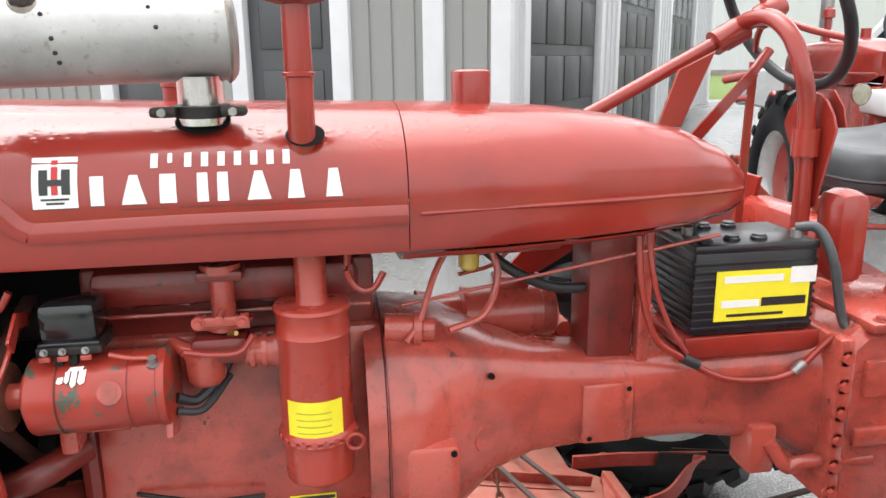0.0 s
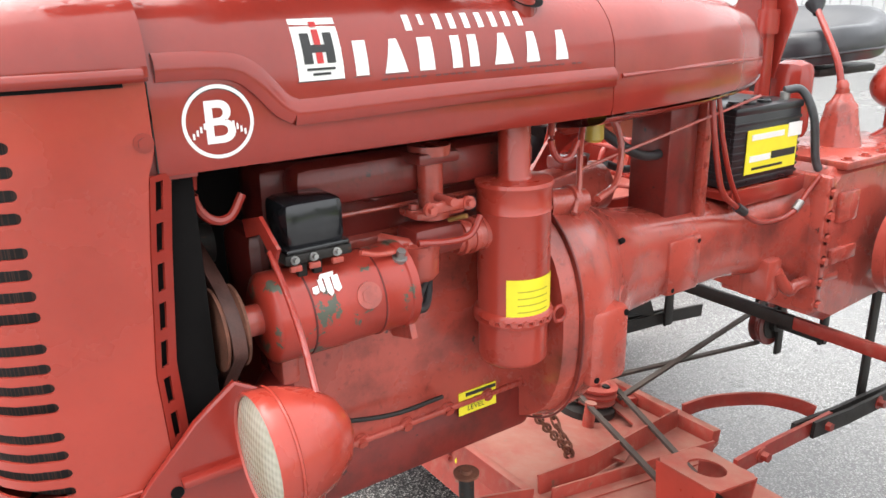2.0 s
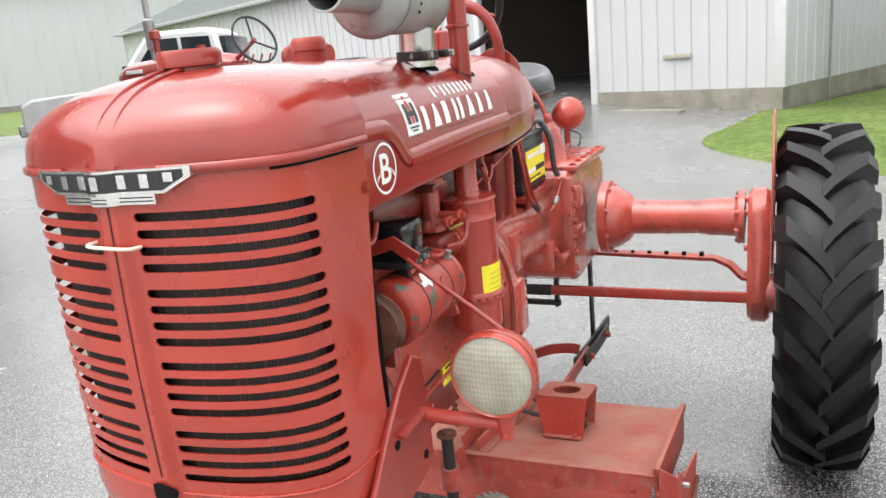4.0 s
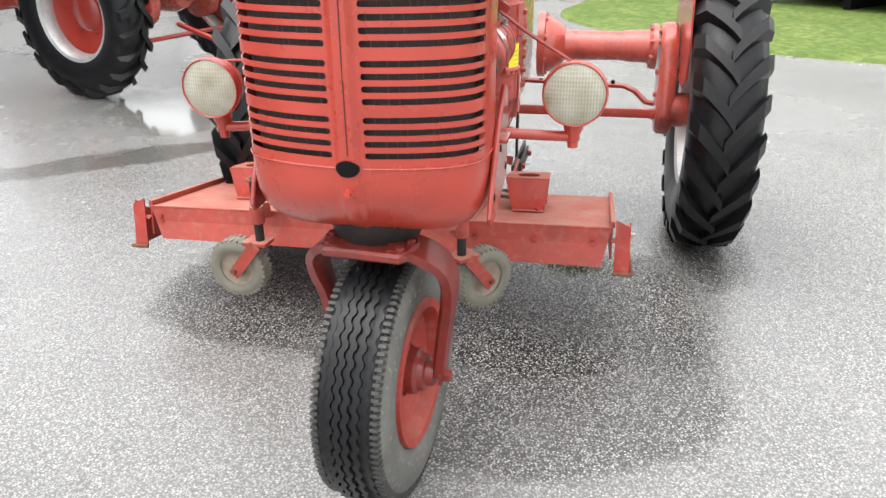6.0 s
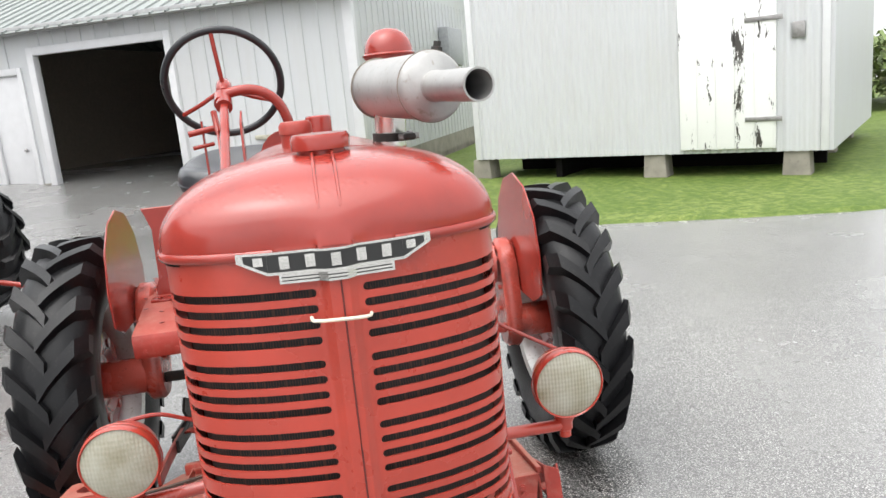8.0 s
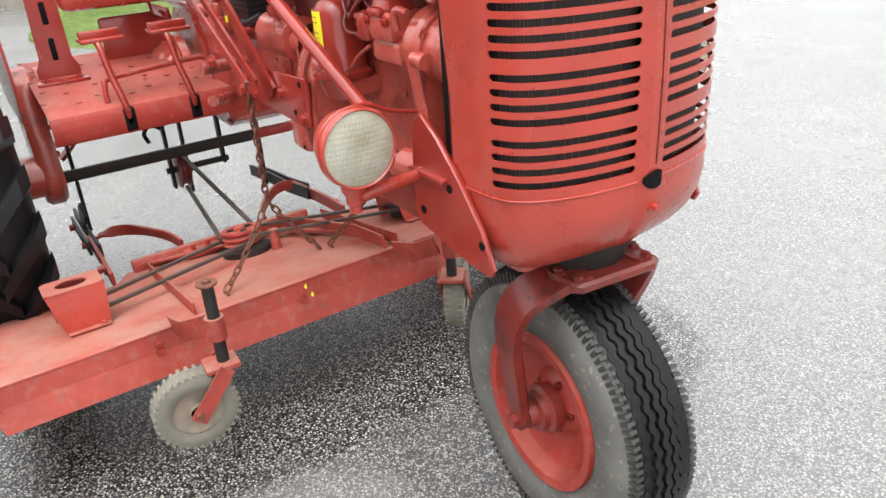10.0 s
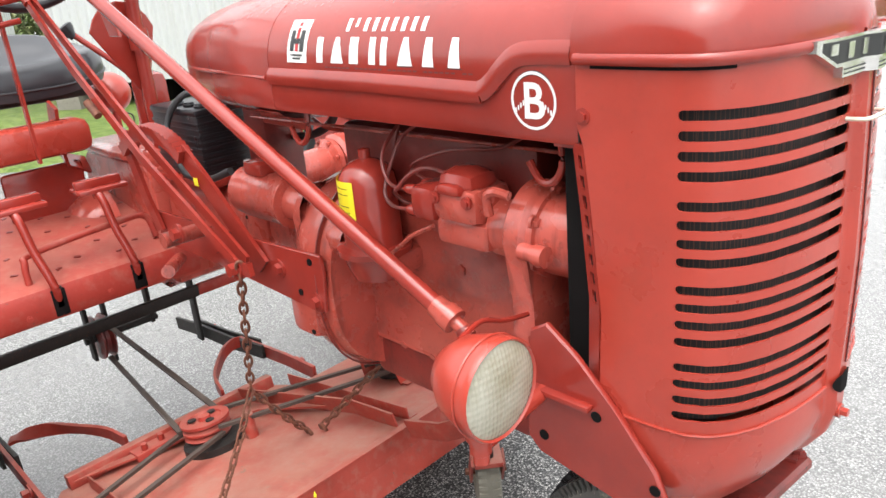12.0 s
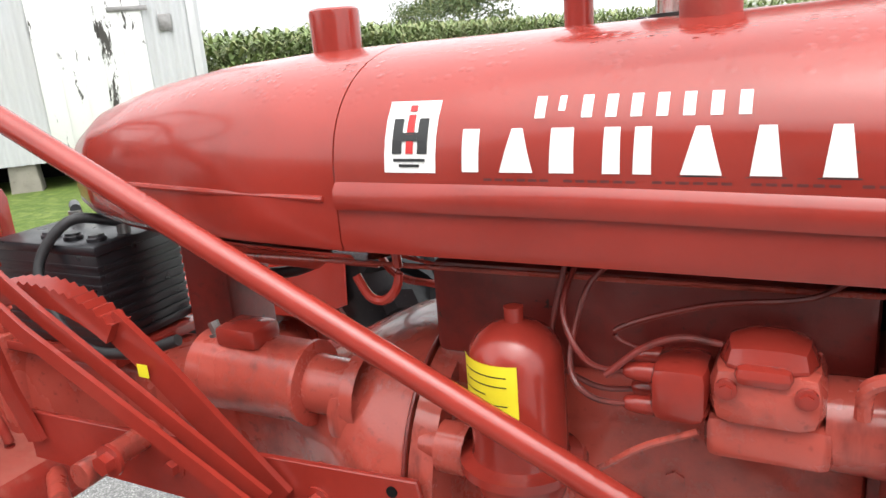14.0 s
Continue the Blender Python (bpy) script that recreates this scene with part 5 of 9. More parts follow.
def fork():
    part("pedestal", lathe([(0, 0.0), (0, 0.10), (0.03, 0.11), (0.06, 0.12)], (-0.19, 0, 0.746), (0, 0, 1), 32), DARK, tractor, "dark greasy steering pedestal")
    top = [(-0.075, -0.105), (-0.058, -0.09), (-0.055, 0.09), (-0.075, 0.105), (-0.13, 0.115), (-0.20, 0.09), (-0.30, 0.07), (-0.30, -0.07), (-0.20, -0.09), (-0.13, -0.115)]
    yoke = part("fork", plate(top, 0.024, Matrix.Translation((0, 0, 0.735)), None, 0.006), RED_GREASE_SHADE, tractor, "red curved front fork dark with grease")
    for side in (1, -1):
        path = smooth_path([(-0.12, side * 0.045, 0.742), (-0.135, side * 0.105, 0.728), (-0.17, side * 0.150, 0.685), (-0.195, side * 0.165, 0.63), (-0.216, side * 0.158, 0.56), (-0.222, side * 0.142, 0.45), (-0.223, side * 0.128, 0.345)], 6)
        bm = bmesh.new()
        rings = []
        for k, p in enumerate(path):
            t = k / (len(path) - 1)
            d = (path[min(k + 1, len(path) - 1)] - path[max(k - 1, 0)]).normalized()
            fore = Vector((1, 0, 0)) - d * d.x
            fore.normalize()
            out = d.cross(fore) * side
            w = 0.054 - 0.031 * t
            h = 0.013
            rings.append([bm.verts.new(p + fore * a + out * b) for a, b in ((-w, -h), (-w, h * 0.6), (-w * 0.6, h * 1.4), (w * 0.6, h * 1.4), (w, h * 0.6), (w, -h))])
        for a, b in zip(rings, rings[1:]):
            for i in range(6):
                bm.faces.new((a[i], a[(i + 1) % 6], b[(i + 1) % 6], b[i]))
        bm.faces.new(rings[0]), bm.faces.new(rings[-1])
        arm = part("fork_arm", bm, RED_GREASE_SHADE, yoke)
        part("axle_nut", bolt(FW + Vector((0, side * 0.136, 0)), (0, side, 0), 0.018, 0.022), RED_GREASE_SHADE, arm)
    for x, y in ((-0.08, -0.085), (-0.08, 0.085), (-0.13, -0.095), (-0.13, 0.095)):
        part("fork_bolt", bolt((x, y, 0.747), (0, 0, 1), 0.01, 0.01), RED_GREASE_SHADE, yoke)
    yoke.matrix_local = STEER
    # bolster brackets on both sides of the nose
    for side in (1, -1):
        out = [(-0.105, 0.822), (-0.135, 0.89), (-0.20, 0.965), (-0.262, 1.03), (-0.315, 1.068), (-0.345, 1.05), (-0.352, 0.98), (-0.358, 0.86), (-0.335, 0.838), (-0.16, 0.808), (-0.115, 0.805)]
        br = part("bracket", side_plate(out, 0.012, side * 0.272, None, 0.003), RED, tractor, "red side bracket plate")
        part("bracket_rib", box(-0.352, -0.235, side * 0.272, side * 0.292, 0.952, 0.962, 0.003), RED, br)
        for x, z in ((-0.229, 0.944), (-0.325, 0.874), (-0.134, 0.862)):
            part("bolt_hole", rod((x, side * 0.266, z), (x, side * 0.2795, z), 0.0085, None, 14), VOID, br)


def headlamp(side):
    c = Vector((-0.297, 0.431, 1.054)) if side > 0 else Vector((-0.282, -0.428, 1.045))
    lamp = part("headlamp", lathe([(-0.095, 0.0), (-0.092, 0.02), (-0.08, 0.040), (-0.055, 0.058), (-0.02, 0.069), (0.0, 0.0715), (0.010, 0.0715), (0.013, 0.0695), (0.010, 0.067)], c, (1, 0, 0), 40), RED_BRIGHT, tractor, "red bowl headlamp with a fluted yellowed lens")
    part("lens", lathe([(0.009, 0.0675), (0.014, 0.055), (0.018, 0.03), (0.0195, 0.0)], c, (1, 0, 0), 40), LENS, lamp, "fluted yellowed glass lens")
    part("rim_seam", lathe([(-0.012, 0.0710), (-0.010, 0.0728), (-0.008, 0.0715)], c, (1, 0, 0), 40), RED_BRIGHT, lamp)
    part("stud", lathe([(0, 0.024), (0.02, 0.022), (0.03, 0.016), (0.045, 0.016), (0.048, 0.012), (0.062, 0.012), (0.062, 0.0)], c + Vector((-0.035, 0, -0.068)), (0, 0, -1), 16), RED_BRIGHT, lamp)
    part("lamp_arm", rod(c + Vector((-0.035, 0, -0.105)), (-0.325, side * 0.262, 0.952), 0.0125), RED_BRIGHT, lamp)
    up = 1.0 if side > 0 else -0.35
    part("lamp_wire", tube([c + Vector((-0.06, 0, 0.052)), c + Vector((-0.075, -side * 0.06, 0.06 + 0.025 * up)), c + Vector((-0.085, -side * 0.12, 0.05 + 0.07 * up)), c + Vector((-0.09, -side * 0.18, 0.05 + 0.112 * up))], 0.0042, 8), RED, lamp)


front_wheel()
fork()
headlamp(1)
headlamp(-1)


# ---- rear wheels and axle ----
AX, AZ = -2.09, 0.60


def rear_tyre(parent_name, c, side, r=0.60, w=0.29, lugs=22, rim_r=0.315, holder=None, rim_mat=None, disc_mat=None):
    """A lugged rear wheel turned about y: side is the way to its outer face."""
    c = Vector(c)
    wheel = part(parent_name, lathe(tyre_mesh(r - 0.029, w * 0.95, rim_r), c, (0, 1, 0), 64), RUBBER, holder, "black lugged rear tractor tyre", 60)
    base = None
    for half in (1, -1):
        for k in range(lugs):
            a0 = 2 * math.pi * (k + (0.5 if half < 0 else 0.0)) / lugs
            if base is None or base[0] != half:
                bm = bmesh.new()
                pts = []
                n = 5
                for j in range(n + 1):
                    t = j / n
                    y = half * (-0.015 + (w * 0.5 + 0.012) * t)
                    a = 0.30 * t ** 0.85
                    drop = 0.012 * t ** 2 + (0.05 * max(0, t - 0.8) / 0.2)
                    width = 0.025 + 0.008 * t
                    top, foot = r - drop, r - 0.048 - 0.06 * t ** 4
                    ring = []
                    for rr, ww in ((foot, 1.35), (top, 1.0), (top, -1.0), (foot, -1.35)):
                        b = a + ww * width / r
                        ring.append(bm.verts.new((rr * math.cos(b), y, rr * math.sin(b))))
                    pts.append(ring)
                for p, q in zip(pts, pts[1:]):
                    for i in range(4):
                        bm.faces.new((p[i], p[(i + 1) % 4], q[(i + 1) % 4], q[i]))
                bm.faces.new(pts[0]), bm.faces.new(pts[-1])
                me = mesh_of(bm, "lug", 30)
                me.materials.append(RUBBER)
                base = (half, me)
            ob = new("lug", base[1])
            ob.parent = wheel
            ob.matrix_local = Matrix.Translation(c) @ Matrix.Rotation(-a0, 4, "Y")
    rim = part("rim", lathe([(-w * 0.36, rim_r + 0.02), (-w * 0.38, rim_r + 0.018), (-w * 0.34, rim_r - 0.01), (-w * 0.2, rim_r - 0.03), (0, rim_r - 0.04), (w * 0.2, rim_r - 0.03), (w * 0.34, rim_r - 0.01), (w * 0.38, rim_r + 0.018), (w * 0.36, rim_r + 0.02)], c, (0, 1, 0), 48), rim_mat or RIM, wheel, "silver steel rim")
    part("disc", lathe([(0.0, rim_r - 0.036), (0.01, rim_r - 0.06), (0.045, rim_r * 0.62), (0.05, rim_r * 0.42), (0.03, rim_r * 0.34), (0.03, 0.0)], c, (0, -side, 0), 40), disc_mat or RED, wheel, "red dished wheel disc")
    part("disc_back", lathe([(-0.004, rim_r - 0.036), (0.004, rim_r - 0.06), (0.038, rim_r * 0.62), (0.043, rim_r * 0.42), (0.022, rim_r * 0.34), (0.022, 0.0)], c, (0, -side, 0), 40), disc_mat or RED, wheel)
    for j in range(6):
        a = 2 * math.pi * j / 6
        part("wheel_bolt", bolt(c + Vector((rim_r * 0.5 * math.cos(a), -side * 0.05 + side * 0.0, rim_r * 0.5 * math.sin(a))), (0, side, 0), 0.012, 0.02), disc_mat or RED, wheel)
    return wheel


def rear_axle():
    for side in (1, -1):
        rear_tyre("rear_wheel", (AX, 0.972 if side > 0 else -1.012, AZ), side, r=0.603, w=0.292, holder=tractor)
        # axle tube with flanges; it lies a little behind the wheel's centre
        tx, tz = -2.195, 0.858
        tube_p = [(0.0, 0.145), (0.03, 0.145), (0.035, 0.125), (0.06, 0.12), (0.10, 0.095), (0.12, 0.068), (0.36, 0.064), (0.40, 0.070), (0.49, 0.072), (0.505, 0.098), (0.525, 0.10), (0.53, 0.0)]
        part("axle_tube", lathe(tube_p, (tx, side * 0.20, tz), (0, side, 0), 32), RED_CAST, tractor, "red cast axle tube")
        for j in range(8):
            a = 2 * math.pi * (j + 0.5) / 8
            part("flange_bolt", bolt((tx + 0.128 * math.cos(a), side * 0.230, tz + 0.128 * math.sin(a)), (0, side, 0), 0.010, 0.012), RED_CAST, tractor)
            part("flange_bolt", bolt((tx + 0.088 * math.cos(a), side * 0.705, tz + 0.088 * math.sin(a)), (0, -side, 0), 0.009, 0.014), RED_CAST, tractor)
        # drop gear case close against the wheel
        out = [(tx + 0.11 * math.cos(a), tz + 0.11 * math.sin(a)) for a in [math.pi * k / 8 for k in range(9)]] + [(AX - 0.03 + 0.11 * math.cos(a), 0.60 + 0.12 * math.sin(a)) for a in [math.pi + math.pi * k / 8 for k in range(9)]]
        part("final_drive", side_plate(out, 0.075, side * 0.775, None, 0.015), RED_CAST, tractor, "red final drive housing")
        part("axle_stub", rod((AX, side * 0.79, AZ), (AX, side * 1.0, AZ), 0.075, None, 24), RED_CAST, tractor)
        for x, z in ((0.07, 0.89), (0.085, 0.76), (0.075, 0.66), (0.06, 0.55), (0.03, 0.93)):
            part("case_bolt", bolt((tx + x, side * 0.738, z), (0, -side, 0), 0.011, 0.014), RED_CAST, tractor)
        # flat shield fender
        low = 0.78 if side > 0 else 0.87
        out = [(AX - 0.33, 0.78), (AX - 0.34, 0.95), (AX - 0.28, 1.12), (AX - 0.16, 1.23), (AX, 1.27), (AX + 0.16, 1.23), (AX + 0.28, 1.12), (AX + 0.34, 0.95), (AX + 0.33, 0.80), (AX + 0.2, 0.74), (AX - 0.2, 0.74)]
        out = [(AX + (x - AX) * (1.0 if side > 0 else 0.86), low + (z - 0.78) * (1.0 if side > 0 else 0.88)) for x, z in out]
        part("fender", side_plate(out, 0.008, side * 0.822, None, 0.003), RED, tractor, "flat rounded red fender shield")

rear_axle()


# ---- engine and drive line ----
part("engine_block", box(-0.96, -0.44, -0.115, 0.105, 0.79, 1.16, 0.015), RED_CAST, tractor, "red cast engine block")
# darker red here paints in the shade under the bonnet, besides grease
part("cylinder_head", box(-0.95, -0.44, -0.125, 0.09, 1.155, 1.285, 0.012), RED_GREASE_SHADE, tractor)
part("valve_cover", box(-0.93, -0.46, -0.09, 0.06, 1.28, 1.34, 0.02), RED_GREASE_SHADE, tractor)
part("oil_pan", box(-0.96, -0.36, -0.105, 0.10, 0.69, 0.80, 0.02), RED_GREASE_SHADE, tractor)
part("pan_rail", box(-0.965, -0.355, -0.115, 0.112, 0.795, 0.806, 0.003), RED_CAST, tractor)
for k in range(7):
    for s in (1, -1):
        part("pan_bolt", bolt((-0.93 + 0.09 * k, s * 0.106, 0.80), (0, s, -0.4), 0.009, 0.01), RED_CAST, tractor)
part("front_cover", box(-0.445, -0.405, -0.11, 0.11, 0.74, 1.20, 0.02), RED_GREASE_SHADE, tractor)
part("front_bolster", box(-0.40, -0.12, -0.20, 0.20, 0.775, 0.845, 0.02), RED_CAST, tractor)
# fan, belt and hoses in the dark behind the radiator
part("fan_hub", rod((-0.385, 0.0, 1.17), (-0.27, 0.0, 1.17), 0.035, None, 20), DARK, tractor)
for k in range(4):
    a = radians(45 + 90 * k)
    bm = bmesh.new()
    box(-0.004, 0.004, -0.045, 0.045, 0.02, 0.17, 0.004, bm, Matrix.Translation((-0.262, 0, 1.17)) @ Matrix.Rotation(a, 4, "X") @ Matrix.Rotation(radians(28), 4, "Z"))
    part("fan_blade", bm, DARK, tractor)
# black sheets added to paint the deep shade between radiator and engine
part("shroud_shade", box(-0.222, -0.212, -0.16, 0.16, 0.90, 1.42, 0.01), VOID, tractor)
part("fan_gap_shade", box(-0.44, -0.215, -0.012, 0.012, 0.84, 1.36, 0.004), VOID, tractor)
part("fan_belt", sweep(smooth_path([(-0.335, 0.03, 1.22), (-0.335, 0.20, 1.155), (-0.335, 0.245, 1.10), (-0.335, 0.21, 1.055), (-0.335, 0.02, 0.87), (-0.335, -0.05, 0.88), (-0.335, -0.045, 1.17)], 6), [(-0.009, -0.009), (0.009, -0.009), (0.009, 0.009), (-0.009, 0.009)], None, False, (1, 0, 0), True), RUST_BELT, tractor, "worn brown fan belt")
part("crank_pulley", rod((-0.35, 0, 0.90), (-0.32, 0, 0.90), 0.065, None, 24), DARK, tractor)
part("lower_hose", tube([(-0.22, 0.12, 0.90), (-0.28, 0.17, 0.92), (-0.36, 0.18, 0.95), (-0.43, 0.12, 0.97)], 0.026, 12), RED_GREASE_SHADE, tractor, "red painted radiator hose")
part("upper_hose", tube([(-0.21, 0.0, 1.40), (-0.28, 0.02, 1.385), (-0.38, 0.02, 1.34), (-0.46, 0.0, 1.31)], 0.026, 12), RED_GREASE_SHADE, tractor)


def bell():
    """Bell housing that narrows to the square torque tube."""
    bm = bmesh.new()
    rings = []
    secs = [(-0.962, 0.232, 0.238, 0.935, 2.4), (-1.02, 0.228, 0.232, 0.935, 2.4), (-1.07, 0.205, 0.215, 0.938, 2.5), (-1.12, 0.170, 0.185, 0.945, 2.6), (-1.18, 0.128, 0.145, 0.952, 2.8), (-1.26, 0.100, 0.115, 0.952, 3.2), (-1.36, 0.092, 0.103, 0.948, 3.4), (-1.60, 0.092, 0.098, 0.943, 3.5), (-1.80, 0.098, 0.115, 0.93, 3.6), (-1.875, 0.125, 0.15, 0.91, 4.0)]
    for x, w, h, z, e in secs:
        ring = []
        for k in range(44):
            a = 2 * math.pi * k / 44
            c, s = math.cos(a), math.sin(a)
            ring.append(bm.verts.new((x, w * math.copysign(abs(c) ** (2 / e), c), z + h * math.copysign(abs(s) ** (2 / e), s))))
        rings.append(ring)
    for a, b in zip(rings, rings[1:]):
        for k in range(44):
            bm.faces.new((a[k], a[(k + 1) % 44], b[(k + 1) % 44], b[k]))
    bm.faces.new(rings[0])
    tube_ob = part("torque_tube", bm, RED_CAST, tractor, "red cast bell housing and torque tube", 45)
    # joint line and flange
    ring = [(-0.960, 0.236 * math.copysign(abs(math.cos(a)) ** (2 / 2.4), math.cos(a)), 0.935 + 0.242 * math.copysign(abs(math.sin(a)) ** (2 / 2.4), math.sin(a))) for a in [2 * math.pi * k / 60 for k in range(60)]]
    part("joint_line", sweep(ring, circle(0.0025, 6), None, False, (1, 0, 0), True), RED_GREASE_SHADE, tractor)
    # rear plate of the block
    bm = bmesh.new()
    fr, bk = [], []
    for k in range(44):
        a = 2 * math.pi * k / 44
        y, z = 0.228 * math.copysign(abs(math.cos(a)) ** (2 / 2.4), math.cos(a)), 0.935 + 0.234 * math.copysign(abs(math.sin(a)) ** (2 / 2.4), math.sin(a))
        fr.append(bm.verts.new((-0.925, y * 0.97, 0.935 + (z - 0.935) * 0.97)))
        bk.append(bm.verts.new((-0.957, y, z)))
    for k in range(44):
        bm.faces.new((fr[k], fr[(k + 1) % 44], bk[(k + 1) % 44], bk[k]))
    bm.faces.new(fr), bm.faces.new(bk[::-1])
    part("back_plate", bm, RED_CAST, tractor)
    for s in (1, -1):
        p = part("cast_pad", box(-1.086, -0.985, *sorted((s * 0.150, s * 0.234)), 0.815, 0.968, 0.016), RED_CAST, tractor, "machined mounting pad")
        for x, z in ((-1.072, 0.952), (-1.002, 0.832)):
            part("bolt_hole", rod((x, s * 0.2, z), (x, s * 0.2350, z), 0.006, None, 12), VOID, p)
        p = part("cast_pad", box(-1.465, -1.355, s * 0.06, s * 0.1005, 0.868, 1.0, 0.010), RED_CAST, tractor)
        for x, z in ((-1.372, 0.882), (-1.452, 0.985)):
            part("bolt_hole", rod((x, s * 0.09, z), (x, s * 0.1012, z), 0.0055, None, 12), VOID, p)
        part("bolt_hole", rod((-1.165, s * 0.125, 1.045), (-1.16, s * 0.136, 1.052), 0.006, None, 12), VOID, tractor)
        part("cast_boss", lathe([(0, 0.028), (0.006, 0.026), (0.006, 0)], (-1.145, s * 0.152, 0.935), (-0.5, s, 0), 20), RED_CAST, tractor)


bell()


def generator():
    c = Vector((-0.50, 0.198, 1.108))
    g = part("generator", lathe([(-0.118, 0.0), (-0.118, 0.048), (-0.110, 0.062), (-0.106, 0.064), (0.045, 0.064), (0.047, 0.066), (0.05, 0.064), (0.088, 0.064), (0.09, 0.067), (0.102, 0.067), (0.108, 0.055), (0.108, 0.0)], c, (-1, 0, 0.02), 40), paint("chipped_red_generator_paint", (0.37, 0.036, 0.022), 0.34, 0.2, (0.075, 0.085, 0.06), 0.14, 0.05, 0.3, 60.0, (0.4, 0.1, 0.08), 0.3), tractor, "red generator with chipped paint")
    part("generator_nose", rod((-0.385, 0.198, 1.108), (-0.345, 0.198, 1.108), 0.022, None, 18), RED_CAST, g)
    part("generator_pulley", lathe([(-0.016, 0.0), (-0.016, 0.056), (-0.012, 0.056), (-0.006, 0.043), (0.006, 0.043), (0.012, 0.056), (0.016, 0.056), (0.016, 0.0)], (-0.335, 0.198, 1.108), (1, 0, 0), 32), RUST, g, "rusty brown belt pulley")
    for dx, dz, w, h in ((-0.016, 0.000, 0.006, 0.013), (-0.004, -0.002, 0.005, 0.015), (0.006, 0.001, 0.004, 0.011), (0.016, -0.004, 0.005, 0.006), (-0.006, 0.014, 0.012, 0.004)):
        part("tag_scrap", plate([(-w, -h), (w * 0.7, -h * 0.8), (w, h * 0.6), (w * 0.2, h), (-w * 0.8, h * 0.7)], 0.001, Matrix.Translation((-0.462 + dx, 0.2455 - dz * 0.72, 1.1525 + dz * 0.72)) @ Matrix.Rotation(radians(-46), 4, "X")), WHITE_DECAL, g, "torn white tag scrap")
    for s in (-0.062, 0.046):
        part("generator_band", lathe([(-0.0012, 0.0638), (-0.0012, 0.0652), (0.0012, 0.0652), (0.0012, 0.0638)], c + Vector((-s, 0, 0.02 * s)), (-1, 0, 0.02), 40), FINE_PRINT, g)
    part("cover_screw", bolt(c + Vector((-0.02, 0.0605, 0.02)), (0, 1, 0.33), 0.012, 0.003), RED_CAST, g)
    part("bracket_strap", strap([(-0.385, 0.175, 1.23), (-0.388, 0.225, 1.245), (-0.39, 0.268, 1.215)], 0.025, 0.005, None, (1, 0, 0)), RED, g)
    part("lower_bracket", rod((-0.42, 0.17, 1.035), (-0.52, 0.17, 1.035), 0.014), RED_CAST, g)
    part("bracket_leg", box(-0.44, -0.41, 0.10, 0.19, 0.99, 1.05, 0.008), RED_CAST, g)
    part("generator_foot", strap([(-0.60, 0.13, 1.06), (-0.60, 0.19, 1.035), (-0.60, 0.24, 1.05)], 0.03, 0.010, None, (1, 0, 0)), RED_CAST, g)
    part("terminal_lug", bolt((-0.585, 0.235, 1.163), (0, 0.5, 1), 0.007, 0.014), STEEL, g)
    r = part("regulator", box(-0.505, -0.418, 0.155, 0.232, 1.203, 1.268, 0.012), LACQUER, tractor, "glossy black voltage regulator box")
    part("regulator_rim", box(-0.508, -0.415, 0.152, 0.235, 1.200, 1.207, 0.003), LACQUER, r)
    part("regulator_base", box(-0.510, -0.412, 0.16, 0.236, 1.186, 1.200, 0.003), DARK, r)
    for x in (-0.425, -0.452, -0.486):
        part("regulator_screw", bolt((x, 0.236, 1.193), (0, 1, 0.2), 0.0038, 0.010), STEEL, r)
        part("regulator_lug", box(x - 0.008, x + 0.008, 0.234, 0.241, 1.178, 1.186, 0.001), RED_CAST, r)
    for x, z in ((-0.440, 1.172), (-0.462, 1.168)):
        part("bracket_leg", box(x - 0.007, x + 0.007, 0.205, 0.226, z - 0.01, z + 0.02, 0.003), DARK, r)
    part("generator_wire", tube([(-0.52, 0.24, 1.185), (-0.55, 0.235, 1.175), (-0.585, 0.232, 1.172)], 0.004, 8), RED_CAST, tractor)
    part("generator_wire", tube([(-0.61, 0.21, 1.09), (-0.64, 0.19, 1.075), (-0.68, 0.16, 1.11), (-0.70, 0.14, 1.15)], 0.009, 8), CABLE, tractor)
    part("generator_wire", tube([(-0.61, 0.22, 1.07), (-0.65, 0.2, 1.062), (-0.69, 0.15, 1.10)], 0.007, 8), CABLE, tractor)


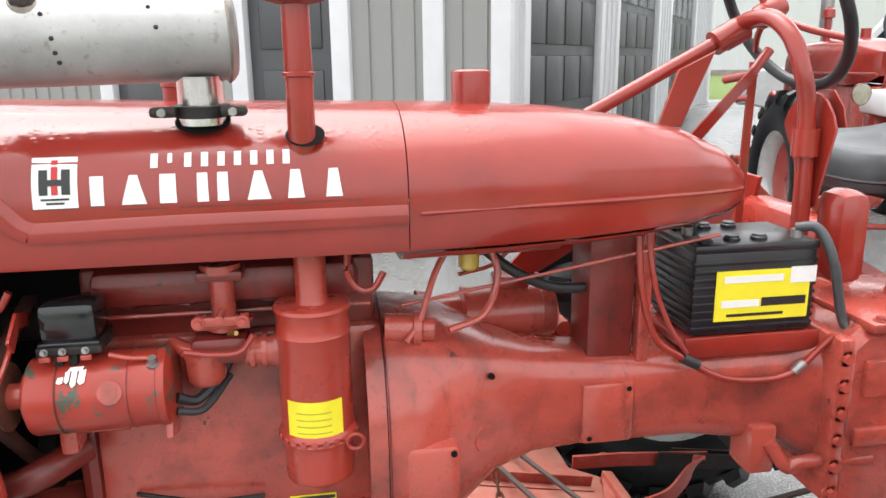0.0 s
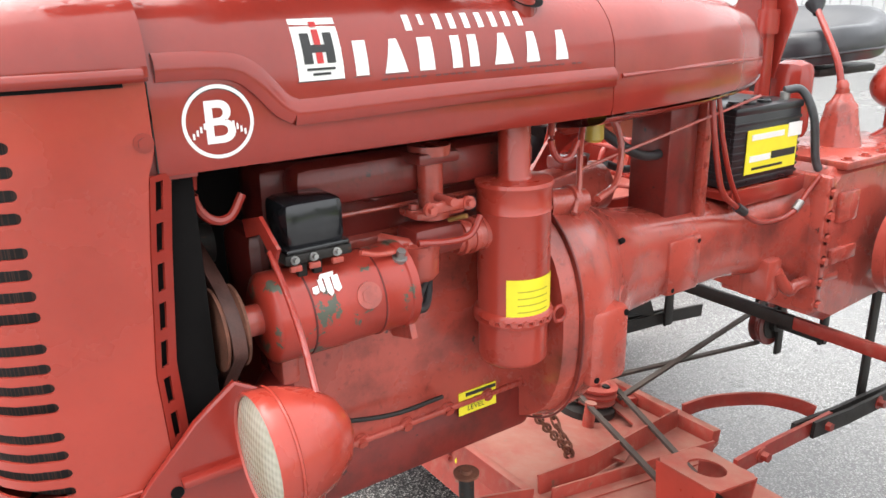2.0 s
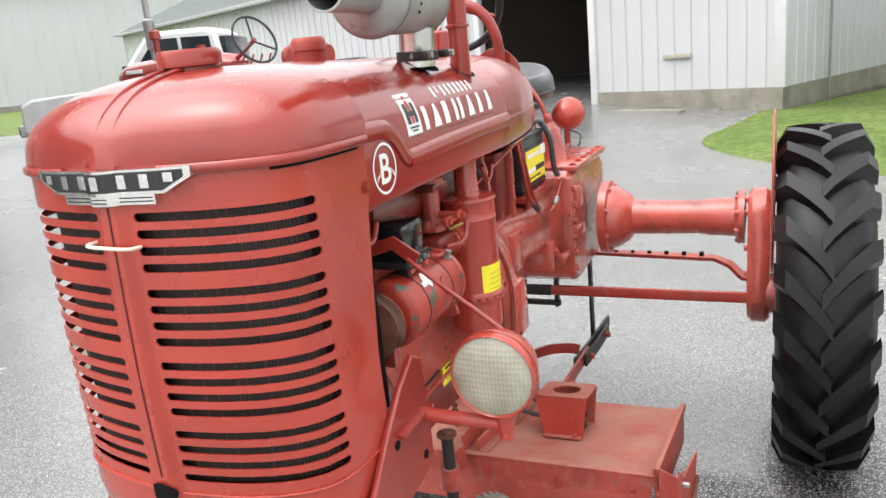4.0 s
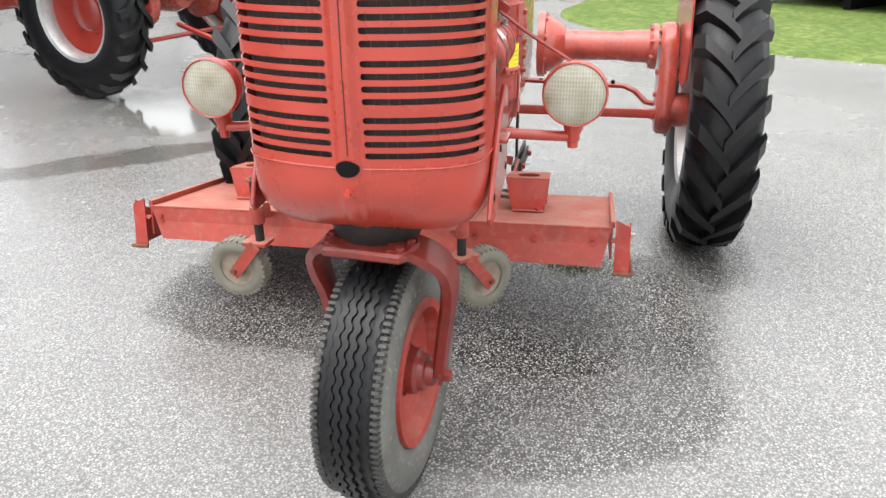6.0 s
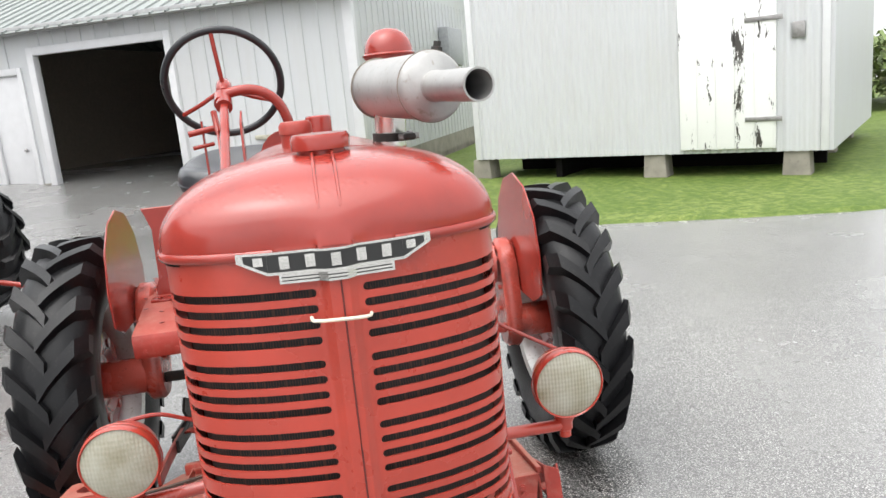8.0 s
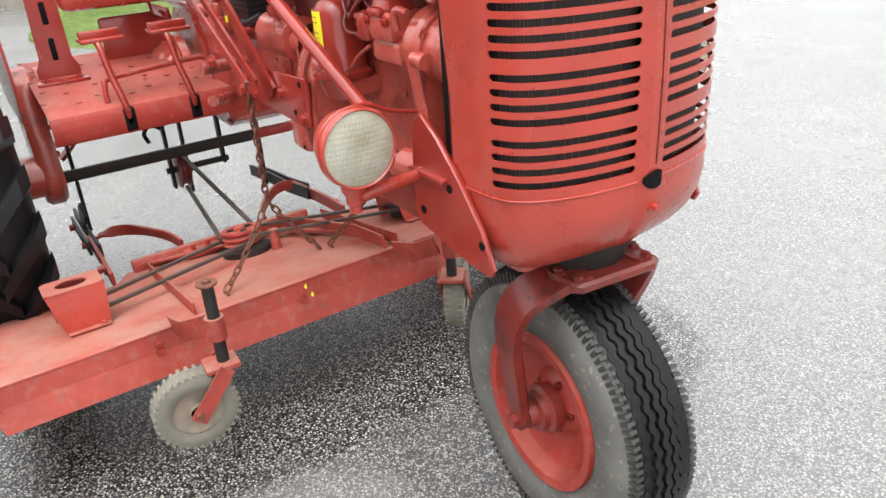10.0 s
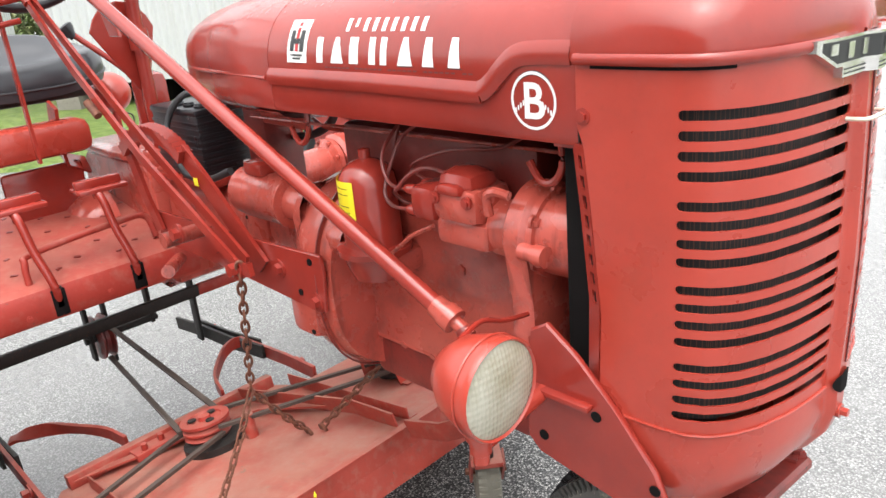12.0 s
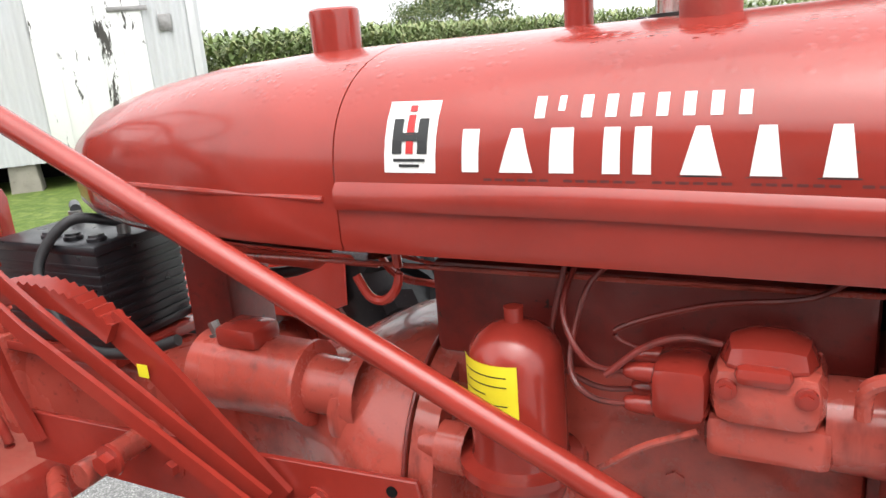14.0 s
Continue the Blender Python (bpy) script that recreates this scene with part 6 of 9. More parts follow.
def fuel_side():
    part("manifold", box(-0.92, -0.47, 0.085, 0.150, 1.225, 1.295, 0.025), RED_GREASE_SHADE, tractor, "cast exhaust manifold")
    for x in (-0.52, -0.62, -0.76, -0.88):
        part("manifold_port", rod((x, 0.05, 1.225), (x, 0.105, 1.245), 0.028, None, 16), RED_GREASE_SHADE, tractor)
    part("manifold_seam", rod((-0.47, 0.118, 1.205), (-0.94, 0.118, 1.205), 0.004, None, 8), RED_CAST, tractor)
    cb = part("carburettor", box(-0.73, -0.635, 0.135, 0.200, 1.135, 1.185, 0.014), RED_GREASE_SHADE, tractor, "red painted carburettor")
    part("riser", lathe([(0, 0.030), (0.012, 0.030), (0.012, 0.020), (0.10, 0.021), (0.10, 0.034), (0.115, 0.034), (0.115, 0)], (-0.690, 0.160, 1.19), (0, 0, 1), 18), RED_CAST, cb)
    part("riser_flange", box(-0.735, -0.645, 0.135, 0.19, 1.195, 1.207, 0.004), RED_CAST, cb)
    part("riser_flange", box(-0.728, -0.652, 0.125, 0.19, 1.278, 1.296, 0.006), RED_GREASE_SHADE, cb)
    part("float_bowl", lathe([(0, 0.0), (0, 0.026), (0.01, 0.033), (0.05, 0.034), (0.05, 0)], (-0.655, 0.175, 1.10), (0, 0, 1), 20), RED_CAST, cb)
    part("throttle_shaft", rod((-0.69, 0.12, 1.225), (-0.69, 0.225, 1.225), 0.007), RED_CAST, cb)
    part("throttle_arm", box(-0.725, -0.655, 0.206, 0.213, 1.208, 1.226, 0.005), RED_CAST, cb)
    for x in (-0.725, -0.655):
        part("flange_bolt", bolt((x, 0.165, 1.207), (0, 0, 1), 0.008, 0.01), RED_CAST, cb)
        part("link_ball", bolt((x, 0.213, 1.217), (0, 1, 0), 0.007, 0.010), RED_CAST, cb)
    part("choke_link", tube([(-0.63, 0.215, 1.17), (-0.68, 0.222, 1.165), (-0.72, 0.222, 1.168), (-0.742, 0.22, 1.195)], 0.0055, 8), RED, cb)
    part("fuel_elbow", tube([(-0.60, 0.15, 1.165), (-0.62, 0.17, 1.16), (-0.64, 0.18, 1.155)], 0.013, 10), RED_CAST, cb)
    part("float_cover", lathe([(0, 0.036), (0.008, 0.037), (0.010, 0.030), (0.014, 0.012), (0.030, 0.011), (0.032, 0.0)], (-0.655, 0.175, 1.15), (0, 0, 1), 20), RED_CAST, cb)
    for a in range(5):
        t = radians(20 + 72 * a)
        part("cover_screw", bolt((-0.655 + 0.031 * math.cos(t), 0.175 + 0.031 * math.sin(t), 1.158), (0, 0, 1), 0.005, 0.006), RED_CAST, cb)
    part("idle_screw", rod((-0.70, 0.195, 1.19), (-0.715, 0.222, 1.20), 0.004, None, 8), BRASS, cb)
    part("drain_plug", bolt((-0.655, 0.175, 1.10), (0, 0, -1), 0.009, 0.014), RED_CAST, cb)
    h = part("air_hose", rod((-0.725, 0.17, 1.15), (-0.80, 0.18, 1.15), 0.026, None, 20), RED_CAST, tractor)
    for x in (-0.735, -0.755, -0.775):
        part("hose_clamp", lathe([(-0.004, 0.030), (0.004, 0.030), (0.004, 0.024), (-0.004, 0.024)], (x, 0.173, 1.15), (1, 0, 0), 20, None, True), RED_CAST, h)
    a_can = part("air_cleaner", lathe([(0, 0.0), (0.0, 0.05), (0.006, 0.058), (0.012, 0.060), (0.075, 0.060), (0.078, 0.067), (0.084, 0.069), (0.088, 0.064), (0.092, 0.069), (0.098, 0.067), (0.102, 0.062), (0.270, 0.062), (0.273, 0.064), (0.276, 0.062), (0.308, 0.062), (0.316, 0.066), (0.322, 0.064), (0.324, 0.03), (0.330, 0.0265), (0.44, 0.0265), (0.44, 0.0)], (-0.838, 0.185, 0.912), (0, 0, 1), 40), RED_BRIGHT, tractor, "red oil-bath air cleaner canister")
    # yellow sticker bent round the canister
    bm = bmesh.new()
    rows = []
    for k in range(9):
        t = radians(132 - 92 * k / 8)
        rows.append([bm.verts.new((-0.838 + 0.0632 * math.cos(t), 0.185 + 0.0632 * math.sin(t), z)) for z in (1.005, 1.078)])
    for p, q in zip(rows, rows[1:]):
        bm.faces.new((p[0], q[0], q[1], p[1]))
    part("sticker", bm, YELLOW_DECAL, a_can, "bright yellow sticker")
    for z in (1.02, 1.032, 1.044, 1.056):
        bm = bmesh.new()
        rows = []
        for k in range(7):
            t = radians(112 - 55 * k / 6)
            rows.append([bm.verts.new((-0.838 + 0.0637 * math.cos(t), 0.185 + 0.0637 * math.sin(t), zz)) for zz in (z, z + 0.0022)])
        for p, q in zip(rows, rows[1:]):
            bm.faces.new((p[0], q[0], q[1], p[1]))
        part("print_line", bm, plain("olive_print", (0.45, 0.38, 0.03), 0.5), a_can)
    for a in range(10):
        t = radians(20 + 16 * a)
        part("band_bolt", bolt((-0.838 + 0.0665 * math.cos(t), 0.185 + 0.0665 * math.sin(t), 1.002), (math.cos(t), math.sin(t), 0), 0.004, 0.004), RED_CAST, a_can)
    part("drain_ring", torus_ring((-0.90, 0.235, 0.995), 0.014, 0.0035), RED, a_can)
    # sticker with writing on the crankcase
    s = part("oil_sticker", box(-0.862, -0.775, 0.1055, 0.1072, 0.775, 0.822, 0), YELLOW_DECAL, tractor, "yellow oil level sticker")
    part("sticker_bar", box(-0.860, -0.790, 0.1074, 0.1082, 0.812, 0.819, 0), BLACK_DECAL, s)
    for body, z in (("OIL", 0.797), ("LEVEL", 0.782)):
        words(body, (-0.806 if body == "OIL" else -0.793, 0.1084, z), 0.0155, s)
    part("dipstick", tube([(-0.50, 0.11, 0.86), (-0.62, 0.125, 0.842), (-0.73, 0.12, 0.838)], 0.004, 6), DARK, tractor)


def words(body, at, size, parent):
    """Raised black letters that face the tractor's left."""
    c = bpy.data.curves.new("writing", "FONT")
    c.body, c.size = body, size
    o = new("writing_source", c)
    bpy.context.view_layer.update()
    me = bpy.data.meshes.new_from_object(o.evaluated_get(bpy.context.evaluated_depsgraph_get()))
    bpy.data.objects.remove(o)
    for v in me.vertices:
        x, z = v.co.x, v.co.y
        v.co = (at[0] - x, at[1], at[2] + z)
    me.materials.append(BLACK_DECAL)
    w = new("writing", me)
    w.parent = parent
    return w


def torus_ring(c, R, r, axis=(0, 1, 0)):
    return lathe([(r * math.sin(2 * math.pi * k / 8), R + r * math.cos(2 * math.pi * k / 8)) for k in range(8)], c, axis, 24, None, True)


def spark_side():
    f = part("oil_filter", lathe([(-0.05, 0.0), (-0.05, 0.05), (-0.02, 0.062), (0, 0.066), (0.006, 0.078), (0.018, 0.078), (0.024, 0.062), (0.03, 0.060), (0.145, 0.060), (0.165, 0.056), (0.182, 0.044), (0.192, 0.028), (0.197, 0.012), (0.215, 0.012), (0.218, 0.0)], (-0.838, -0.185, 1.045), (0, 0, 1), 36), RED, tractor, "red domed oil filter canister")
    bm = bmesh.new()
    rows = []
    for k in range(9):
        t = radians(-152 + 84 * k / 8)
        rows.append([bm.verts.new((-0.838 + 0.0612 * math.cos(t), -0.185 + 0.0612 * math.sin(t), z)) for z in (1.124, 1.208)])
    for p, q in zip(rows, rows[1:]):
        bm.faces.new((p[0], q[0], q[1], p[1]))
    part("sticker", bm, YELLOW_DECAL, f, "bright yellow sticker with fine print")
    for j in range(6):
        bm = bmesh.new()
        rows = []
        for k in range(7):
            t = radians(-146 + (66 if j % 3 else 40) * k / 6)
            rows.append([bm.verts.new((-0.838 + 0.0617 * math.cos(t), -0.185 + 0.0617 * math.sin(t), zz)) for zz in (1.133 + 0.012 * j, 1.1345 + 0.012 * j)])
        for p, q in zip(rows, rows[1:]):
            bm.faces.new((p[0], q[0], q[1], p[1]))
        part("print_line", bm, BLACK_DECAL, f)
    part("filter_base", box(-0.90, -0.77, -0.20, -0.10, 1.0, 1.05, 0.015), RED_CAST, f)
    part("filter_elbow", lathe([(0, 0.035), (0.04, 0.035), (0.045, 0.022), (0.07, 0.02), (0.07, 0)], (-0.905, -0.19, 1.055), (-1, 0, 0), 18), RED_CAST, f)
    # magneto with a domed cover and a lead tower
    m = part("magneto", box(-0.610, -0.500, -0.235, -0.135, 1.165, 1.235, 0.022), RED_CAST, tractor, "red painted magneto")
    part("magneto_cover", box(-0.602, -0.508, -0.232, -0.15, 1.205, 1.262, 0.03), RED, m)
    part("cover_boss", box(-0.585, -0.53, -0.243, -0.22, 1.218, 1.240, 0.010), RED, m)
    for x in (-0.592, -0.518):
        part("cover_screw", bolt((x, -0.237, 1.212), (0, -1, 0), 0.007, 0.006), RED, m)
    part("magneto_foot", box(-0.615, -0.49, -0.22, -0.11, 1.12, 1.17, 0.012), RED_CAST, m)
    part("cap_body", box(-0.672, -0.610, -0.228, -0.15, 1.155, 1.222, 0.016), RED, m)
    leads = [(-0.680, -0.205, 1.205), (-0.680, -0.205, 1.165), (-0.680, -0.16, 1.205), (-0.680, -0.165, 1.165)]
    ends = [[(-0.74, -0.21, 1.21), (-0.775, -0.19, 1.26), (-0.77, -0.14, 1.315)], [(-0.735, -0.215, 1.17), (-0.765, -0.20, 1.20), (-0.755, -0.16, 1.28), (-0.72, -0.13, 1.315)], [(-0.72, -0.17, 1.235), (-0.62, -0.17, 1.275), (-0.52, -0.15, 1.285), (-0.47, -0.12, 1.31)], [(-0.745, -0.175, 1.165), (-0.80, -0.16, 1.20), (-0.79, -0.13, 1.30)]]
    for a, e in zip(leads, ends):
        part("lead_tower", lathe([(0, 0.012), (0.02, 0.011), (0.03, 0.009), (0.034, 0.006)], Vector(a) + Vector((0.012, 0, 0)), (-1, 0, 0), 14), RED, m)
        part("spark_lead", tube([a] + e, 0.0036, 8), RED_GREASE_SHADE, m, "painted spark lead")
    part("coil_lead", tube([(-0.60, -0.20, 1.245), (-0.64, -0.205, 1.25), (-0.68, -0.21, 1.235), (-0.72, -0.215, 1.20)], 0.004, 8), RED_GREASE_SHADE, m)
    part("oil_line", tube([(-0.62, -0.22, 1.15), (-0.68, -0.22, 1.12), (-0.74, -0.22, 1.075), (-0.80, -0.21, 1.045), (-0.86, -0.20, 1.03)], 0.0042, 8), RED_CAST, tractor)
    # timing case and governor
    g = part("timing_flange", side_ring(), RED_CAST, tractor, "red cast timing case")
    part("governor", lathe([(0, 0.075), (0.012, 0.075), (0.014, 0.068), (0.095, 0.066), (0.108, 0.058), (0.113, 0.0)], (-0.395, -0.165, 1.165), (1, 0, 0), 28), RED_CAST, g, "round red governor housing")
    part("governor_stub", lathe([(0, 0.014), (0.03, 0.014), (0.03, 0.017), (0.05, 0.017), (0.05, 0.0)], (-0.400, -0.242, 1.155), (1, -0.05, 0), 16), RED_CAST, g)
    part("adapter", lathe([(0, 0.05), (0.07, 0.052), (0.075, 0.06), (0.09, 0.06)], (-0.50, -0.165, 1.155), (1, 0, 0), 24), RED_CAST, g)
    for a in range(6):
        t = radians(30 + 60 * a)
        part("governor_bolt", bolt((-0.386, -0.165 + 0.068 * math.cos(t), 1.165 + 0.068 * math.sin(t)), (1, 0, 0), 0.008, 0.01), RED_CAST, g)
    part("governor_arm", tube([(-0.47, -0.235, 1.20), (-0.468, -0.24, 1.232), (-0.45, -0.24, 1.243), (-0.425, -0.235, 1.238)], 0.008, 8), RED_CAST, g)
    # starter motor
    s = part("starter", lathe([(-0.125, 0.0), (-0.125, 0.05), (-0.118, 0.062), (-0.09, 0.063), (-0.088, 0.065), (0.075, 0.063), (0.08, 0.066), (0.088, 0.066), (0.092, 0.046), (0.16, 0.043), (0.165, 0.06), (0.19, 0.065)], (-1.275, -0.135, 1.085), (1, 0.02, -0.02), 32), RED_CAST, tractor, "red painted starter motor")
    part("starter_switch", box(-1.34, -1.26, -0.175, -0.11, 1.14, 1.175, 0.01), RED, s)
    part("starter_post", bolt((-1.36, -0.145, 1.15), (-0.4, 0, 1), 0.009, 0.02), STEEL, s)
    part("starter_snout", box(-1.15, -1.0, -0.19, -0.08, 1.0, 1.10, 0.035), RED_CAST, s)
    part("side_rod", rod((-0.40, -0.135, 1.288), (-1.35, -0.12, 1.275), 0.0038, None, 8), RED_CAST, tractor)
    part("block_plug", bolt((-0.66, -0.115, 1.02), (0, -1, 0), 0.013, 0.008), RED_CAST, tractor)
    part("block_plug", bolt((-0.50, -0.115, 0.97), (0, -1, 0), 0.011, 0.01), RED_CAST, tractor)


def side_ring():
    """The tall narrow flange of the timing case."""
    out = []
    for k in range(17):
        a = radians(180 - 180 * k / 16)
        out.append((-0.165 + 0.083 * math.cos(a), 1.16 + 0.088 * math.sin(a)))
    out += [(-0.085, 0.98), (-0.10, 0.93), (-0.20, 0.92), (-0.225, 0.96), (-0.232, 1.0), (-0.215, 1.05)]
    return yz_plate(out, 0.045, -0.418, None, 0.008)


def hooks():
    """Bent hooks and pipes that hang under the bonnet."""
    for s, x in ((1, -0.345), (1, -0.93), (-1, -0.36), (-1, -0.98)):
        y = s * 0.205
        part("bonnet_hook", tube([(x + 0.028, y, 1.335), (x + 0.03, y, 1.285), (x + 0.012, y, 1.258), (x - 0.012, y, 1.258), (x - 0.03, y, 1.285)], 0.006, 8), RED, tractor, "bent red rod hook")
    # fuel bowl and lines
    f = part("fuel_bowl", lathe([(0, 0.0), (0, 0.014), (0.006, 0.02), (0.045, 0.02), (0.05, 0.023), (0.062, 0.023), (0.062, 0)], (-1.13, 0.075, 1.245), (0, 0, 1), 20), plain("amber_glass", (0.55, 0.42, 0.08), 0.15, 0, 0.1, 20.0, 0.0, 0.5), tractor, "amber glass fuel bowl")
    part("bowl_head", box(-1.155, -1.105, 0.05, 0.10, 1.305, 1.33, 0.006), RUST, f)
    part("fuel_line", tube([(-1.10, 0.08, 1.31), (-1.06, 0.11, 1.25), (-1.03, 0.14, 1.18), (-1.0, 0.16, 1.14)], 0.006, 8), RED_CAST, tractor)
    part("fuel_line", tube([(-1.16, 0.08, 1.31), (-1.18, 0.10, 1.24), (-1.15, 0.12, 1.17), (-1.08, 0.14, 1.15)], 0.007, 8), RED_CAST, tractor)
    part("breather", lathe([(0, 0.027), (0.05, 0.027), (0.052, 0.032), (0.066, 0.032), (0.07, 0.022), (0.09, 0.022), (0.09, 0)], (-0.965, 0.12, 1.155), (-1, 0.1, -0.05), 20), RED_CAST, tractor, "red breather pipe")
    part("loop_cable", tube([(-1.17, 0.03, 1.27), (-1.23, 0.05, 1.225), (-1.31, 0.045, 1.19), (-1.40, 0.03, 1.185), (-1.46, 0.02, 1.21), (-1.465, 0.0, 1.29)], 0.0105, 10), CABLE, tractor, "looping black battery cable")
    part("control_rod", rod((-1.0, 0.10, 1.19), (-1.62, 0.105, 1.295), 0.0035, None, 8), RED_CAST, tractor)
    part("wire", tube([(-1.24, -0.05, 1.32), (-1.22, 0.02, 1.29), (-1.16, 0.05, 1.27), (-1.09, 0.03, 1.29)], 0.004, 8), CABLE, tractor)
    part("wire", tube([(-1.28, -0.02, 1.31), (-1.20, 0.0, 1.235), (-1.12, 0.02, 1.22)], 0.0045, 8), RED_CAST, tractor)
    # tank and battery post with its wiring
    p = part("tank_post", box(-1.47, -1.375, -0.05, 0.06, 1.0, 1.31, 0.006), RED_GREASE_SHADE, tractor, "red tank support post")
    part("post_flange", box(-1.50, -1.475, 0.04, 0.075, 1.03, 1.32, 0.004), RED_CAST, p)
    for z in (1.09, 1.15, 1.21, 1.27):
        part("rivet", bolt((-1.488, 0.075, z), (0, 1, 0), 0.005, 0.004), RED_CAST, p)
    part("post_cap", box(-1.46, -1.40, 0.0, 0.06, 1.29, 1.335, 0.006), RED_CAST, p)
    part("conduit", tube([(-1.455, 0.10, 1.30), (-1.46, 0.115, 1.20), (-1.49, 0.12, 1.10), (-1.545, 0.12, 1.055), (-1.64, 0.115, 1.0), (-1.74, 0.11, 0.985), (-1.80, 0.115, 1.0), (-1.845, 0.12, 1.045), (-1.87, 0.13, 1.08)], 0.007, 10), RED, tractor, "red painted wiring conduit")
    part("conduit", tube([(-1.475, 0.10, 1.31), (-1.485, 0.115, 1.21), (-1.52, 0.118, 1.12), (-1.56, 0.118, 1.06)], 0.0058, 8), RED, tractor)
    part("tape", rod((-1.55, 0.12, 1.052), (-1.585, 0.118, 1.033), 0.011, None, 12), CABLE, tractor)
    part("tape", rod((-1.80, 0.115, 1.0), (-1.82, 0.117, 1.02), 0.010, None, 12), STEEL, tractor)
    part("hanger_tab", side_plate([(-1.35, 1.24), (-1.18, 1.235), (-1.155, 1.25), (-1.14, 1.325), (-1.36, 1.325), (-1.365, 1.27)], 0.006, -0.06, None, 0.002), RED_BRIGHT, tractor, "rounded orange-red plate under the tank")


def stacks():
    # the muffler lies over the bonnet, turned outwards to the front
    rear, run = Vector((-0.741, 0.156, 1.667)), Vector((1, 0.212, -0.020)).normalized()
    across = Vector((-run.y, run.x, 0)).normalized()
    rise_to = run.cross(across)

    def skin(s, a, r=0.0655):
        """A spot on the muffler: s along it, a round it from its left side upwards."""
        out = across * math.cos(a) + rise_to * math.sin(a)
        return rear + run * s + out * r, out

    m = part("muffler", lathe([(0, 0.0), (0, 0.058), (0.006, 0.066), (0.012, 0.0692), (0.016, 0.0655), (0.338, 0.0655), (0.342, 0.0692), (0.348, 0.0682), (0.358, 0.060), (0.363, 0.038), (0.367, 0.0305), (0.372, 0.029), (0.376, 0.0305), (0.38, 0.029), (0.565, 0.029), (0.565, 0.0255), (0.38, 0.0255)], rear, run, 44), SILVER, tractor, "silver horizontal muffler with rust spots")
    for s in (0.012, 0.342):
        part("muffler_seam", lathe([(-0.003, 0.0675), (-0.0018, 0.0702), (0.001, 0.0702), (0.0018, 0.0675)], rear + run * (s + 0.001), run, 44), RUST_STAIN, m, "brown rusted seam")
    part("muffler_neck", lathe([(0, 0.036), (0.07, 0.036), (0.075, 0.038)], (-0.685, 0.168, 1.535), (0, 0.05, 1), 22), CHROME, m)
    part("muffler_clamp", lathe([(-0.009, 0.043), (0.009, 0.043), (0.009, 0.035), (-0.009, 0.035)], (-0.685, 0.169, 1.556), (0, 0.05, 1), 22, None, True), DARK, m, "dark iron pipe clamp")
    for dx in (-0.052, 0.052):
        part("clamp_ear", box(-0.685 + dx - 0.020, -0.685 + dx + 0.020, 0.190, 0.218, 1.548, 1.564, 0.006), DARK, m)
        part("clamp_bolt", rod((-0.685 + dx, 0.18, 1.556), (-0.685 + dx, 0.226, 1.556), 0.007, None, 6), STEEL, m)
    part("pipe_hole", lathe([(0, 0.0), (0.0, 0.043)], (-0.685, 0.170, 1.540), (0, 0.45, 1), 24), VOID, tractor)
    at, out = skin(0.284, 0.93, 0.0637)
    part("rust_spot", lathe([(0.0022, 0.0), (0.0020, 0.012), (0.0012, 0.019), (-0.006, 0.026)], at + out * 0.0012, out, 18), RUST_STAIN, m)
    part("muffler_plug", lathe([(-0.002, 0.018), (0.006, 0.017), (0.012, 0.013), (0.024, 0.012), (0.026, 0.008), (0.036, 0.008), (0.036, 0)], at, out * 0.45 + Vector((0, 0, 1)), 8), DARK, m, "dark rusty plug")
    for s, a in ((0.262, 0.55), (0.252, 0.02), (0.250, -0.28), (0.247, -0.5), (0.115, 0.22), (0.122, 0.72), (0.06, 1.1)):
        part("muffler_spot", ball(skin(s, a, 0.0652)[0], 0.0036, None, 8), DARK, m)
    # air intake through the bonnet
    p = part("air_intake", lathe([(0, 0.022), (0.145, 0.022), (0.147, 0.026), (0.152, 0.026), (0.154, 0.022), (0.265, 0.022)], (-0.838, 0.198, 1.46), (0, 0, 1), 28), RED, tractor, "red air intake stack with a domed cap")
    part("stack_hole", lathe([(0, 0.0), (0.0, 0.031)], (-0.843, 0.199, 1.5165), (0.0, 0.62, 1), 28), VOID, tractor)
    part("cap_base", lathe([(0.185 + 0.068, 0.024), (0.19 + 0.068, 0.044), (0.205 + 0.068, 0.054), (0.214 + 0.068, 0.062), (0.219 + 0.068, 0.064), (0.222 + 0.068, 0.058)], (-0.838, 0.200, 1.46), (0, 0, 1), 32), plain("perforated_red_screen", (0.3, 0.06, 0.05), 0.6, 0.1, 0.6, 90.0, 0.8), p, "perforated screen")
    part("cap_dome", lathe([(0.284, 0.064), (0.288, 0.066), (0.292, 0.0605), (0.303, 0.0595), (0.320, 0.054), (0.336, 0.043), (0.347, 0.026), (0.351, 0.0)], (-0.838, 0.200, 1.46), (0, 0, 1), 36), RED, p)
    part("fuel_cap", lathe([(-0.01, 0.036), (0.055, 0.037), (0.060, 0.036), (0.063, 0.032), (0.063, 0.0)], (-1.147, 0.013, 1.548), (0, 0, 1), 32), RED, tractor, "red cylindrical fuel cap")
    part("start_cap", lathe([(-0.01, 0.033), (0.03, 0.033), (0.032, 0.036), (0.05, 0.036), (0.058, 0.03), (0.058, 0.0)], (-0.62, -0.045, 1.556), (0, 0, 1), 28), RED_OLD, tractor, "worn red filler cap")
    c = part("radiator_cap", lathe([(-0.004, 0.040), (0.006, 0.040), (0.008, 0.049), (0.026, 0.050), (0.033, 0.046), (0.034, 0.0)], (-0.215, 0, 1.568), (0, 0, 1), 32), RED, tractor, "round red radiator cap")


generator()
fuel_side()
settled(spark_side)
hooks()
stacks()


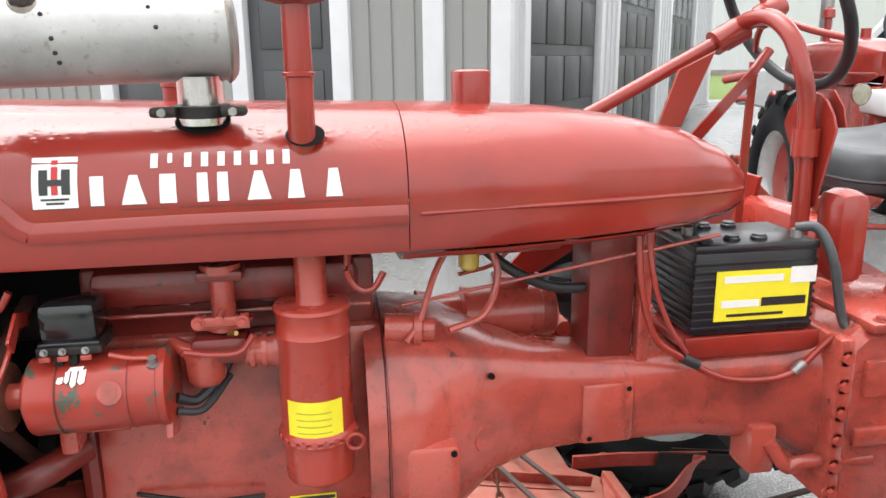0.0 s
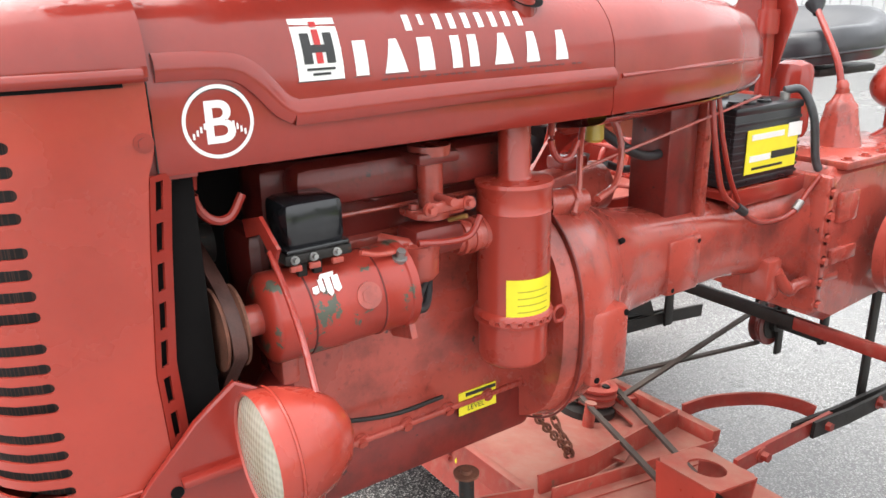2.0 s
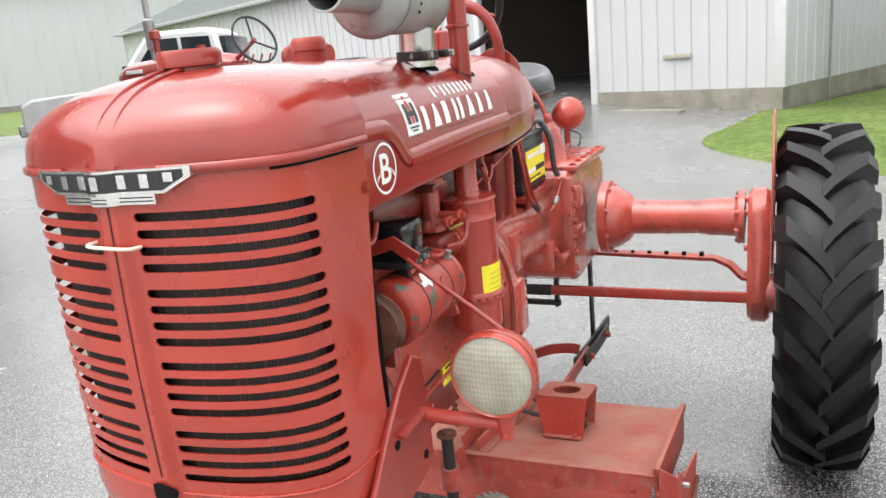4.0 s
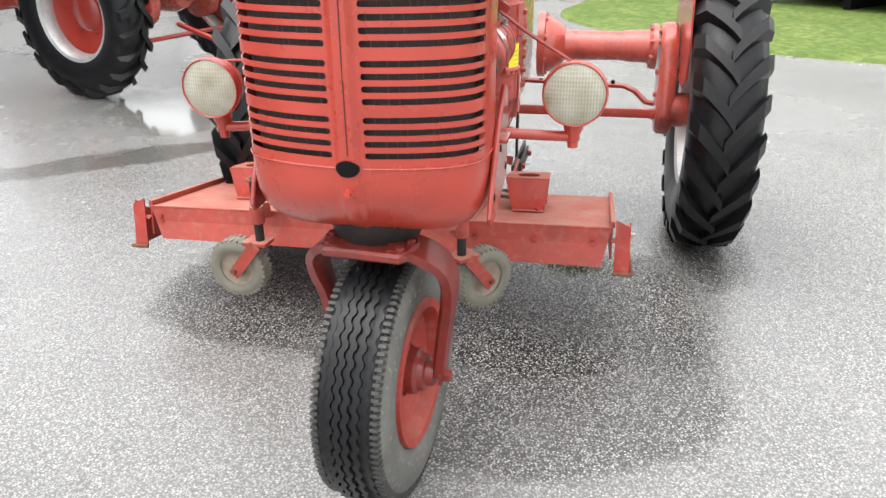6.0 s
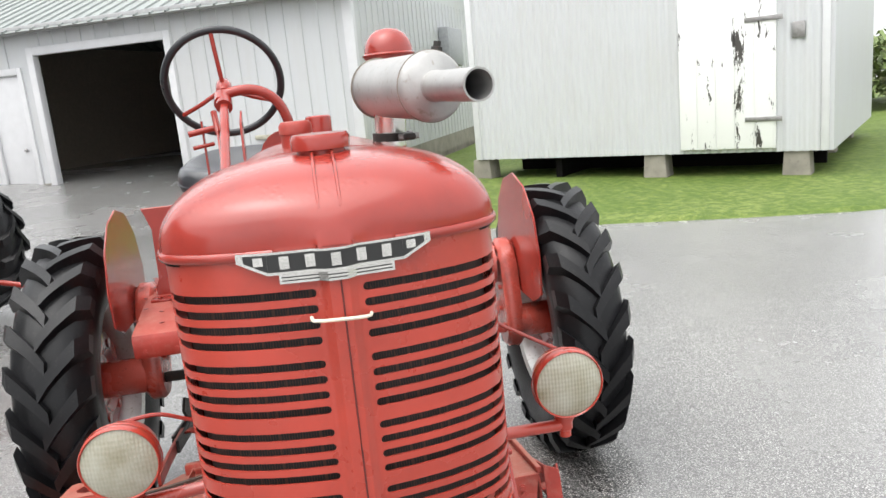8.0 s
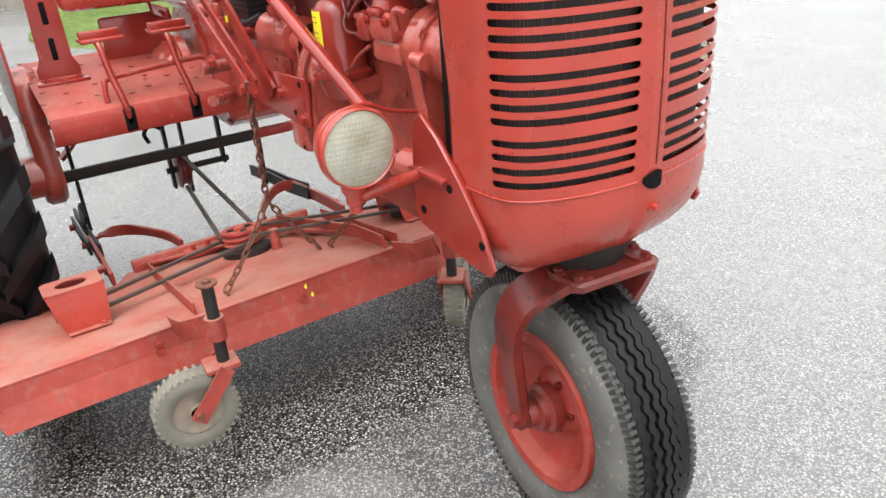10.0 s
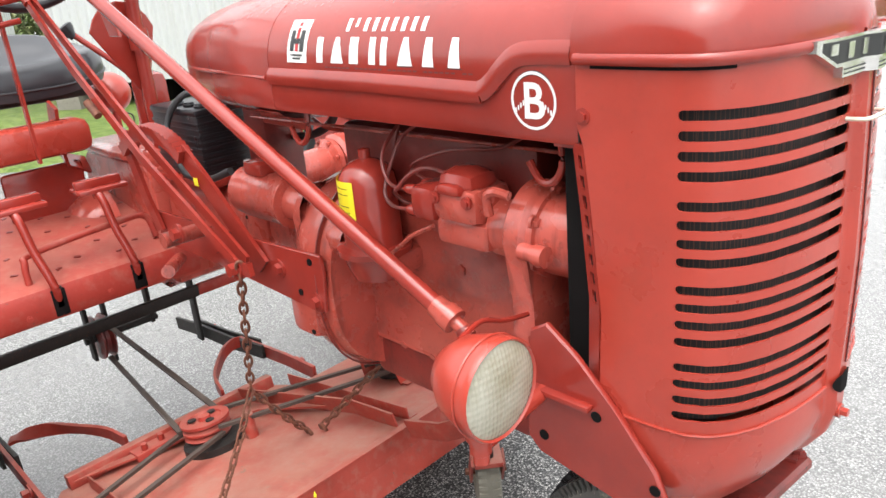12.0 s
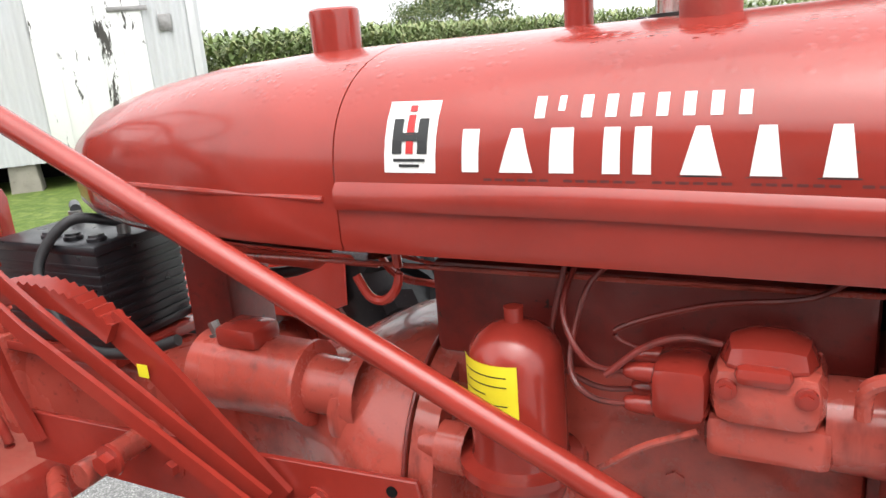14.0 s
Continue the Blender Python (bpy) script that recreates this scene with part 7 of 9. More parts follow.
# ---- driver's station and rear ----
def steering():
    hub, low = Vector((-1.955, -0.314, 1.738)), Vector((-0.530, -0.262, 1.011))
    way = (low - hub).normalized()
    part("steering_shaft", rod(low, hub + way * 0.03, 0.0165, None, 20), RED, tractor, "long red steering shaft")
    w = part("steering_wheel", torus(hub - way * 0.02, way, 0.214, 0.0145), BLACK, tractor, "black steering wheel with red spokes")
    q, _ = frame_to((0, 0, 0), way)
    for k in range(3):
        a = radians(90 + 120 * k + 4)
        end = hub - way * 0.018 + q.to_3x3() @ Vector((0.212 * math.cos(a), 0.212 * math.sin(a), 0))
        mid = hub + way * 0.02 + (end - hub) * 0.55
        part("spoke", tube([hub + way * 0.025, mid, end], 0.0085, 10), RED, w, "red steel spoke")
    part("wheel_hub", lathe([(-0.02, 0.0), (-0.02, 0.022), (0.0, 0.03), (0.045, 0.03), (0.06, 0.02), (0.06, 0)], hub, way, 20), RED, w)
    part("bearing_collar", lathe([(0, 0.03), (0.04, 0.03), (0.04, 0)], hub + way * 0.135, way, 20), RED, tractor)
    # universal joint at the front end
    part("joint_collar", lathe([(-0.035, 0.017), (-0.035, 0.021), (-0.012, 0.021), (-0.012, 0.024), (0.012, 0.024), (0.012, 0.013), (0.05, 0.012), (0.05, 0)], low, way, 18), RED_CAST, tractor)
    part("joint_yoke", tube([low + way * 0.03, low + Vector((0.07, -0.005, -0.055)), low + Vector((0.13, 0.01, -0.075))], 0.014, 12), RED_GREASE_SHADE, tractor, "greasy dark steering joint")
    part("steering_box", lathe([(0, 0.032), (0.05, 0.036), (0.12, 0.05), (0.22, 0.07), (0.22, 0)], low + Vector((0.11, 0.005, -0.068)), (1, 0.25, -0.1), 22), RED_CAST, tractor)
    # arched column support
    pts = [(-1.858, -0.325, 1.672), (-1.866, -0.29, 1.708), (-1.872, -0.2, 1.712), (-1.88, -0.13, 1.672), (-1.892, -0.094, 1.60), (-1.908, -0.088, 1.52), (-1.914, -0.087, 1.42), (-1.918, -0.087, 1.30), (-1.92, -0.087, 1.07)]
    part("column_arch", tube(pts, 0.0195, 14), RED, tractor, "arched red steering column support")
    part("shaft_clamp", lathe([(-0.028, 0.032), (0.028, 0.032), (0.028, 0.016), (-0.028, 0.016)], (-1.852, -0.315, 1.683), way, 18, None, True), RED, tractor)
    part("arch_clamp", lathe([(-0.03, 0.029), (0.03, 0.029), (0.03, 0.02), (-0.03, 0.02)], (-1.913, -0.087, 1.445), (0, 0, 1), 18, None, True), RED, tractor)
    part("arch_foot", box(-1.965, -1.875, -0.135, -0.042, 1.075, 1.125, 0.012), RED_CAST, tractor)
    # fan-shaped dash plate on the arch, with its switch
    fan = [(-0.118 + 0.100 * math.cos(a), 1.435 + 0.118 * math.sin(a)) for a in [radians(160 - 17.5 * k) for k in range(9)]] + [(-0.070, 1.30), (-0.105, 1.30)]
    d = part("dash_plate", yz_plate(fan, 0.006, -1.940, None, 0.002), RED, tractor, "fan-shaped red dash plate")
    part("dash_gauge", lathe([(0, 0.03), (0.012, 0.03), (0.016, 0.026), (0.016, 0)], (-1.943, -0.118, 1.46), (-1, 0, 0), 20), BLACK, d)
    # flat lever plate under the shaft
    part("lever_plate", side_plate([(-1.774, 1.642), (-1.685, 1.60), (-1.64, 1.47), (-1.70, 1.47)], 0.008, -0.25, None, 0.002), RED, tractor)


def torus(c, axis, R, r, seg=48, sub=10):
    return lathe([(r * math.sin(2 * math.pi * k / sub), R + r * math.cos(2 * math.pi * k / sub)) for k in range(sub)], c, axis, seg, None, True)


def seat():
    # padded cushion with rolled edge
    bm = bmesh.new()
    n, rings = 40, []
    for d, z in ((1.0, 0.0), (1.03, 0.02), (1.02, 0.05), (0.97, 0.075), (0.88, 0.085), (0.7, 0.072), (0.45, 0.062), (0.2, 0.058)):
        ring = []
        for k in range(n):
            a = 2 * math.pi * k / n
            c, q = math.cos(a), math.sin(a)
            x = 0.222 * math.copysign(abs(c) ** 0.75, c) * d
            y = 0.272 * math.copysign(abs(q) ** 0.75, q) * d
            lift = 0.09 * max(0, -x / 0.22) ** 2 + 0.03 * (y / 0.27) ** 2
            ring.append(bm.verts.new((-2.392 + x, -0.325 + y, 1.295 + z * 1.25 + lift)))
        rings.append(ring)
    for a, b in zip(rings, rings[1:]):
        for k in range(n):
            bm.faces.new((a[k], a[(k + 1) % n], b[(k + 1) % n], b[k]))
    bm.faces.new(rings[0]), bm.faces.new(rings[-1])
    s = part("seat", bm, BLACK_GLOSS, tractor, "glossy black padded seat cushion", 60)
    path = [v for v in [(-2.392 + 0.2275 * math.copysign(abs(math.cos(a)) ** 0.75, math.cos(a)), -0.325 + 0.279 * math.copysign(abs(math.sin(a)) ** 0.75, math.sin(a)), 1.324 + 0.09 * max(0, -math.cos(a)) ** 2 + 0.03 * math.sin(a) ** 2) for a in [2 * math.pi * k / 48 for k in range(48)]]]
    part("piping", sweep(path, circle(0.005, 6), None, False, (0, 0, 1), True), BLACK, s)
    part("seat_pan", box(-2.57, -2.25, -0.55, -0.12, 1.275, 1.30, 0.01), DARK, s)
    # toolbox-like panel under the seat, posts
    part("seat_box", box(-2.17, -2.06, -0.60, -0.22, 1.135, 1.235, 0.03), RED_BRIGHT, tractor, "rounded orange-red box under the seat")
    part("seat_spring", strap([(-2.12, -0.30, 1.28), (-2.16, -0.30, 1.18), (-2.2, -0.28, 1.10), (-2.25, -0.2, 1.06)], 0.06, 0.01, None, (0, 1, 0)), RED, tractor)
    post = [(-0.72, 0.915), (-0.58, 0.915), (-0.58, 0.955), (-0.60, 0.99), (-0.605, 1.20), (-0.57, 1.29), (-0.73, 1.29), (-0.695, 1.20), (-0.70, 0.99), (-0.72, 0.955)]
    p = part("seat_post", yz_plate(post, 0.012, -2.12, None, 0.003), RED, tractor, "red slotted seat post")
    for z in (1.02, 1.14):
        part("post_slot", box(-2.1275, -2.1125, -0.662, -0.638, z - 0.04, z + 0.04, 0.006), VOID, p)
    part("post_foot", box(-2.15, -2.04, -0.735, -0.565, 0.910, 0.922, 0.004), RED, p)
    for y in (-0.70, -0.60):
        part("foot_bolt", bolt((-2.06, y, 0.922), (0, 0, 1), 0.009, 0.009), RED, p)
    part("guard_plate", box(-2.22, -2.205, -0.47, -0.23, 0.93, 1.09, 0.012), RED, tractor, "red flat guard plate")


def plate_lift(x):
    """The foot plate climbs towards the rear."""
    return 0.015 + 0.17 * max(0.0, -1.83 - x)


def platform():
    # pressed steel foot plate with a rounded front lip
    prof = [(-2.38, 0.790), (-1.83, 0.790), (-1.812, 0.784), (-1.803, 0.768), (-1.803, 0.705), (-1.812, 0.692), (-1.83, 0.688), (-1.86, 0.690), (-1.86, 0.698), (-1.83, 0.697), (-1.815, 0.705), (-1.811, 0.766), (-1.82, 0.780), (-2.38, 0.782)]
    f = part("foot_plate", side_plate([(x, z + plate_lift(x)) for x, z in prof], 0.66, -0.45), RED_OLD, tractor, "worn red steel foot plate with cleats")
    base = bmesh.new()
    box(-0.004, 0.004, -0.009, 0.009, 0, 0.003, 0.0, base)
    cleat = mesh_of(base, "cleat", 30)
    cleat.materials.append(RED_GREASE_SHADE)
    for i in range(8):
        for j in range(5):
            o = new("cleat", cleat)
            o.parent = f
            x = -1.86 - 0.105 * j + (0.04 if i % 2 else 0)
            o.matrix_local = pose(x, -0.745 + 0.083 * i, 0.789 + plate_lift(x), 0, 9, 40 if (i + j) % 2 else -40)
    for y in (-0.535, -0.311):
        part("pedal_slot", box(-1.835, -1.800, y - 0.019, y + 0.019, 0.715, 0.792, 0.004), VOID, f)
        pedal = part("brake_pedal", tube([(-1.83, y, 0.72), (-1.80, y - 0.005, 0.80), (-1.835, y - 0.022, 0.90), (-1.86, y - 0.03, 0.985), (-1.89, y - 0.035, 1.01)], 0.0115, 12), RED, tractor, "bent red brake pedal rod")
        part("pedal_pad", box(-1.95, -1.865, y - 0.085, y + 0.055, 1.005, 1.018, 0.004), RED, pedal)
        part("pedal_web", box(-1.93, -1.90, y - 0.08, y + 0.05, 1.015, 1.04, 0.004), RED, pedal)
        part("pedal_grip", box(-1.825, -1.80, y - 0.014, y + 0.014, 0.735, 0.80, 0.006), DARK, pedal)
    part("foot_rail", tube([(-1.86, -0.585, 0.80), (-1.865, -0.58, 0.865), (-1.88, -0.55, 0.885), (-1.90, -0.30, 0.90), (-1.905, -0.22, 0.895), (-1.90, -0.20, 0.84), (-1.90, -0.20, 0.80)], 0.0095, 10), RED_OLD, tractor, "bent red foot rail")
    for y in (-0.74, -0.62, -0.40, -0.18):
        part("lip_bolt", bolt((-1.803, y, 0.735), (1, 0, 0), 0.006, 0.005), RED_OLD, f)
    part("platform_bracket", box(-1.96, -1.88, -0.16, -0.08, 0.70, 0.80, 0.012), RED_CAST, tractor)
    part("cross_tube", rod((-1.845, -0.20, 0.74), (-1.845, -0.03, 0.76), 0.022), RED_CAST, tractor)


def lift_linkage():
    # long hanger plate along the engine's right side
    out = [(-0.962, 1.026), (-0.955, 0.99), (-0.968, 0.893), (-0.985, 0.885), (-1.37, 0.905), (-1.75, 0.905), (-1.75, 1.0), (-1.34, 1.008)]
    h = part("hanger_plate", side_plate(out, 0.010, -0.238, None, 0.002), RED, tractor, "long flat red hanger plate with bolt holes")
    for x, z in ((-1.00, 1.005), (-1.052, 0.921)):
        part("bolt_hole", rod((x, -0.2455, z), (x, -0.235, z), 0.008, None, 12), VOID, h)
    for x, z in ((-1.126, 0.962), (-0.992, 0.912), (-1.40, 0.96)):
        part("plate_bolt", bolt((x, -0.244, z), (0, -1, 0), 0.014, 0.014), RED, h)
    # toothed quadrant
    cx, cz, r0, r1 = -1.575, 0.965, 0.268, 0.305
    bm = bmesh.new()
    n = 40
    ring = []
    for k in range(n + 1):
        a = radians(130 - 74 * k / n)
        tooth = 0.006 if k % 2 else 0.0
        ring.append([(cx + (r1 - tooth) * math.cos(a), cz + (r1 - tooth) * math.sin(a)), (cx + r0 * math.cos(a), cz + r0 * math.sin(a))])
    for y0, y1 in ((-0.297, -0.262),):
        vs = [[bm.verts.new((p[0], y, p[1])) for p in pr for y in (y0, y1)] for pr in ring]
        for a, b in zip(vs, vs[1:]):
            for i, j in ((0, 1), (1, 3), (3, 2), (2, 0)):
                bm.faces.new((a[i], b[i], b[j], a[j]))
        bm.faces.new([vs[0][i] for i in (0, 1, 3, 2)]), bm.faces.new([vs[-1][i] for i in (0, 1, 3, 2)])
    q = part("lift_quadrant", bm, RED, tractor, "toothed red lift quadrant")
    part("quadrant_leg", strap([(-1.43, -0.279, 1.215), (-1.36, -0.272, 1.15), (-1.28, -0.262, 1.06), (-1.184, -0.25, 0.955)], 0.052, 0.010, None, (0, 1, 0)), RED, q)
    part("quadrant_leg", strap([(-1.755, -0.279, 1.19), (-1.745, -0.262, 1.05), (-1.72, -0.25, 0.95)], 0.042, 0.010, None, (0, 1, 0)), RED, q)
    part("quadrant_fleck", box(-1.386, -1.366, -0.2845, -0.2835, 1.135, 1.155, 0), YELLOW_DECAL, q)
    # hand lever of two straps
    for dy, dz in ((0.0, 0.0), (0.022, 0.03)):
        part("hand_lever", strap([(-1.16, -0.325 + dy, 0.985 + dz * 0.3), (-1.55, -0.335 + dy, 1.205 + dz), (-1.80, -0.35 + dy, 1.40 + dz * 0.8), (-1.99, -0.37 + dy * 0.6, 1.60 + dz * 0.2)], 0.026, 0.008, None, (0, 1, 0)), RED, tractor, "long red hand lift lever")
    part("lever_grip", rod((-1.97, -0.365, 1.58), (-2.04, -0.38, 1.66), 0.013), RED, tractor)
    part("lever_spring", rod((-1.74, -0.36, 1.33), (-1.70, -0.355, 1.295), 0.011, None, 10), RUST, tractor)
    part("lever_arm", strap([(-1.16, -0.325, 0.985), (-1.10, -0.33, 0.995)], 0.03, 0.012, None, (0, 1, 0)), RED, tractor)
    part("pivot", rod((-1.46, -0.22, 1.0), (-1.46, -0.36, 1.0), 0.02), RED_CAST, tractor)
    for x, z in ((-1.16, 0.985), (-1.42, 1.02)):
        part("lever_pin", bolt((x, -0.335, z), (0, -1, 0), 0.016, 0.018), RED, tractor)
    part("cross_shaft", rod((-1.62, -0.30, 0.86), (-1.90, -0.12, 0.80), 0.019), RED_CAST, tractor)
    # upright levers behind the arch
    for y, x, top in ((-0.43, -2.02, 1.63),):
        part("upright_lever", strap([(x, y, 1.15), (x - 0.01, y, top)], 0.022, 0.008, None, (0, 1, 0)), RED, tractor)
    part("lever_crossbar", rod((-1.98, -0.48, 1.585), (-2.0, -0.38, 1.60), 0.012), RED, tractor)
    part("lever_crossbar", rod((-1.98, -0.47, 1.53), (-2.0, -0.39, 1.54), 0.008), RED, tractor)


def rear_body():
    t = [(-1.89, 0.70), (-1.89, 1.06), (-1.93, 1.095), (-2.38, 1.095), (-2.44, 1.05), (-2.44, 0.78), (-2.36, 0.68), (-1.98, 0.66)]
    part("transmission_case", side_plate(t, 0.30, 0.0, None, 0.02), RED_CAST, tractor, "red cast transmission case")
    part("case_lid", box(-2.42, -1.93, -0.165, 0.165, 1.088, 1.11, 0.006), RED_CAST, tractor)
    part("case_rib", box(-1.90, -1.865, -0.16, 0.16, 0.72, 1.08, 0.008), RED_CAST, tractor)
    for k in range(6):
        part("lid_bolt", bolt((-1.96 - 0.085 * k, 0.145, 1.11), (0, 0, 1), 0.010, 0.008), RED_CAST, tractor)
        part("case_bolt", bolt((-1.882, 0.158, 0.74 + 0.06 * k), (0, 1, 0), 0.011, 0.012), RED_CAST, tractor)
    for z0, z1, x0, x1 in ((0.95, 1.03, -2.02, -1.93), (0.84, 0.88, -2.04, -1.92)):
        part("case_pad", box(x0, x1, 0.145, 0.162, z0, z1, 0.006), RED_CAST, tractor)
    # round belt-pulley housing and gear stick
    part("gear_tower", lathe([(0, 0.066), (0.02, 0.060), (0.09, 0.045), (0.12, 0.040), (0.13, 0.03), (0.15, 0.02)], (-2.15, 0.01, 1.10), (0, 0, 1), 24), RED_CAST, tractor)
    g = part("gear_stick", tube([(-2.15, 0.01, 1.22), (-2.172, -0.030, 1.33), (-2.245, -0.152, 1.47)], 0.0095, 10), RED, tractor, "red gear stick with a black knob")
    part("knob", lathe([(0, 0.012), (0.01, 0.014), (0.03, 0.026), (0.04, 0.028), (0.045, 0.022), (0.046, 0)], (-2.241, -0.146, 1.455), (-0.4, -0.6, 1), 18), BLACK, g, "black gear knob")
    part("boot", lathe([(0, 0.022), (0.012, 0.02), (0.012, 0.016), (0.024, 0.019), (0.024, 0.014), (0.036, 0.017), (0.05, 0.011)], (-2.15, 0.01, 1.235), (-0.1, -0.2, 1), 16), RED_CAST, g)
    part("tool_box", box(-2.035, -1.955, -0.10, 0.0, 1.135, 1.345, 0.030), RED, tractor, "rounded red box behind the battery")
    # rear work lamp seen from behind
    l = part("rear_lamp", lathe([(-0.085, 0.0), (-0.08, 0.025), (-0.06, 0.05), (-0.03, 0.066), (0.0, 0.071), (0.012, 0.071), (0.012, 0.066)], (-2.46, 0.007, 1.248), (-1, 0.2, 0.05), 32), RED_BRIGHT, tractor, "red bowl rear work lamp")
    part("lens", lathe([(0.008, 0.067), (0.016, 0.03), (0.018, 0)], (-2.46, 0.007, 1.248), (-1, 0.2, 0.05), 32), LENS, l)
    part("stud", rod((-2.44, 0.003, 1.10), (-2.44, 0.003, 1.19), 0.013), RED, l)
    part("lamp_arm", rod((-2.44, 0.003, 1.12), (-2.36, 0.0, 1.10), 0.013), RED, l)
    part("lamp_wire", tube([(-2.45, 0.01, 1.18), (-2.44, 0.06, 1.16), (-2.43, 0.05, 1.105)], 0.003, 6), BLACK, l)
    # cross bars between the final drives
    part("cross_bar", box(-2.085, -2.065, -0.79, 0.0, 0.560, 0.602, 0.004), DARK, tractor, "dark greasy flat cross bar")
    part("cross_bar", box(-2.085, -2.065, 0.0, 0.79, 0.562, 0.602, 0.004), RED_OLD, tractor, "long flat red cross bar")
    part("draw_bar", strap([(-2.40, -0.70, 0.56), (-2.40, -0.62, 0.635), (-2.40, 0.0, 0.655), (-2.40, 0.60, 0.635), (-2.40, 0.66, 0.61), (-2.38, 0.71, 0.565), (-2.36, 0.82, 0.55)], 0.055, 0.014, None, (0, 0, 1)), RED_OLD, tractor, "bent red draw bar with holes")
    for k in range(6):
        part("bar_hole", rod((-2.40, 0.20 + 0.07 * k, 0.640), (-2.40, 0.20 + 0.07 * k, 0.6605), 0.009, None, 10), VOID, tractor)
    part("pedal_bracket", tube([(-1.76, 0.11, 0.845), (-1.80, 0.125, 0.79), (-1.83, 0.13, 0.80), (-1.98, 0.14, 0.80)], 0.016, 10), RED_CAST, tractor)
    part("tube_boss", box(-1.78, -1.72, 0.03, 0.115, 0.77, 0.88, 0.01), RED_CAST, tractor)


steering()
seat()
settled(platform, 0.055)
settled(lift_linkage)
rear_body()
# the battery in its tray
battery = thing("battery", "black ribbed lead-acid battery with a yellow label on its tray", "battery")
part("case", box(-1.860, -1.592, -0.12, 0.068, 1.072, 1.250, 0.008), BLACK, battery)
part("lid", box(-1.863, -1.589, -0.123, 0.071, 1.245, 1.264, 0.006), BLACK, battery)
for k in range(9):
    part("case_rib", box(-1.8612, -1.5908, -0.1212, 0.0690, 1.084 + 0.017 * k, 1.092 + 0.017 * k, 0.001), BLACK, battery)
    part("front_rib", box(-1.5915, -1.5885, -0.11, 0.06, 1.084 + 0.017 * k, 1.093 + 0.017 * k, 0.001), BLACK, battery)
part("label", box(-1.845, -1.638, 0.0705, 0.0722, 1.103, 1.209, 0), YELLOW_DECAL, battery, "yellow battery label")
part("label_panel", box(-1.735, -1.652, 0.0724, 0.0734, 1.132, 1.147, 0), WHITE_DECAL, battery)
part("label_panel", box(-1.838, -1.74, 0.0724, 0.0734, 1.132, 1.150, 0), BLACK_DECAL, battery)
part("price_tag", box(-1.857, -1.800, 0.0724, 0.0736, 1.178, 1.212, 0), WHITE_DECAL, battery)
part("label_bar", box(-1.785, -1.655, 0.0724, 0.0732, 1.184, 1.198, 0), WHITE_DECAL, battery)
part("label_bar", box(-1.79, -1.665, 0.0724, 0.0732, 1.112, 1.118, 0), BLACK_DECAL, battery)
for x in (-1.625, -1.685, -1.745):
    part("vent_cap", lathe([(0, 0.017), (0.008, 0.017), (0.010, 0.014), (0.014, 0.013), (0.014, 0)], (x, 0.035, 1.262), (0, 0, 1), 16), BLACK, battery)
    part("vent_cap", lathe([(0, 0.017), (0.008, 0.017), (0.010, 0.014), (0.014, 0.013), (0.014, 0)], (x, -0.085, 1.262), (0, 0, 1), 16), BLACK, battery)
part("terminal", rod((-1.83, 0.035, 1.262), (-1.83, 0.035, 1.282), 0.012), STEEL, battery)
part("terminal", rod((-1.62, -0.03, 1.262), (-1.62, -0.03, 1.282), 0.012), STEEL, battery)
part("battery_cable", tube([(-1.825, 0.035, 1.285), (-1.86, 0.06, 1.285), (-1.885, 0.085, 1.22), (-1.915, 0.09, 1.10), (-1.935, 0.12, 1.05), (-1.925, 0.13, 1.02)], 0.0105, 10), CABLE_GREY, battery, "thick dark grey battery cable")
part("battery_cable", tube([(-1.62, -0.03, 1.285), (-1.67, -0.10, 1.30), (-1.70, -0.155, 1.22), (-1.62, -0.17, 1.11), (-1.50, -0.165, 1.10), (-1.40, -0.15, 1.13)], 0.0095, 10), CABLE, battery, "thick black battery cable")
part("tray", box(-1.89, -1.57, -0.14, 0.09, 1.050, 1.070, 0.004), RED, tractor, "red battery tray")
part("tray_lip", box(-1.89, -1.57, 0.084, 0.092, 1.036, 1.078, 0.002), RED, tractor)
part("tray_leg", box(-1.86, -1.64, -0.08, 0.05, 0.98, 1.052, 0.01), RED_CAST, tractor)


# ---- belly mower, hung by chains ----
mower = thing("mower_deck", "dusty red belly mower deck hung under the tractor by chains", "mower")
DECK = Matrix.Translation((-1.04, 0, 0.430)) @ Matrix.Rotation(math.atan(0.17), 4, "Y").inverted() @ Matrix.Rotation(0.016, 4, "X")
# in deck space: x runs back from the front edge (negative), z is up from the deck's top


def deck_part(name, bm, mat=None, parent=None, label=""):
    bm.transform(DECK)
    return part(name, bm, mat or RED_DECK, parent or mower, label)


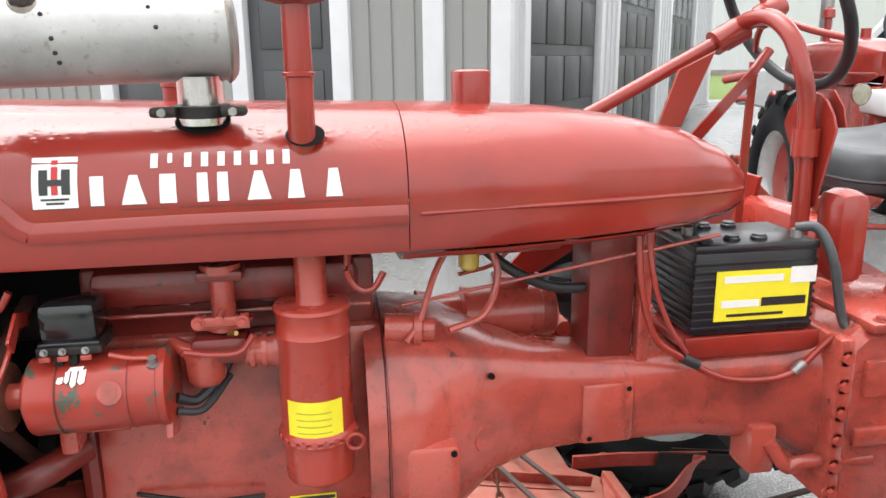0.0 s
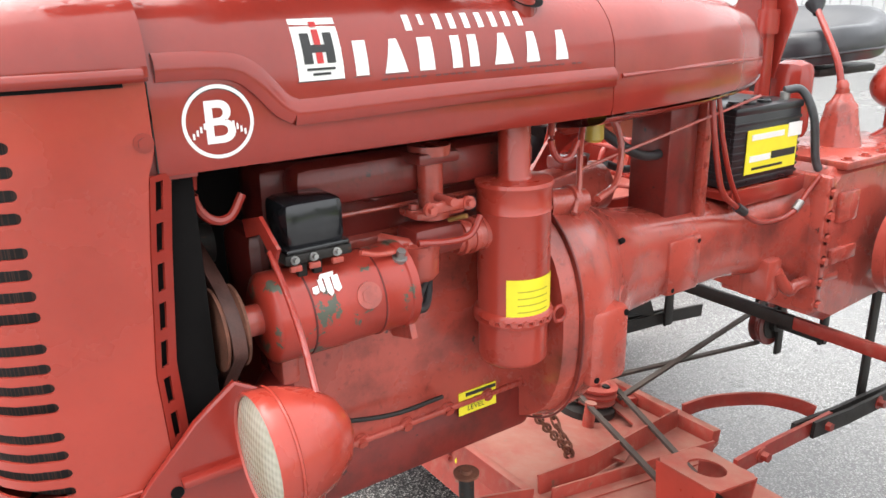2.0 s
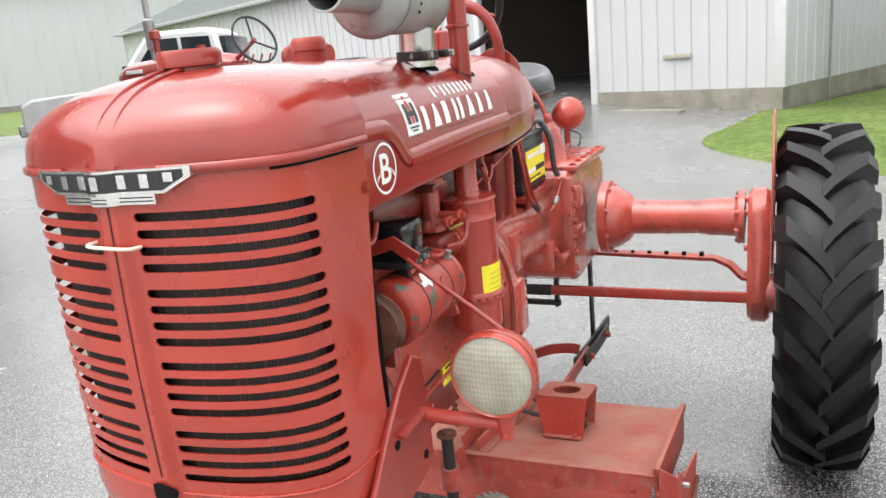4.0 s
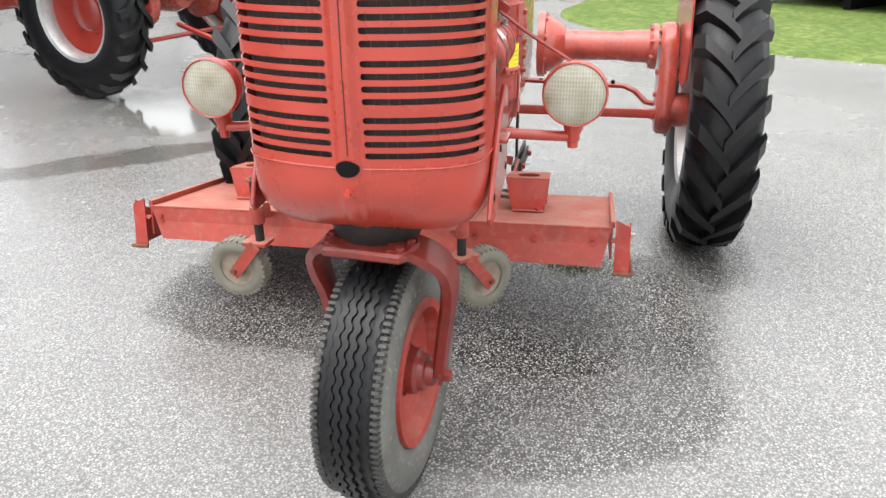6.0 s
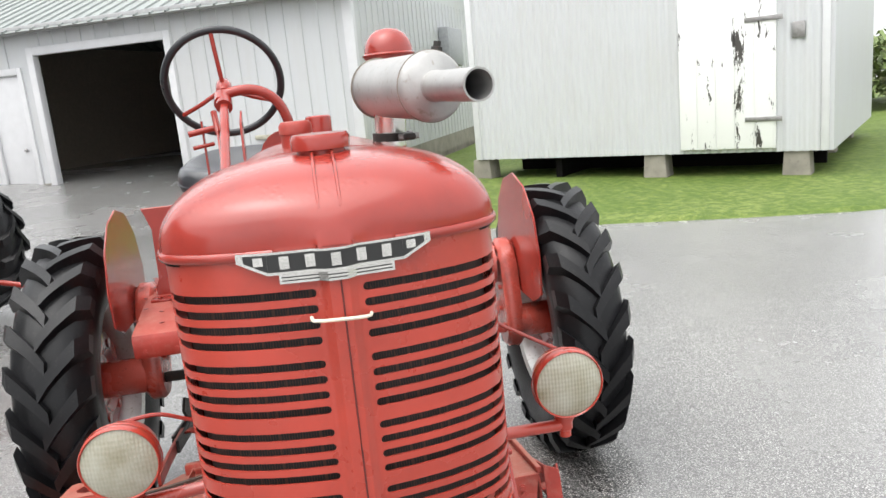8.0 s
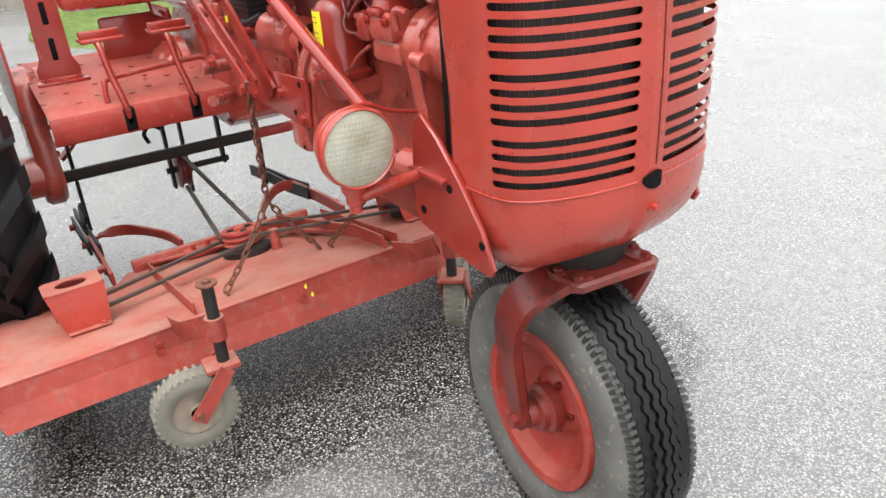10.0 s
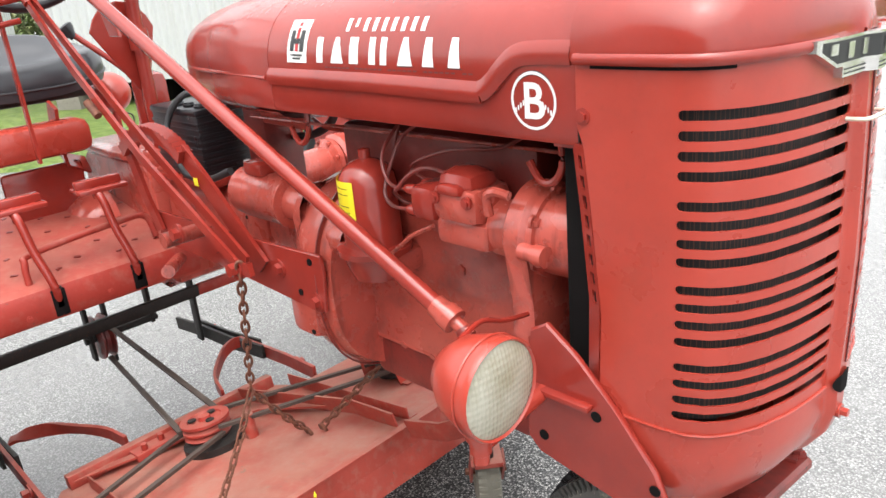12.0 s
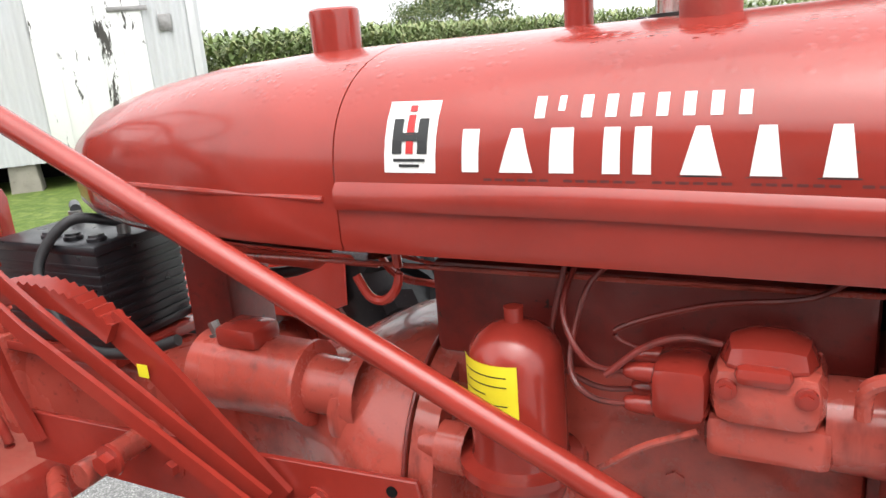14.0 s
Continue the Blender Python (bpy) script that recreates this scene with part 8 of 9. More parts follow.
def deck():
    top = [(0.0, -1.162), (0.0, 0.56), (-0.585, 0.56), (-0.585, 0.06), (-0.70, 0.02), (-0.70, -0.66), (-0.585, -0.72), (-0.585, -1.162)]
    deck_part("deck_top", plate(top, 0.007, Matrix.Translation((0, 0, -0.0035)), None, 0.002), label="dusty faded red deck plate")
    # front skirt with sloping ends
    out = [(-1.162, 0.0), (0.56, 0.0), (0.53, -0.135), (-1.115, -0.122)]
    deck_part("front_skirt", yz_plate([out[0], out[1], (0.547, -0.058), (-1.141, -0.056)], 0.006, 0.001))
    low = yz_plate([(-1.141, -0.056), (0.547, -0.058), out[2], out[3]], 0.006, 0.001)
    for v in low.verts:
        v.co.x += 0.16 * max(0.0, -0.056 - v.co.z)
    deck_part("skirt_fold", low)
    deck_part("front_lip", box(-0.02, 0.006, -1.162, 0.56, -0.004, 0.003, 0.002))
    deck_part("rear_skirt", box(-0.59, -0.584, -1.157, 0.55, -0.10, -0.002, 0.002))
    for y, s in ((0.56, 1), (-1.162, -1)):
        deck_part("end_skirt", box(-0.585, 0.0, y - 0.004, y + 0.004, -0.11, 0.018, 0.002))
        # hung skid shoe: a folded plate with a wide front face and a worn runner under it
        yo = y + s * 0.060
        out = [(0.004, 0.022), (0.018, -0.02), (0.022, -0.148), (-0.10, -0.148), (-0.36, -0.130), (-0.40, -0.07), (-0.06, -0.02)]
        shoe = deck_part("skid_shoe", side_plate(out, 0.006, yo), RED_OLD, None, "chipped red skid shoe")
        lo, hi = sorted((y + s * 0.012, yo))
        face = [(lo, 0.010 if s < 0 else 0.032), (hi, 0.032 if s < 0 else 0.010), (hi, -0.148), (lo, -0.148)]
        deck_part("shoe_face", yz_plate([(a, b) for a, b in face], 0.006, 0.021), RED_OLD, shoe)
        deck_part("shoe_strap", box(-0.03, 0.018, min(y, yo), max(y, yo), -0.05, -0.042, 0.003), RED_OLD, shoe)
        rail = [(0.03, lo - 0.004), (0.034, (lo + hi) / 2), (0.03, hi + 0.012), (-0.10, hi + 0.012), (-0.36, hi + 0.006)] if s > 0 else [(0.03, hi + 0.004), (0.034, (lo + hi) / 2), (0.03, lo - 0.012), (-0.10, lo - 0.012), (-0.36, lo - 0.006)]
        deck_part("runner", tube([(a, b, -0.152 + 0.07 * max(0.0, -a - 0.1)) for a, b in rail], 0.0075, 8, None, False), RUST, shoe, "rusty bare-metal runner")
        deck_part("shoe_bolt", bolt((-0.04, yo, -0.03), (0, s, 0), 0.008, 0.02), STEEL, shoe)
        deck_part("end_bar", box(-0.585, 0.004, y - 0.006, y + 0.010, 0.0, 0.022, 0.003), None, None)
    # stiffening ribs across the deck
    for y in (0.055, -0.60):
        deck_part("rib", box(-0.62, -0.02, y - 0.003, y + 0.003, 0.0, 0.038, 0.002))
        deck_part("rib_foot", box(-0.62, -0.02, y, y + 0.03, 0.0005, 0.005, 0.001))
    for y in (-1.12, -0.72, -0.30, 0.09, 0.30, 0.50):
        for dz in (-0.035, -0.055):
            deck_part("skirt_bolt", bolt((0.004, y, dz), (1, 0, 0), 0.008, 0.008), RED_OLD)
    for y, z in ((-0.285, -0.02), (-0.27, -0.05)):
        deck_part("paint_fleck", yz_plate([(y - 0.004, z - 0.003), (y + 0.002, z - 0.008), (y + 0.005, z - 0.001), (y + 0.002, z + 0.009), (y - 0.002, z + 0.004)], 0.001, 0.0048), YELLOW_DECAL, None, "yellow paint fleck")
    # angle irons at the middle
    deck_part("angle_iron", strap([(-0.68, -0.62, 0.02), (-0.52, -0.12, 0.022), (-0.30, 0.0, 0.02)], 0.035, 0.006, None, (0, 0, 1)))
    deck_part("angle_iron", strap([(-0.66, -0.10, 0.03), (-0.20, 0.005, 0.03), (-0.02, 0.01, 0.02)], 0.05, 0.006, None, (0, 1, 0.2)))
    deck_part("cross_iron", box(-0.70, -0.665, -0.64, 0.02, 0.0, 0.04, 0.003), RED_DECK)


def belt_box(y, s):
    f = -0.217
    back = [(y - 0.075, 0.12), (y + 0.075, 0.12), (y + 0.066, 0.0), (y - 0.066, 0.0)]
    b = deck_part("belt_guard", yz_plate(back, 0.004, f - 0.158), RED_DECK, None, "red sheet-metal belt guard with a round hole, open at both ends")
    # top with a round hole
    bm = bmesh.new()
    n = 32
    cx, hx, hy, r = f - 0.078, 0.080, 0.080, 0.043
    inner, outer = [], []
    for k in range(n):
        a = 2 * math.pi * (k + 0.5) / n
        c, d = math.cos(a), math.sin(a)
        q = min(hx / abs(c), hy / abs(d))
        inner.append([bm.verts.new((cx + r * c, y + r * d, z)) for z in (0.12, 0.125)])
        outer.append([bm.verts.new((cx + q * c, y + q * d, z)) for z in (0.12, 0.125)])
    for k in range(n):
        j = (k + 1) % n
        bm.faces.new((inner[k][1], inner[j][1], outer[j][1], outer[k][1]))
        bm.faces.new((inner[k][0], outer[k][0], outer[j][0], inner[j][0]))
        bm.faces.new((inner[k][0], inner[j][0], inner[j][1], inner[k][1]))
        bm.faces.new((outer[k][0], outer[k][1], outer[j][1], outer[j][0]))
    deck_part("guard_top", bm, RED_DECK, b)
    front = [(y - 0.079, 0.122), (y + 0.079, 0.122), (y + 0.066, 0.0), (y - 0.052, 0.0)]
    deck_part("guard_front", yz_plate(front, 0.004, f), RED_BRIGHT, b)
    deck_part("guard_foot", box(f - 0.002, f + 0.028, y - 0.05, y + 0.064, 0.004, 0.008, 0.001), RED_DECK, b)
    deck_part("foot_bolt", bolt((f + 0.015, y + 0.045, 0.008), (0, 0, 1), 0.008, 0.008), RED_OLD, b)
    deck_part("pulley", lathe([(0.012, 0.0), (0.012, 0.06), (0.02, 0.06), (0.03, 0.05), (0.04, 0.06), (0.048, 0.06), (0.048, 0.018), (0.085, 0.014), (0.085, 0)], (cx, y, 0), (0, 0, 1), 28), DARK, b, "dark iron pulley")


def drive():
    c = Vector((-0.505, -0.292, 0.0))
    p = deck_part("drive_pulley", lathe([(0.028, 0.0), (0.028, 0.060), (0.036, 0.068), (0.044, 0.056), (0.052, 0.068), (0.058, 0.068), (0.066, 0.056), (0.074, 0.070), (0.082, 0.070), (0.082, 0.050), (0.077, 0.047), (0.077, 0.018), (0.088, 0.016), (0.088, 0.0)], c, (0, 0, 1), 36), RED_OLD, None, "red double-groove drive pulley")
    for k in range(3):
        a = 2 * math.pi * k / 3
        deck_part("pulley_slot", rod(c + Vector((0.035 * math.cos(a), 0.035 * math.sin(a), 0.08)), c + Vector((0.035 * math.cos(a), 0.035 * math.sin(a), 0.0845)), 0.012, None, 12), DARK, p)
    deck_part("gear_case", lathe([(0, 0.085), (0.02, 0.085), (0.03, 0.05)], c + Vector((0.02, 0, 0)), (0, 0, 1), 20), DARK)
    deck_part("stub_pipe", rod((-0.41, -0.21, 0.0), (-0.41, -0.21, 0.07), 0.017), RED_DECK)
    sec = [(-0.0065, -0.005), (0.0065, -0.005), (0.0085, 0.005), (-0.0085, 0.005)]
    for a, b in (((-0.24, -0.86, 0.034), (-0.430, -0.28, 0.045)), ((-0.355, -0.86, 0.034), (-0.580, -0.30, 0.045)), ((-0.430, -0.29, 0.066), (-0.24, 0.25, 0.037)), ((-0.580, -0.28, 0.066), (-0.355, 0.25, 0.037))):
        deck_part("drive_belt", sweep([a, b], sec), BELT, None, "worn rubber drive belt")
    # belts that climb to the upright pulley on the rear jackshaft
    for a, b in (((-0.545, -0.355, 0.055), (-2.33, -0.262, 0.347)), ((-0.545, -0.225, 0.055), (-2.34, -0.258, 0.492))):
        part("drive_belt", sweep([DECK @ Vector(a), Vector(b)], sec), BELT, mower)
    j = part("jackshaft_pulley", lathe([(-0.022, 0.0), (-0.022, 0.082), (-0.016, 0.084), (-0.006, 0.070), (0.006, 0.070), (0.016, 0.084), (0.022, 0.082), (0.022, 0.0)], (-2.37, -0.26, 0.42), (0, 1, 0), 32), RED_GREASE_SHADE, mower, "dark red jackshaft pulley")
    part("pulley_face", lathe([(0, 0.06), (0.004, 0.058), (0.004, 0.03), (0.02, 0.028), (0.02, 0.0)], (-2.37, -0.238, 0.42), (0, 1, 0), 24), DARK, j)
    for y, x0, x1, low in ((-0.225, -2.41, -2.375, 0.30), (-0.300, -2.39, -2.35, 0.34)):
        part("jackshaft_hanger", box(x0, x1, y - 0.006, y + 0.006, low, 0.72, 0.003), DARK, mower, "dark iron jackshaft hanger")
    part("jackshaft", rod((-2.37, -0.32, 0.42), (-2.37, -0.05, 0.42), 0.014, None, 12), DARK, mower)
    part("shaft_hanger", box(-2.40, -2.36, -0.075, -0.060, 0.40, 0.70, 0.004), DARK, mower)
    part("shaft_hook", tube([(-2.39, -0.30, 0.60), (-2.40, -0.34, 0.62), (-2.40, -0.37, 0.59), (-2.39, -0.36, 0.55)], 0.009, 8), DARK, mower)
    # rusty lugged idler bracket and spare bolts behind the pulley
    for k in range(4):
        deck_part("bracket_bolt", bolt((-0.615 - 0.012 * k, -0.44 + 0.055 * k, 0.03), (0.2, 0, 1), 0.009, 0.022), RED_OLD)
    deck_part("idler_bracket", box(-0.665, -0.60, -0.47, -0.25, 0.005, 0.03, 0.004), RED_OLD)


def link_arms():
    """Paired drag arms, lift straps and bent braces that tie the deck to the tractor's rear."""
    for s in (1, -1):
        def at(x, y, z):
            return (x, -0.29 + s * (y + 0.29), z)
        part("lift_link", box(-2.375, -2.33, *sorted((at(0, 0.088, 0)[1], at(0, 0.100, 0)[1])), 0.262, 0.70, 0.003), DARK, mower, "dark iron lift strap")
        part("drag_arm", strap([at(-1.63, 0.140, 0.338), at(-1.80, 0.138, 0.334), at(-2.10, 0.132, 0.312)], 0.045, 0.012, None, (0, 1, 0)), RED_OLD, mower, "flat red drag arm")
        part("drag_arm", strap([at(-1.92, 0.122, 0.330), at(-2.15, 0.118, 0.300), at(-2.36, 0.118, 0.285), at(-2.585, 0.112, 0.262)], 0.05, 0.012, None, (0, 1, 0)), DARK, mower, "blackened drag arm")
        part("drag_arm", strap([at(-1.98, 0.150, 0.325), at(-2.18, 0.146, 0.298), at(-2.44, 0.142, 0.278)], 0.05, 0.010, None, (0, 1, 0)), DARK, mower)
        for x, z in ((-1.74, 0.336), (-2.36, 0.285), (-2.05, 0.316)):
            part("drag_bolt", bolt(at(x, 0.148, z), (0, s, 0), 0.014, 0.02), RED_OLD, mower)
        part("curved_brace", strap([at(-1.76, -0.13, 0.335), at(-1.86, -0.10, 0.345), at(-1.965, -0.011, 0.360), at(-2.03, 0.06, 0.350), at(-2.06, 0.105, 0.335)], 0.04, 0.010, None, (0.6, 1, 0), True), RED_OLD, mower, "bent red brace")
    part("hook_plate", side_plate([(-2.30, 0.30), (-2.16, 0.36), (-2.12, 0.40), (-2.18, 0.44), (-2.26, 0.40)], 0.012, -0.70), DARK, mower)


def caster(y, turn):
    top = Vector((-0.805, y, 0.625))
    c = part("caster", rod((-0.805, y, 0.40), top, 0.0155, None, 18), DARK, mower, "caster wheel with dusty grey rubber tyre on a dark post")
    part("post_cap", lathe([(0, 0.016), (0.0, 0.026), (0.005, 0.026), (0.005, 0.012), (0.012, 0.011), (0.012, 0)], top, (0, 0, 1), 20), RUST, c)
    part("post_sleeve", rod((-0.805, y, 0.475), (-0.805, y, 0.535), 0.024, None, 18), RED_DECK, c)
    part("caster_strap", strap([(-1.03, y - 0.06, 0.43), (-0.90, y - 0.055, 0.47), (-0.83, y - 0.03, 0.505)], 0.055, 0.008, None, (0, 1, 0.2)), RED_DECK, c)
    m = Matrix.Translation((-0.805, y, 0)) @ Matrix.Rotation(radians(turn), 4, "Z")
    hub = m @ Vector((-0.09, 0.0, 0.302))
    ax = (m.to_3x3() @ Vector((0, 1, 0))).normalized()
    bm = box(-0.05, 0.035, -0.036, 0.036, 0.396, 0.41, 0.003, None, m)
    part("caster_yoke", bm, RED_DECK, c)
    for s in (1, -1):
        side = strap([m @ Vector((0.0, s * 0.04, 0.405)), m @ Vector((-0.095, s * 0.042, 0.285))], 0.04, 0.006, None, ax)
        part("caster_leg", side, RED_DECK, c)
    part("caster_bolt", rod(hub - ax * 0.055, hub + ax * 0.055, 0.010, None, 6), RUST, c)
    prof = [(-0.026, 0.062), (-0.031, 0.072), (-0.032, 0.088), (-0.026, 0.100), (-0.012, 0.106), (0.012, 0.106), (0.026, 0.100), (0.032, 0.088), (0.031, 0.072), (0.026, 0.062)]
    w = part("caster_tyre", lathe(prof, hub, ax, 40), RUBBER_CASTER, c, "dusty grey caster tyre")
    part("caster_disc", lathe([(-0.022, 0.063), (-0.014, 0.05), (-0.014, 0.02), (-0.03, 0.018), (0.03, 0.018), (0.014, 0.02), (0.014, 0.05), (0.022, 0.063)], hub, ax, 32), plain("dusty_steel_disc", (0.27, 0.22, 0.17), 0.85, 0.1, 0.25, 22.0, 0.3), w)
    q, _ = frame_to((0, 0, 0), ax)
    base = bmesh.new()
    box(0.098, 0.1068, -0.011, 0.011, -0.0045, 0.0045, 0.0, base)
    lug = mesh_of(base, "tread_lug", 30)
    lug.materials.append(RUBBER_CASTER)
    for k in range(34):
        for s in (1, -1):
            o = new("tread_lug", lug)
            o.parent = w
            o.matrix_local = Matrix.Translation(hub) @ q @ Matrix.Rotation(2 * math.pi * (k + (0.5 if s > 0 else 0)) / 34, 4, "Z") @ pose(0, 0, s * 0.0165, 90, 0, 0)


def chain(a, b, name_holder, sag=0.0):
    a, b = Vector(a), Vector(b)
    n = max(2, round((b - a).length / 0.030))
    bm = bmesh.new()
    ring = []
    for k in range(20):
        t = 2 * math.pi * k / 20
        ring.append(Vector((0.0085 * math.copysign(abs(math.cos(t)) ** 0.8, math.cos(t)), 0, 0.0205 * math.sin(t))))
    sweep(ring, circle(0.0034, 6), bm, False, (0, 1, 0), True)
    me = mesh_of(bm, "chain_link", 60)
    me.materials.append(RUST)
    for k in range(n):
        t0 = (k + 0.5) / n
        d = Vector((0, 0, -sag * 4 * t0 * (1 - t0)))
        e = (b - a) + Vector((0, 0, -sag * 4 * (1 - 2 * t0)))
        q = e.to_track_quat("Z", "Y").to_matrix().to_4x4()
        o = new("chain_link", me)
        o.parent = name_holder
        o.matrix_local = Matrix.Translation(a + (b - a) * t0 + d) @ q @ Matrix.Rotation(radians(90 * (k % 2) + 20 + 7 * math.sin(k * 2.3)), 4, "Z")


deck()
belt_box(-0.858, -1)
belt_box(0.249, 1)
drive()
link_arms()
caster(-0.612, 86)
caster(0.085, -41)
lift_chain = thing("lift_chain", "rusty steel lift chain holding up the mower deck", "chain")
chain((-1.105, -0.326, 1.005), (-1.265, -0.277, 0.61), lift_chain)
chain((-1.265, -0.277, 0.61), DECK @ Vector((-0.245, -0.125, 0.014)), lift_chain, 0.01)
chain((-1.265, -0.277, 0.61), DECK @ Vector((-0.10, -0.486, 0.014)), lift_chain, 0.015)
chain((-1.07, -0.02, 0.62), DECK @ Vector((-0.22, -0.092, 0.014)), lift_chain)
for p in ((-0.245, -0.125, 0.008), (-0.10, -0.486, 0.008), (-0.22, -0.092, 0.008)):
    part("eye_bolt", lathe([(-0.004, 0.016), (0.004, 0.016), (0.004, 0.009), (-0.004, 0.009)], DECK @ Vector(p), (0, 1, 0.3), 16, None, True), RUST, lift_chain)


def grass_clump():
    """Cut grass caked under the deck's left end."""
    rnd = random.Random(12)
    verts, faces = [], []
    for k in range(420):
        x, y = rnd.uniform(-1.16, -1.02), rnd.gauss(0.43, 0.06)
        z = rnd.uniform(0.255, 0.30) - 0.5 * (y - 0.43) ** 2
        a, ln = rnd.uniform(0, 6.28), rnd.uniform(0.012, 0.03)
        c, q = math.cos(a), math.sin(a)
        dz = rnd.uniform(-0.03, 0.008)
        i = len(verts)
        verts += [(x - q * 0.003, y + c * 0.003, z), (x + q * 0.003, y - c * 0.003, z), (x + c * ln, y + q * ln, z + dz)]
        faces.append((i, i + 1, i + 2))
    me = bpy.data.meshes.new("grass_clump")
    me.from_pydata(verts, [], faces)
    me.materials.append(plain("caked_grass", (0.14, 0.15, 0.05), 0.9, 0, 0.5, 60.0, 0.4))
    tagged(new("grass_clump", me), "caked green and brown cut grass under the mower deck", "grass", kind="stuff")


grass_clump()


# ---- the second tractor and the pickup ----
def second_tractor():
    f = Vector((-0.27, -0.963, 0)).normalized()
    left = Vector((-f.y, f.x, 0))
    m = Matrix(((f.x, left.x, 0, -5.02), (f.y, left.y, 0, -3.23), (0, 0, 1, rise(-5.02, -3.23)), (0, 0, 0, 1)))
    t = thing("parked_tractor", "red farm tractor with white trim and padded seat on wet asphalt", "tractor", m)

    def p(name, bm, mat, label="", parent=None):
        # the body stands high on its wheels, with a long nose
        if "wheel" not in name and "front_rim" not in name and name not in ("axle", "spindle", "front_axle"):
            for v in bm.verts:
                v.co.z += 0.25 * min(1.0, max(0.0, (v.co.z - 0.6) / 0.5))
                v.co.x += 0.33 * min(1.0, max(0.0, (v.co.x - 0.6) / 1.4))
        if name in ("steering_wheel", "spoke"):
            bmesh.ops.translate(bm, verts=bm.verts[:], vec=(0, 0, 0.25)) if name == "steering_wheel" else None
        return part(name, bm, mat, parent or t, label)

    for s in (1, -1):
        rear_tyre("rear_wheel", (0.25, -0.06 + s * 0.88, 0.685), s, r=0.685, w=0.30, lugs=20, rim_r=0.37, holder=t)
        w = p("front_wheel", lathe(tyre_mesh(0.32, 0.14, 0.19), (2.38, s * 0.78, 0.32), (0, 1, 0), 40), RUBBER, "ribbed front tyre")
        p("front_rim", lathe([(0.03, 0.195), (0.05, 0.19), (0.02, 0.15), (0.0, 0.08), (0.03, 0.06), (0.05, 0.0)], (2.38, s * 0.78, 0.32), (0, s, 0), 28), RED, "", w)
        p("front_rim", lathe([(0.03, 0.195), (0.05, 0.19), (0.02, 0.15), (0.0, 0.08), (0.03, 0.06), (0.05, 0.0)], (2.38, s * 0.78, 0.32), (0, -s, 0), 28), RED, "", w)
        out = [(-0.24, 0.70), (-0.22, 0.90), (-0.10, 1.04), (0.10, 1.12), (0.38, 1.12), (0.60, 1.02), (0.72, 0.86), (0.74, 0.72), (0.54, 0.62), (-0.06, 0.60)]
        p("fender", side_plate(out, 0.012, -0.05 + s * 0.66, None, 0.004), RED, "red flat fender")
        p("axle", rod((0.25, s * 0.10, 0.70), (0.25, -0.06 + s * 0.84, 0.685), 0.075), RED_CAST)
        p("lift_arm", rod((-0.25, s * 0.28, 0.55), (-0.85, s * 0.34, 0.42), 0.022), RED)
        arm = p("rock_arm", rod((-0.14, s * 0.26, 0.96), (-0.50, s * 0.29, 1.18), 0.030, 0.024), RED)
        p("arm_boss", lathe([(-0.03, 0.0), (-0.03, 0.042), (0.03, 0.042), (0.03, 0.0)], (-0.50, s * 0.29, 1.18), (0, 1, 0), 16), RED, "", arm)
        p("arm_hook", tube([(-0.50, s * 0.26, 1.16), (-0.52, s * 0.26, 1.10), (-0.50, s * 0.26, 1.06), (-0.47, s * 0.26, 1.08)], 0.010, 8), RED, "", arm)
        p("spindle", rod((2.38, s * 0.68, 0.32), (2.35, s * 0.66, 0.64), 0.03), RED)
    p("front_axle", box(2.31, 2.43, -0.70, 0.70, 0.54, 0.64, 0.02), RED_CAST)
    p("body", lathe([(-0.12, 0.0), (-0.12, 0.10), (-0.08, 0.15), (0.02, 0.175), (0.5, 0.175), (0.5, 0)], (0, 0, 0.78), (1, 0, 0), 20), RED_CAST)
    p("shaft_cover", lathe([(0, 0.05), (0.05, 0.05), (0.06, 0.03), (0.09, 0.03), (0.09, 0)], (-0.12, 0, 0.72), (-1, 0, 0), 16), RED_CAST)
    p("engine", box(0.4, 1.95, -0.16, 0.16, 0.58, 1.12, 0.03), RED_CAST)
    for y in (0.30, -0.42):
        p("final_case", lathe([(-0.075, 0.0), (-0.075, 0.15), (-0.05, 0.185), (0.05, 0.185), (0.075, 0.15), (0.075, 0.0)], (0.14, y, 0.70), (0, 1, 0), 24), RED_CAST)
        p("case_neck", box(0.05, 0.25, y - 0.05, y + 0.05, 0.55, 1.0, 0.03), RED_CAST)
    # bonnet and grille
    bm = bmesh.new()
    rings = []
    for x, w, bot, top in ((0.62, 0.10, 1.20, 1.38), (0.70, 0.17, 1.14, 1.45), (0.95, 0.21, 1.12, 1.49), (1.5, 0.21, 1.12, 1.50), (2.1, 0.21, 1.10, 1.48), (2.22, 0.20, 1.10, 1.45), (2.26, 0.17, 1.10, 1.40)):
        rings.append([bm.verts.new((x, y, z)) for y, z in hood_section(w, bot, bot + 0.18, top, 8)])
    for a, b in zip(rings, rings[1:]):
        for k in range(len(a) - 1):
            bm.faces.new((a[k], a[k + 1], b[k + 1], b[k]))
    bm.faces.new(rings[-1]), bm.faces.new(rings[0])
    hood2 = p("hood", bm, RED, "red bonnet")
    p("grille", box(2.05, 2.27, -0.19, 0.19, 0.70, 1.16, 0.03), RED, "red grille")
    for k in range(8):
        p("grille_slot", box(2.268, 2.274, -0.15, 0.15, 0.76 + 0.045 * k, 0.78 + 0.045 * k), VOID)
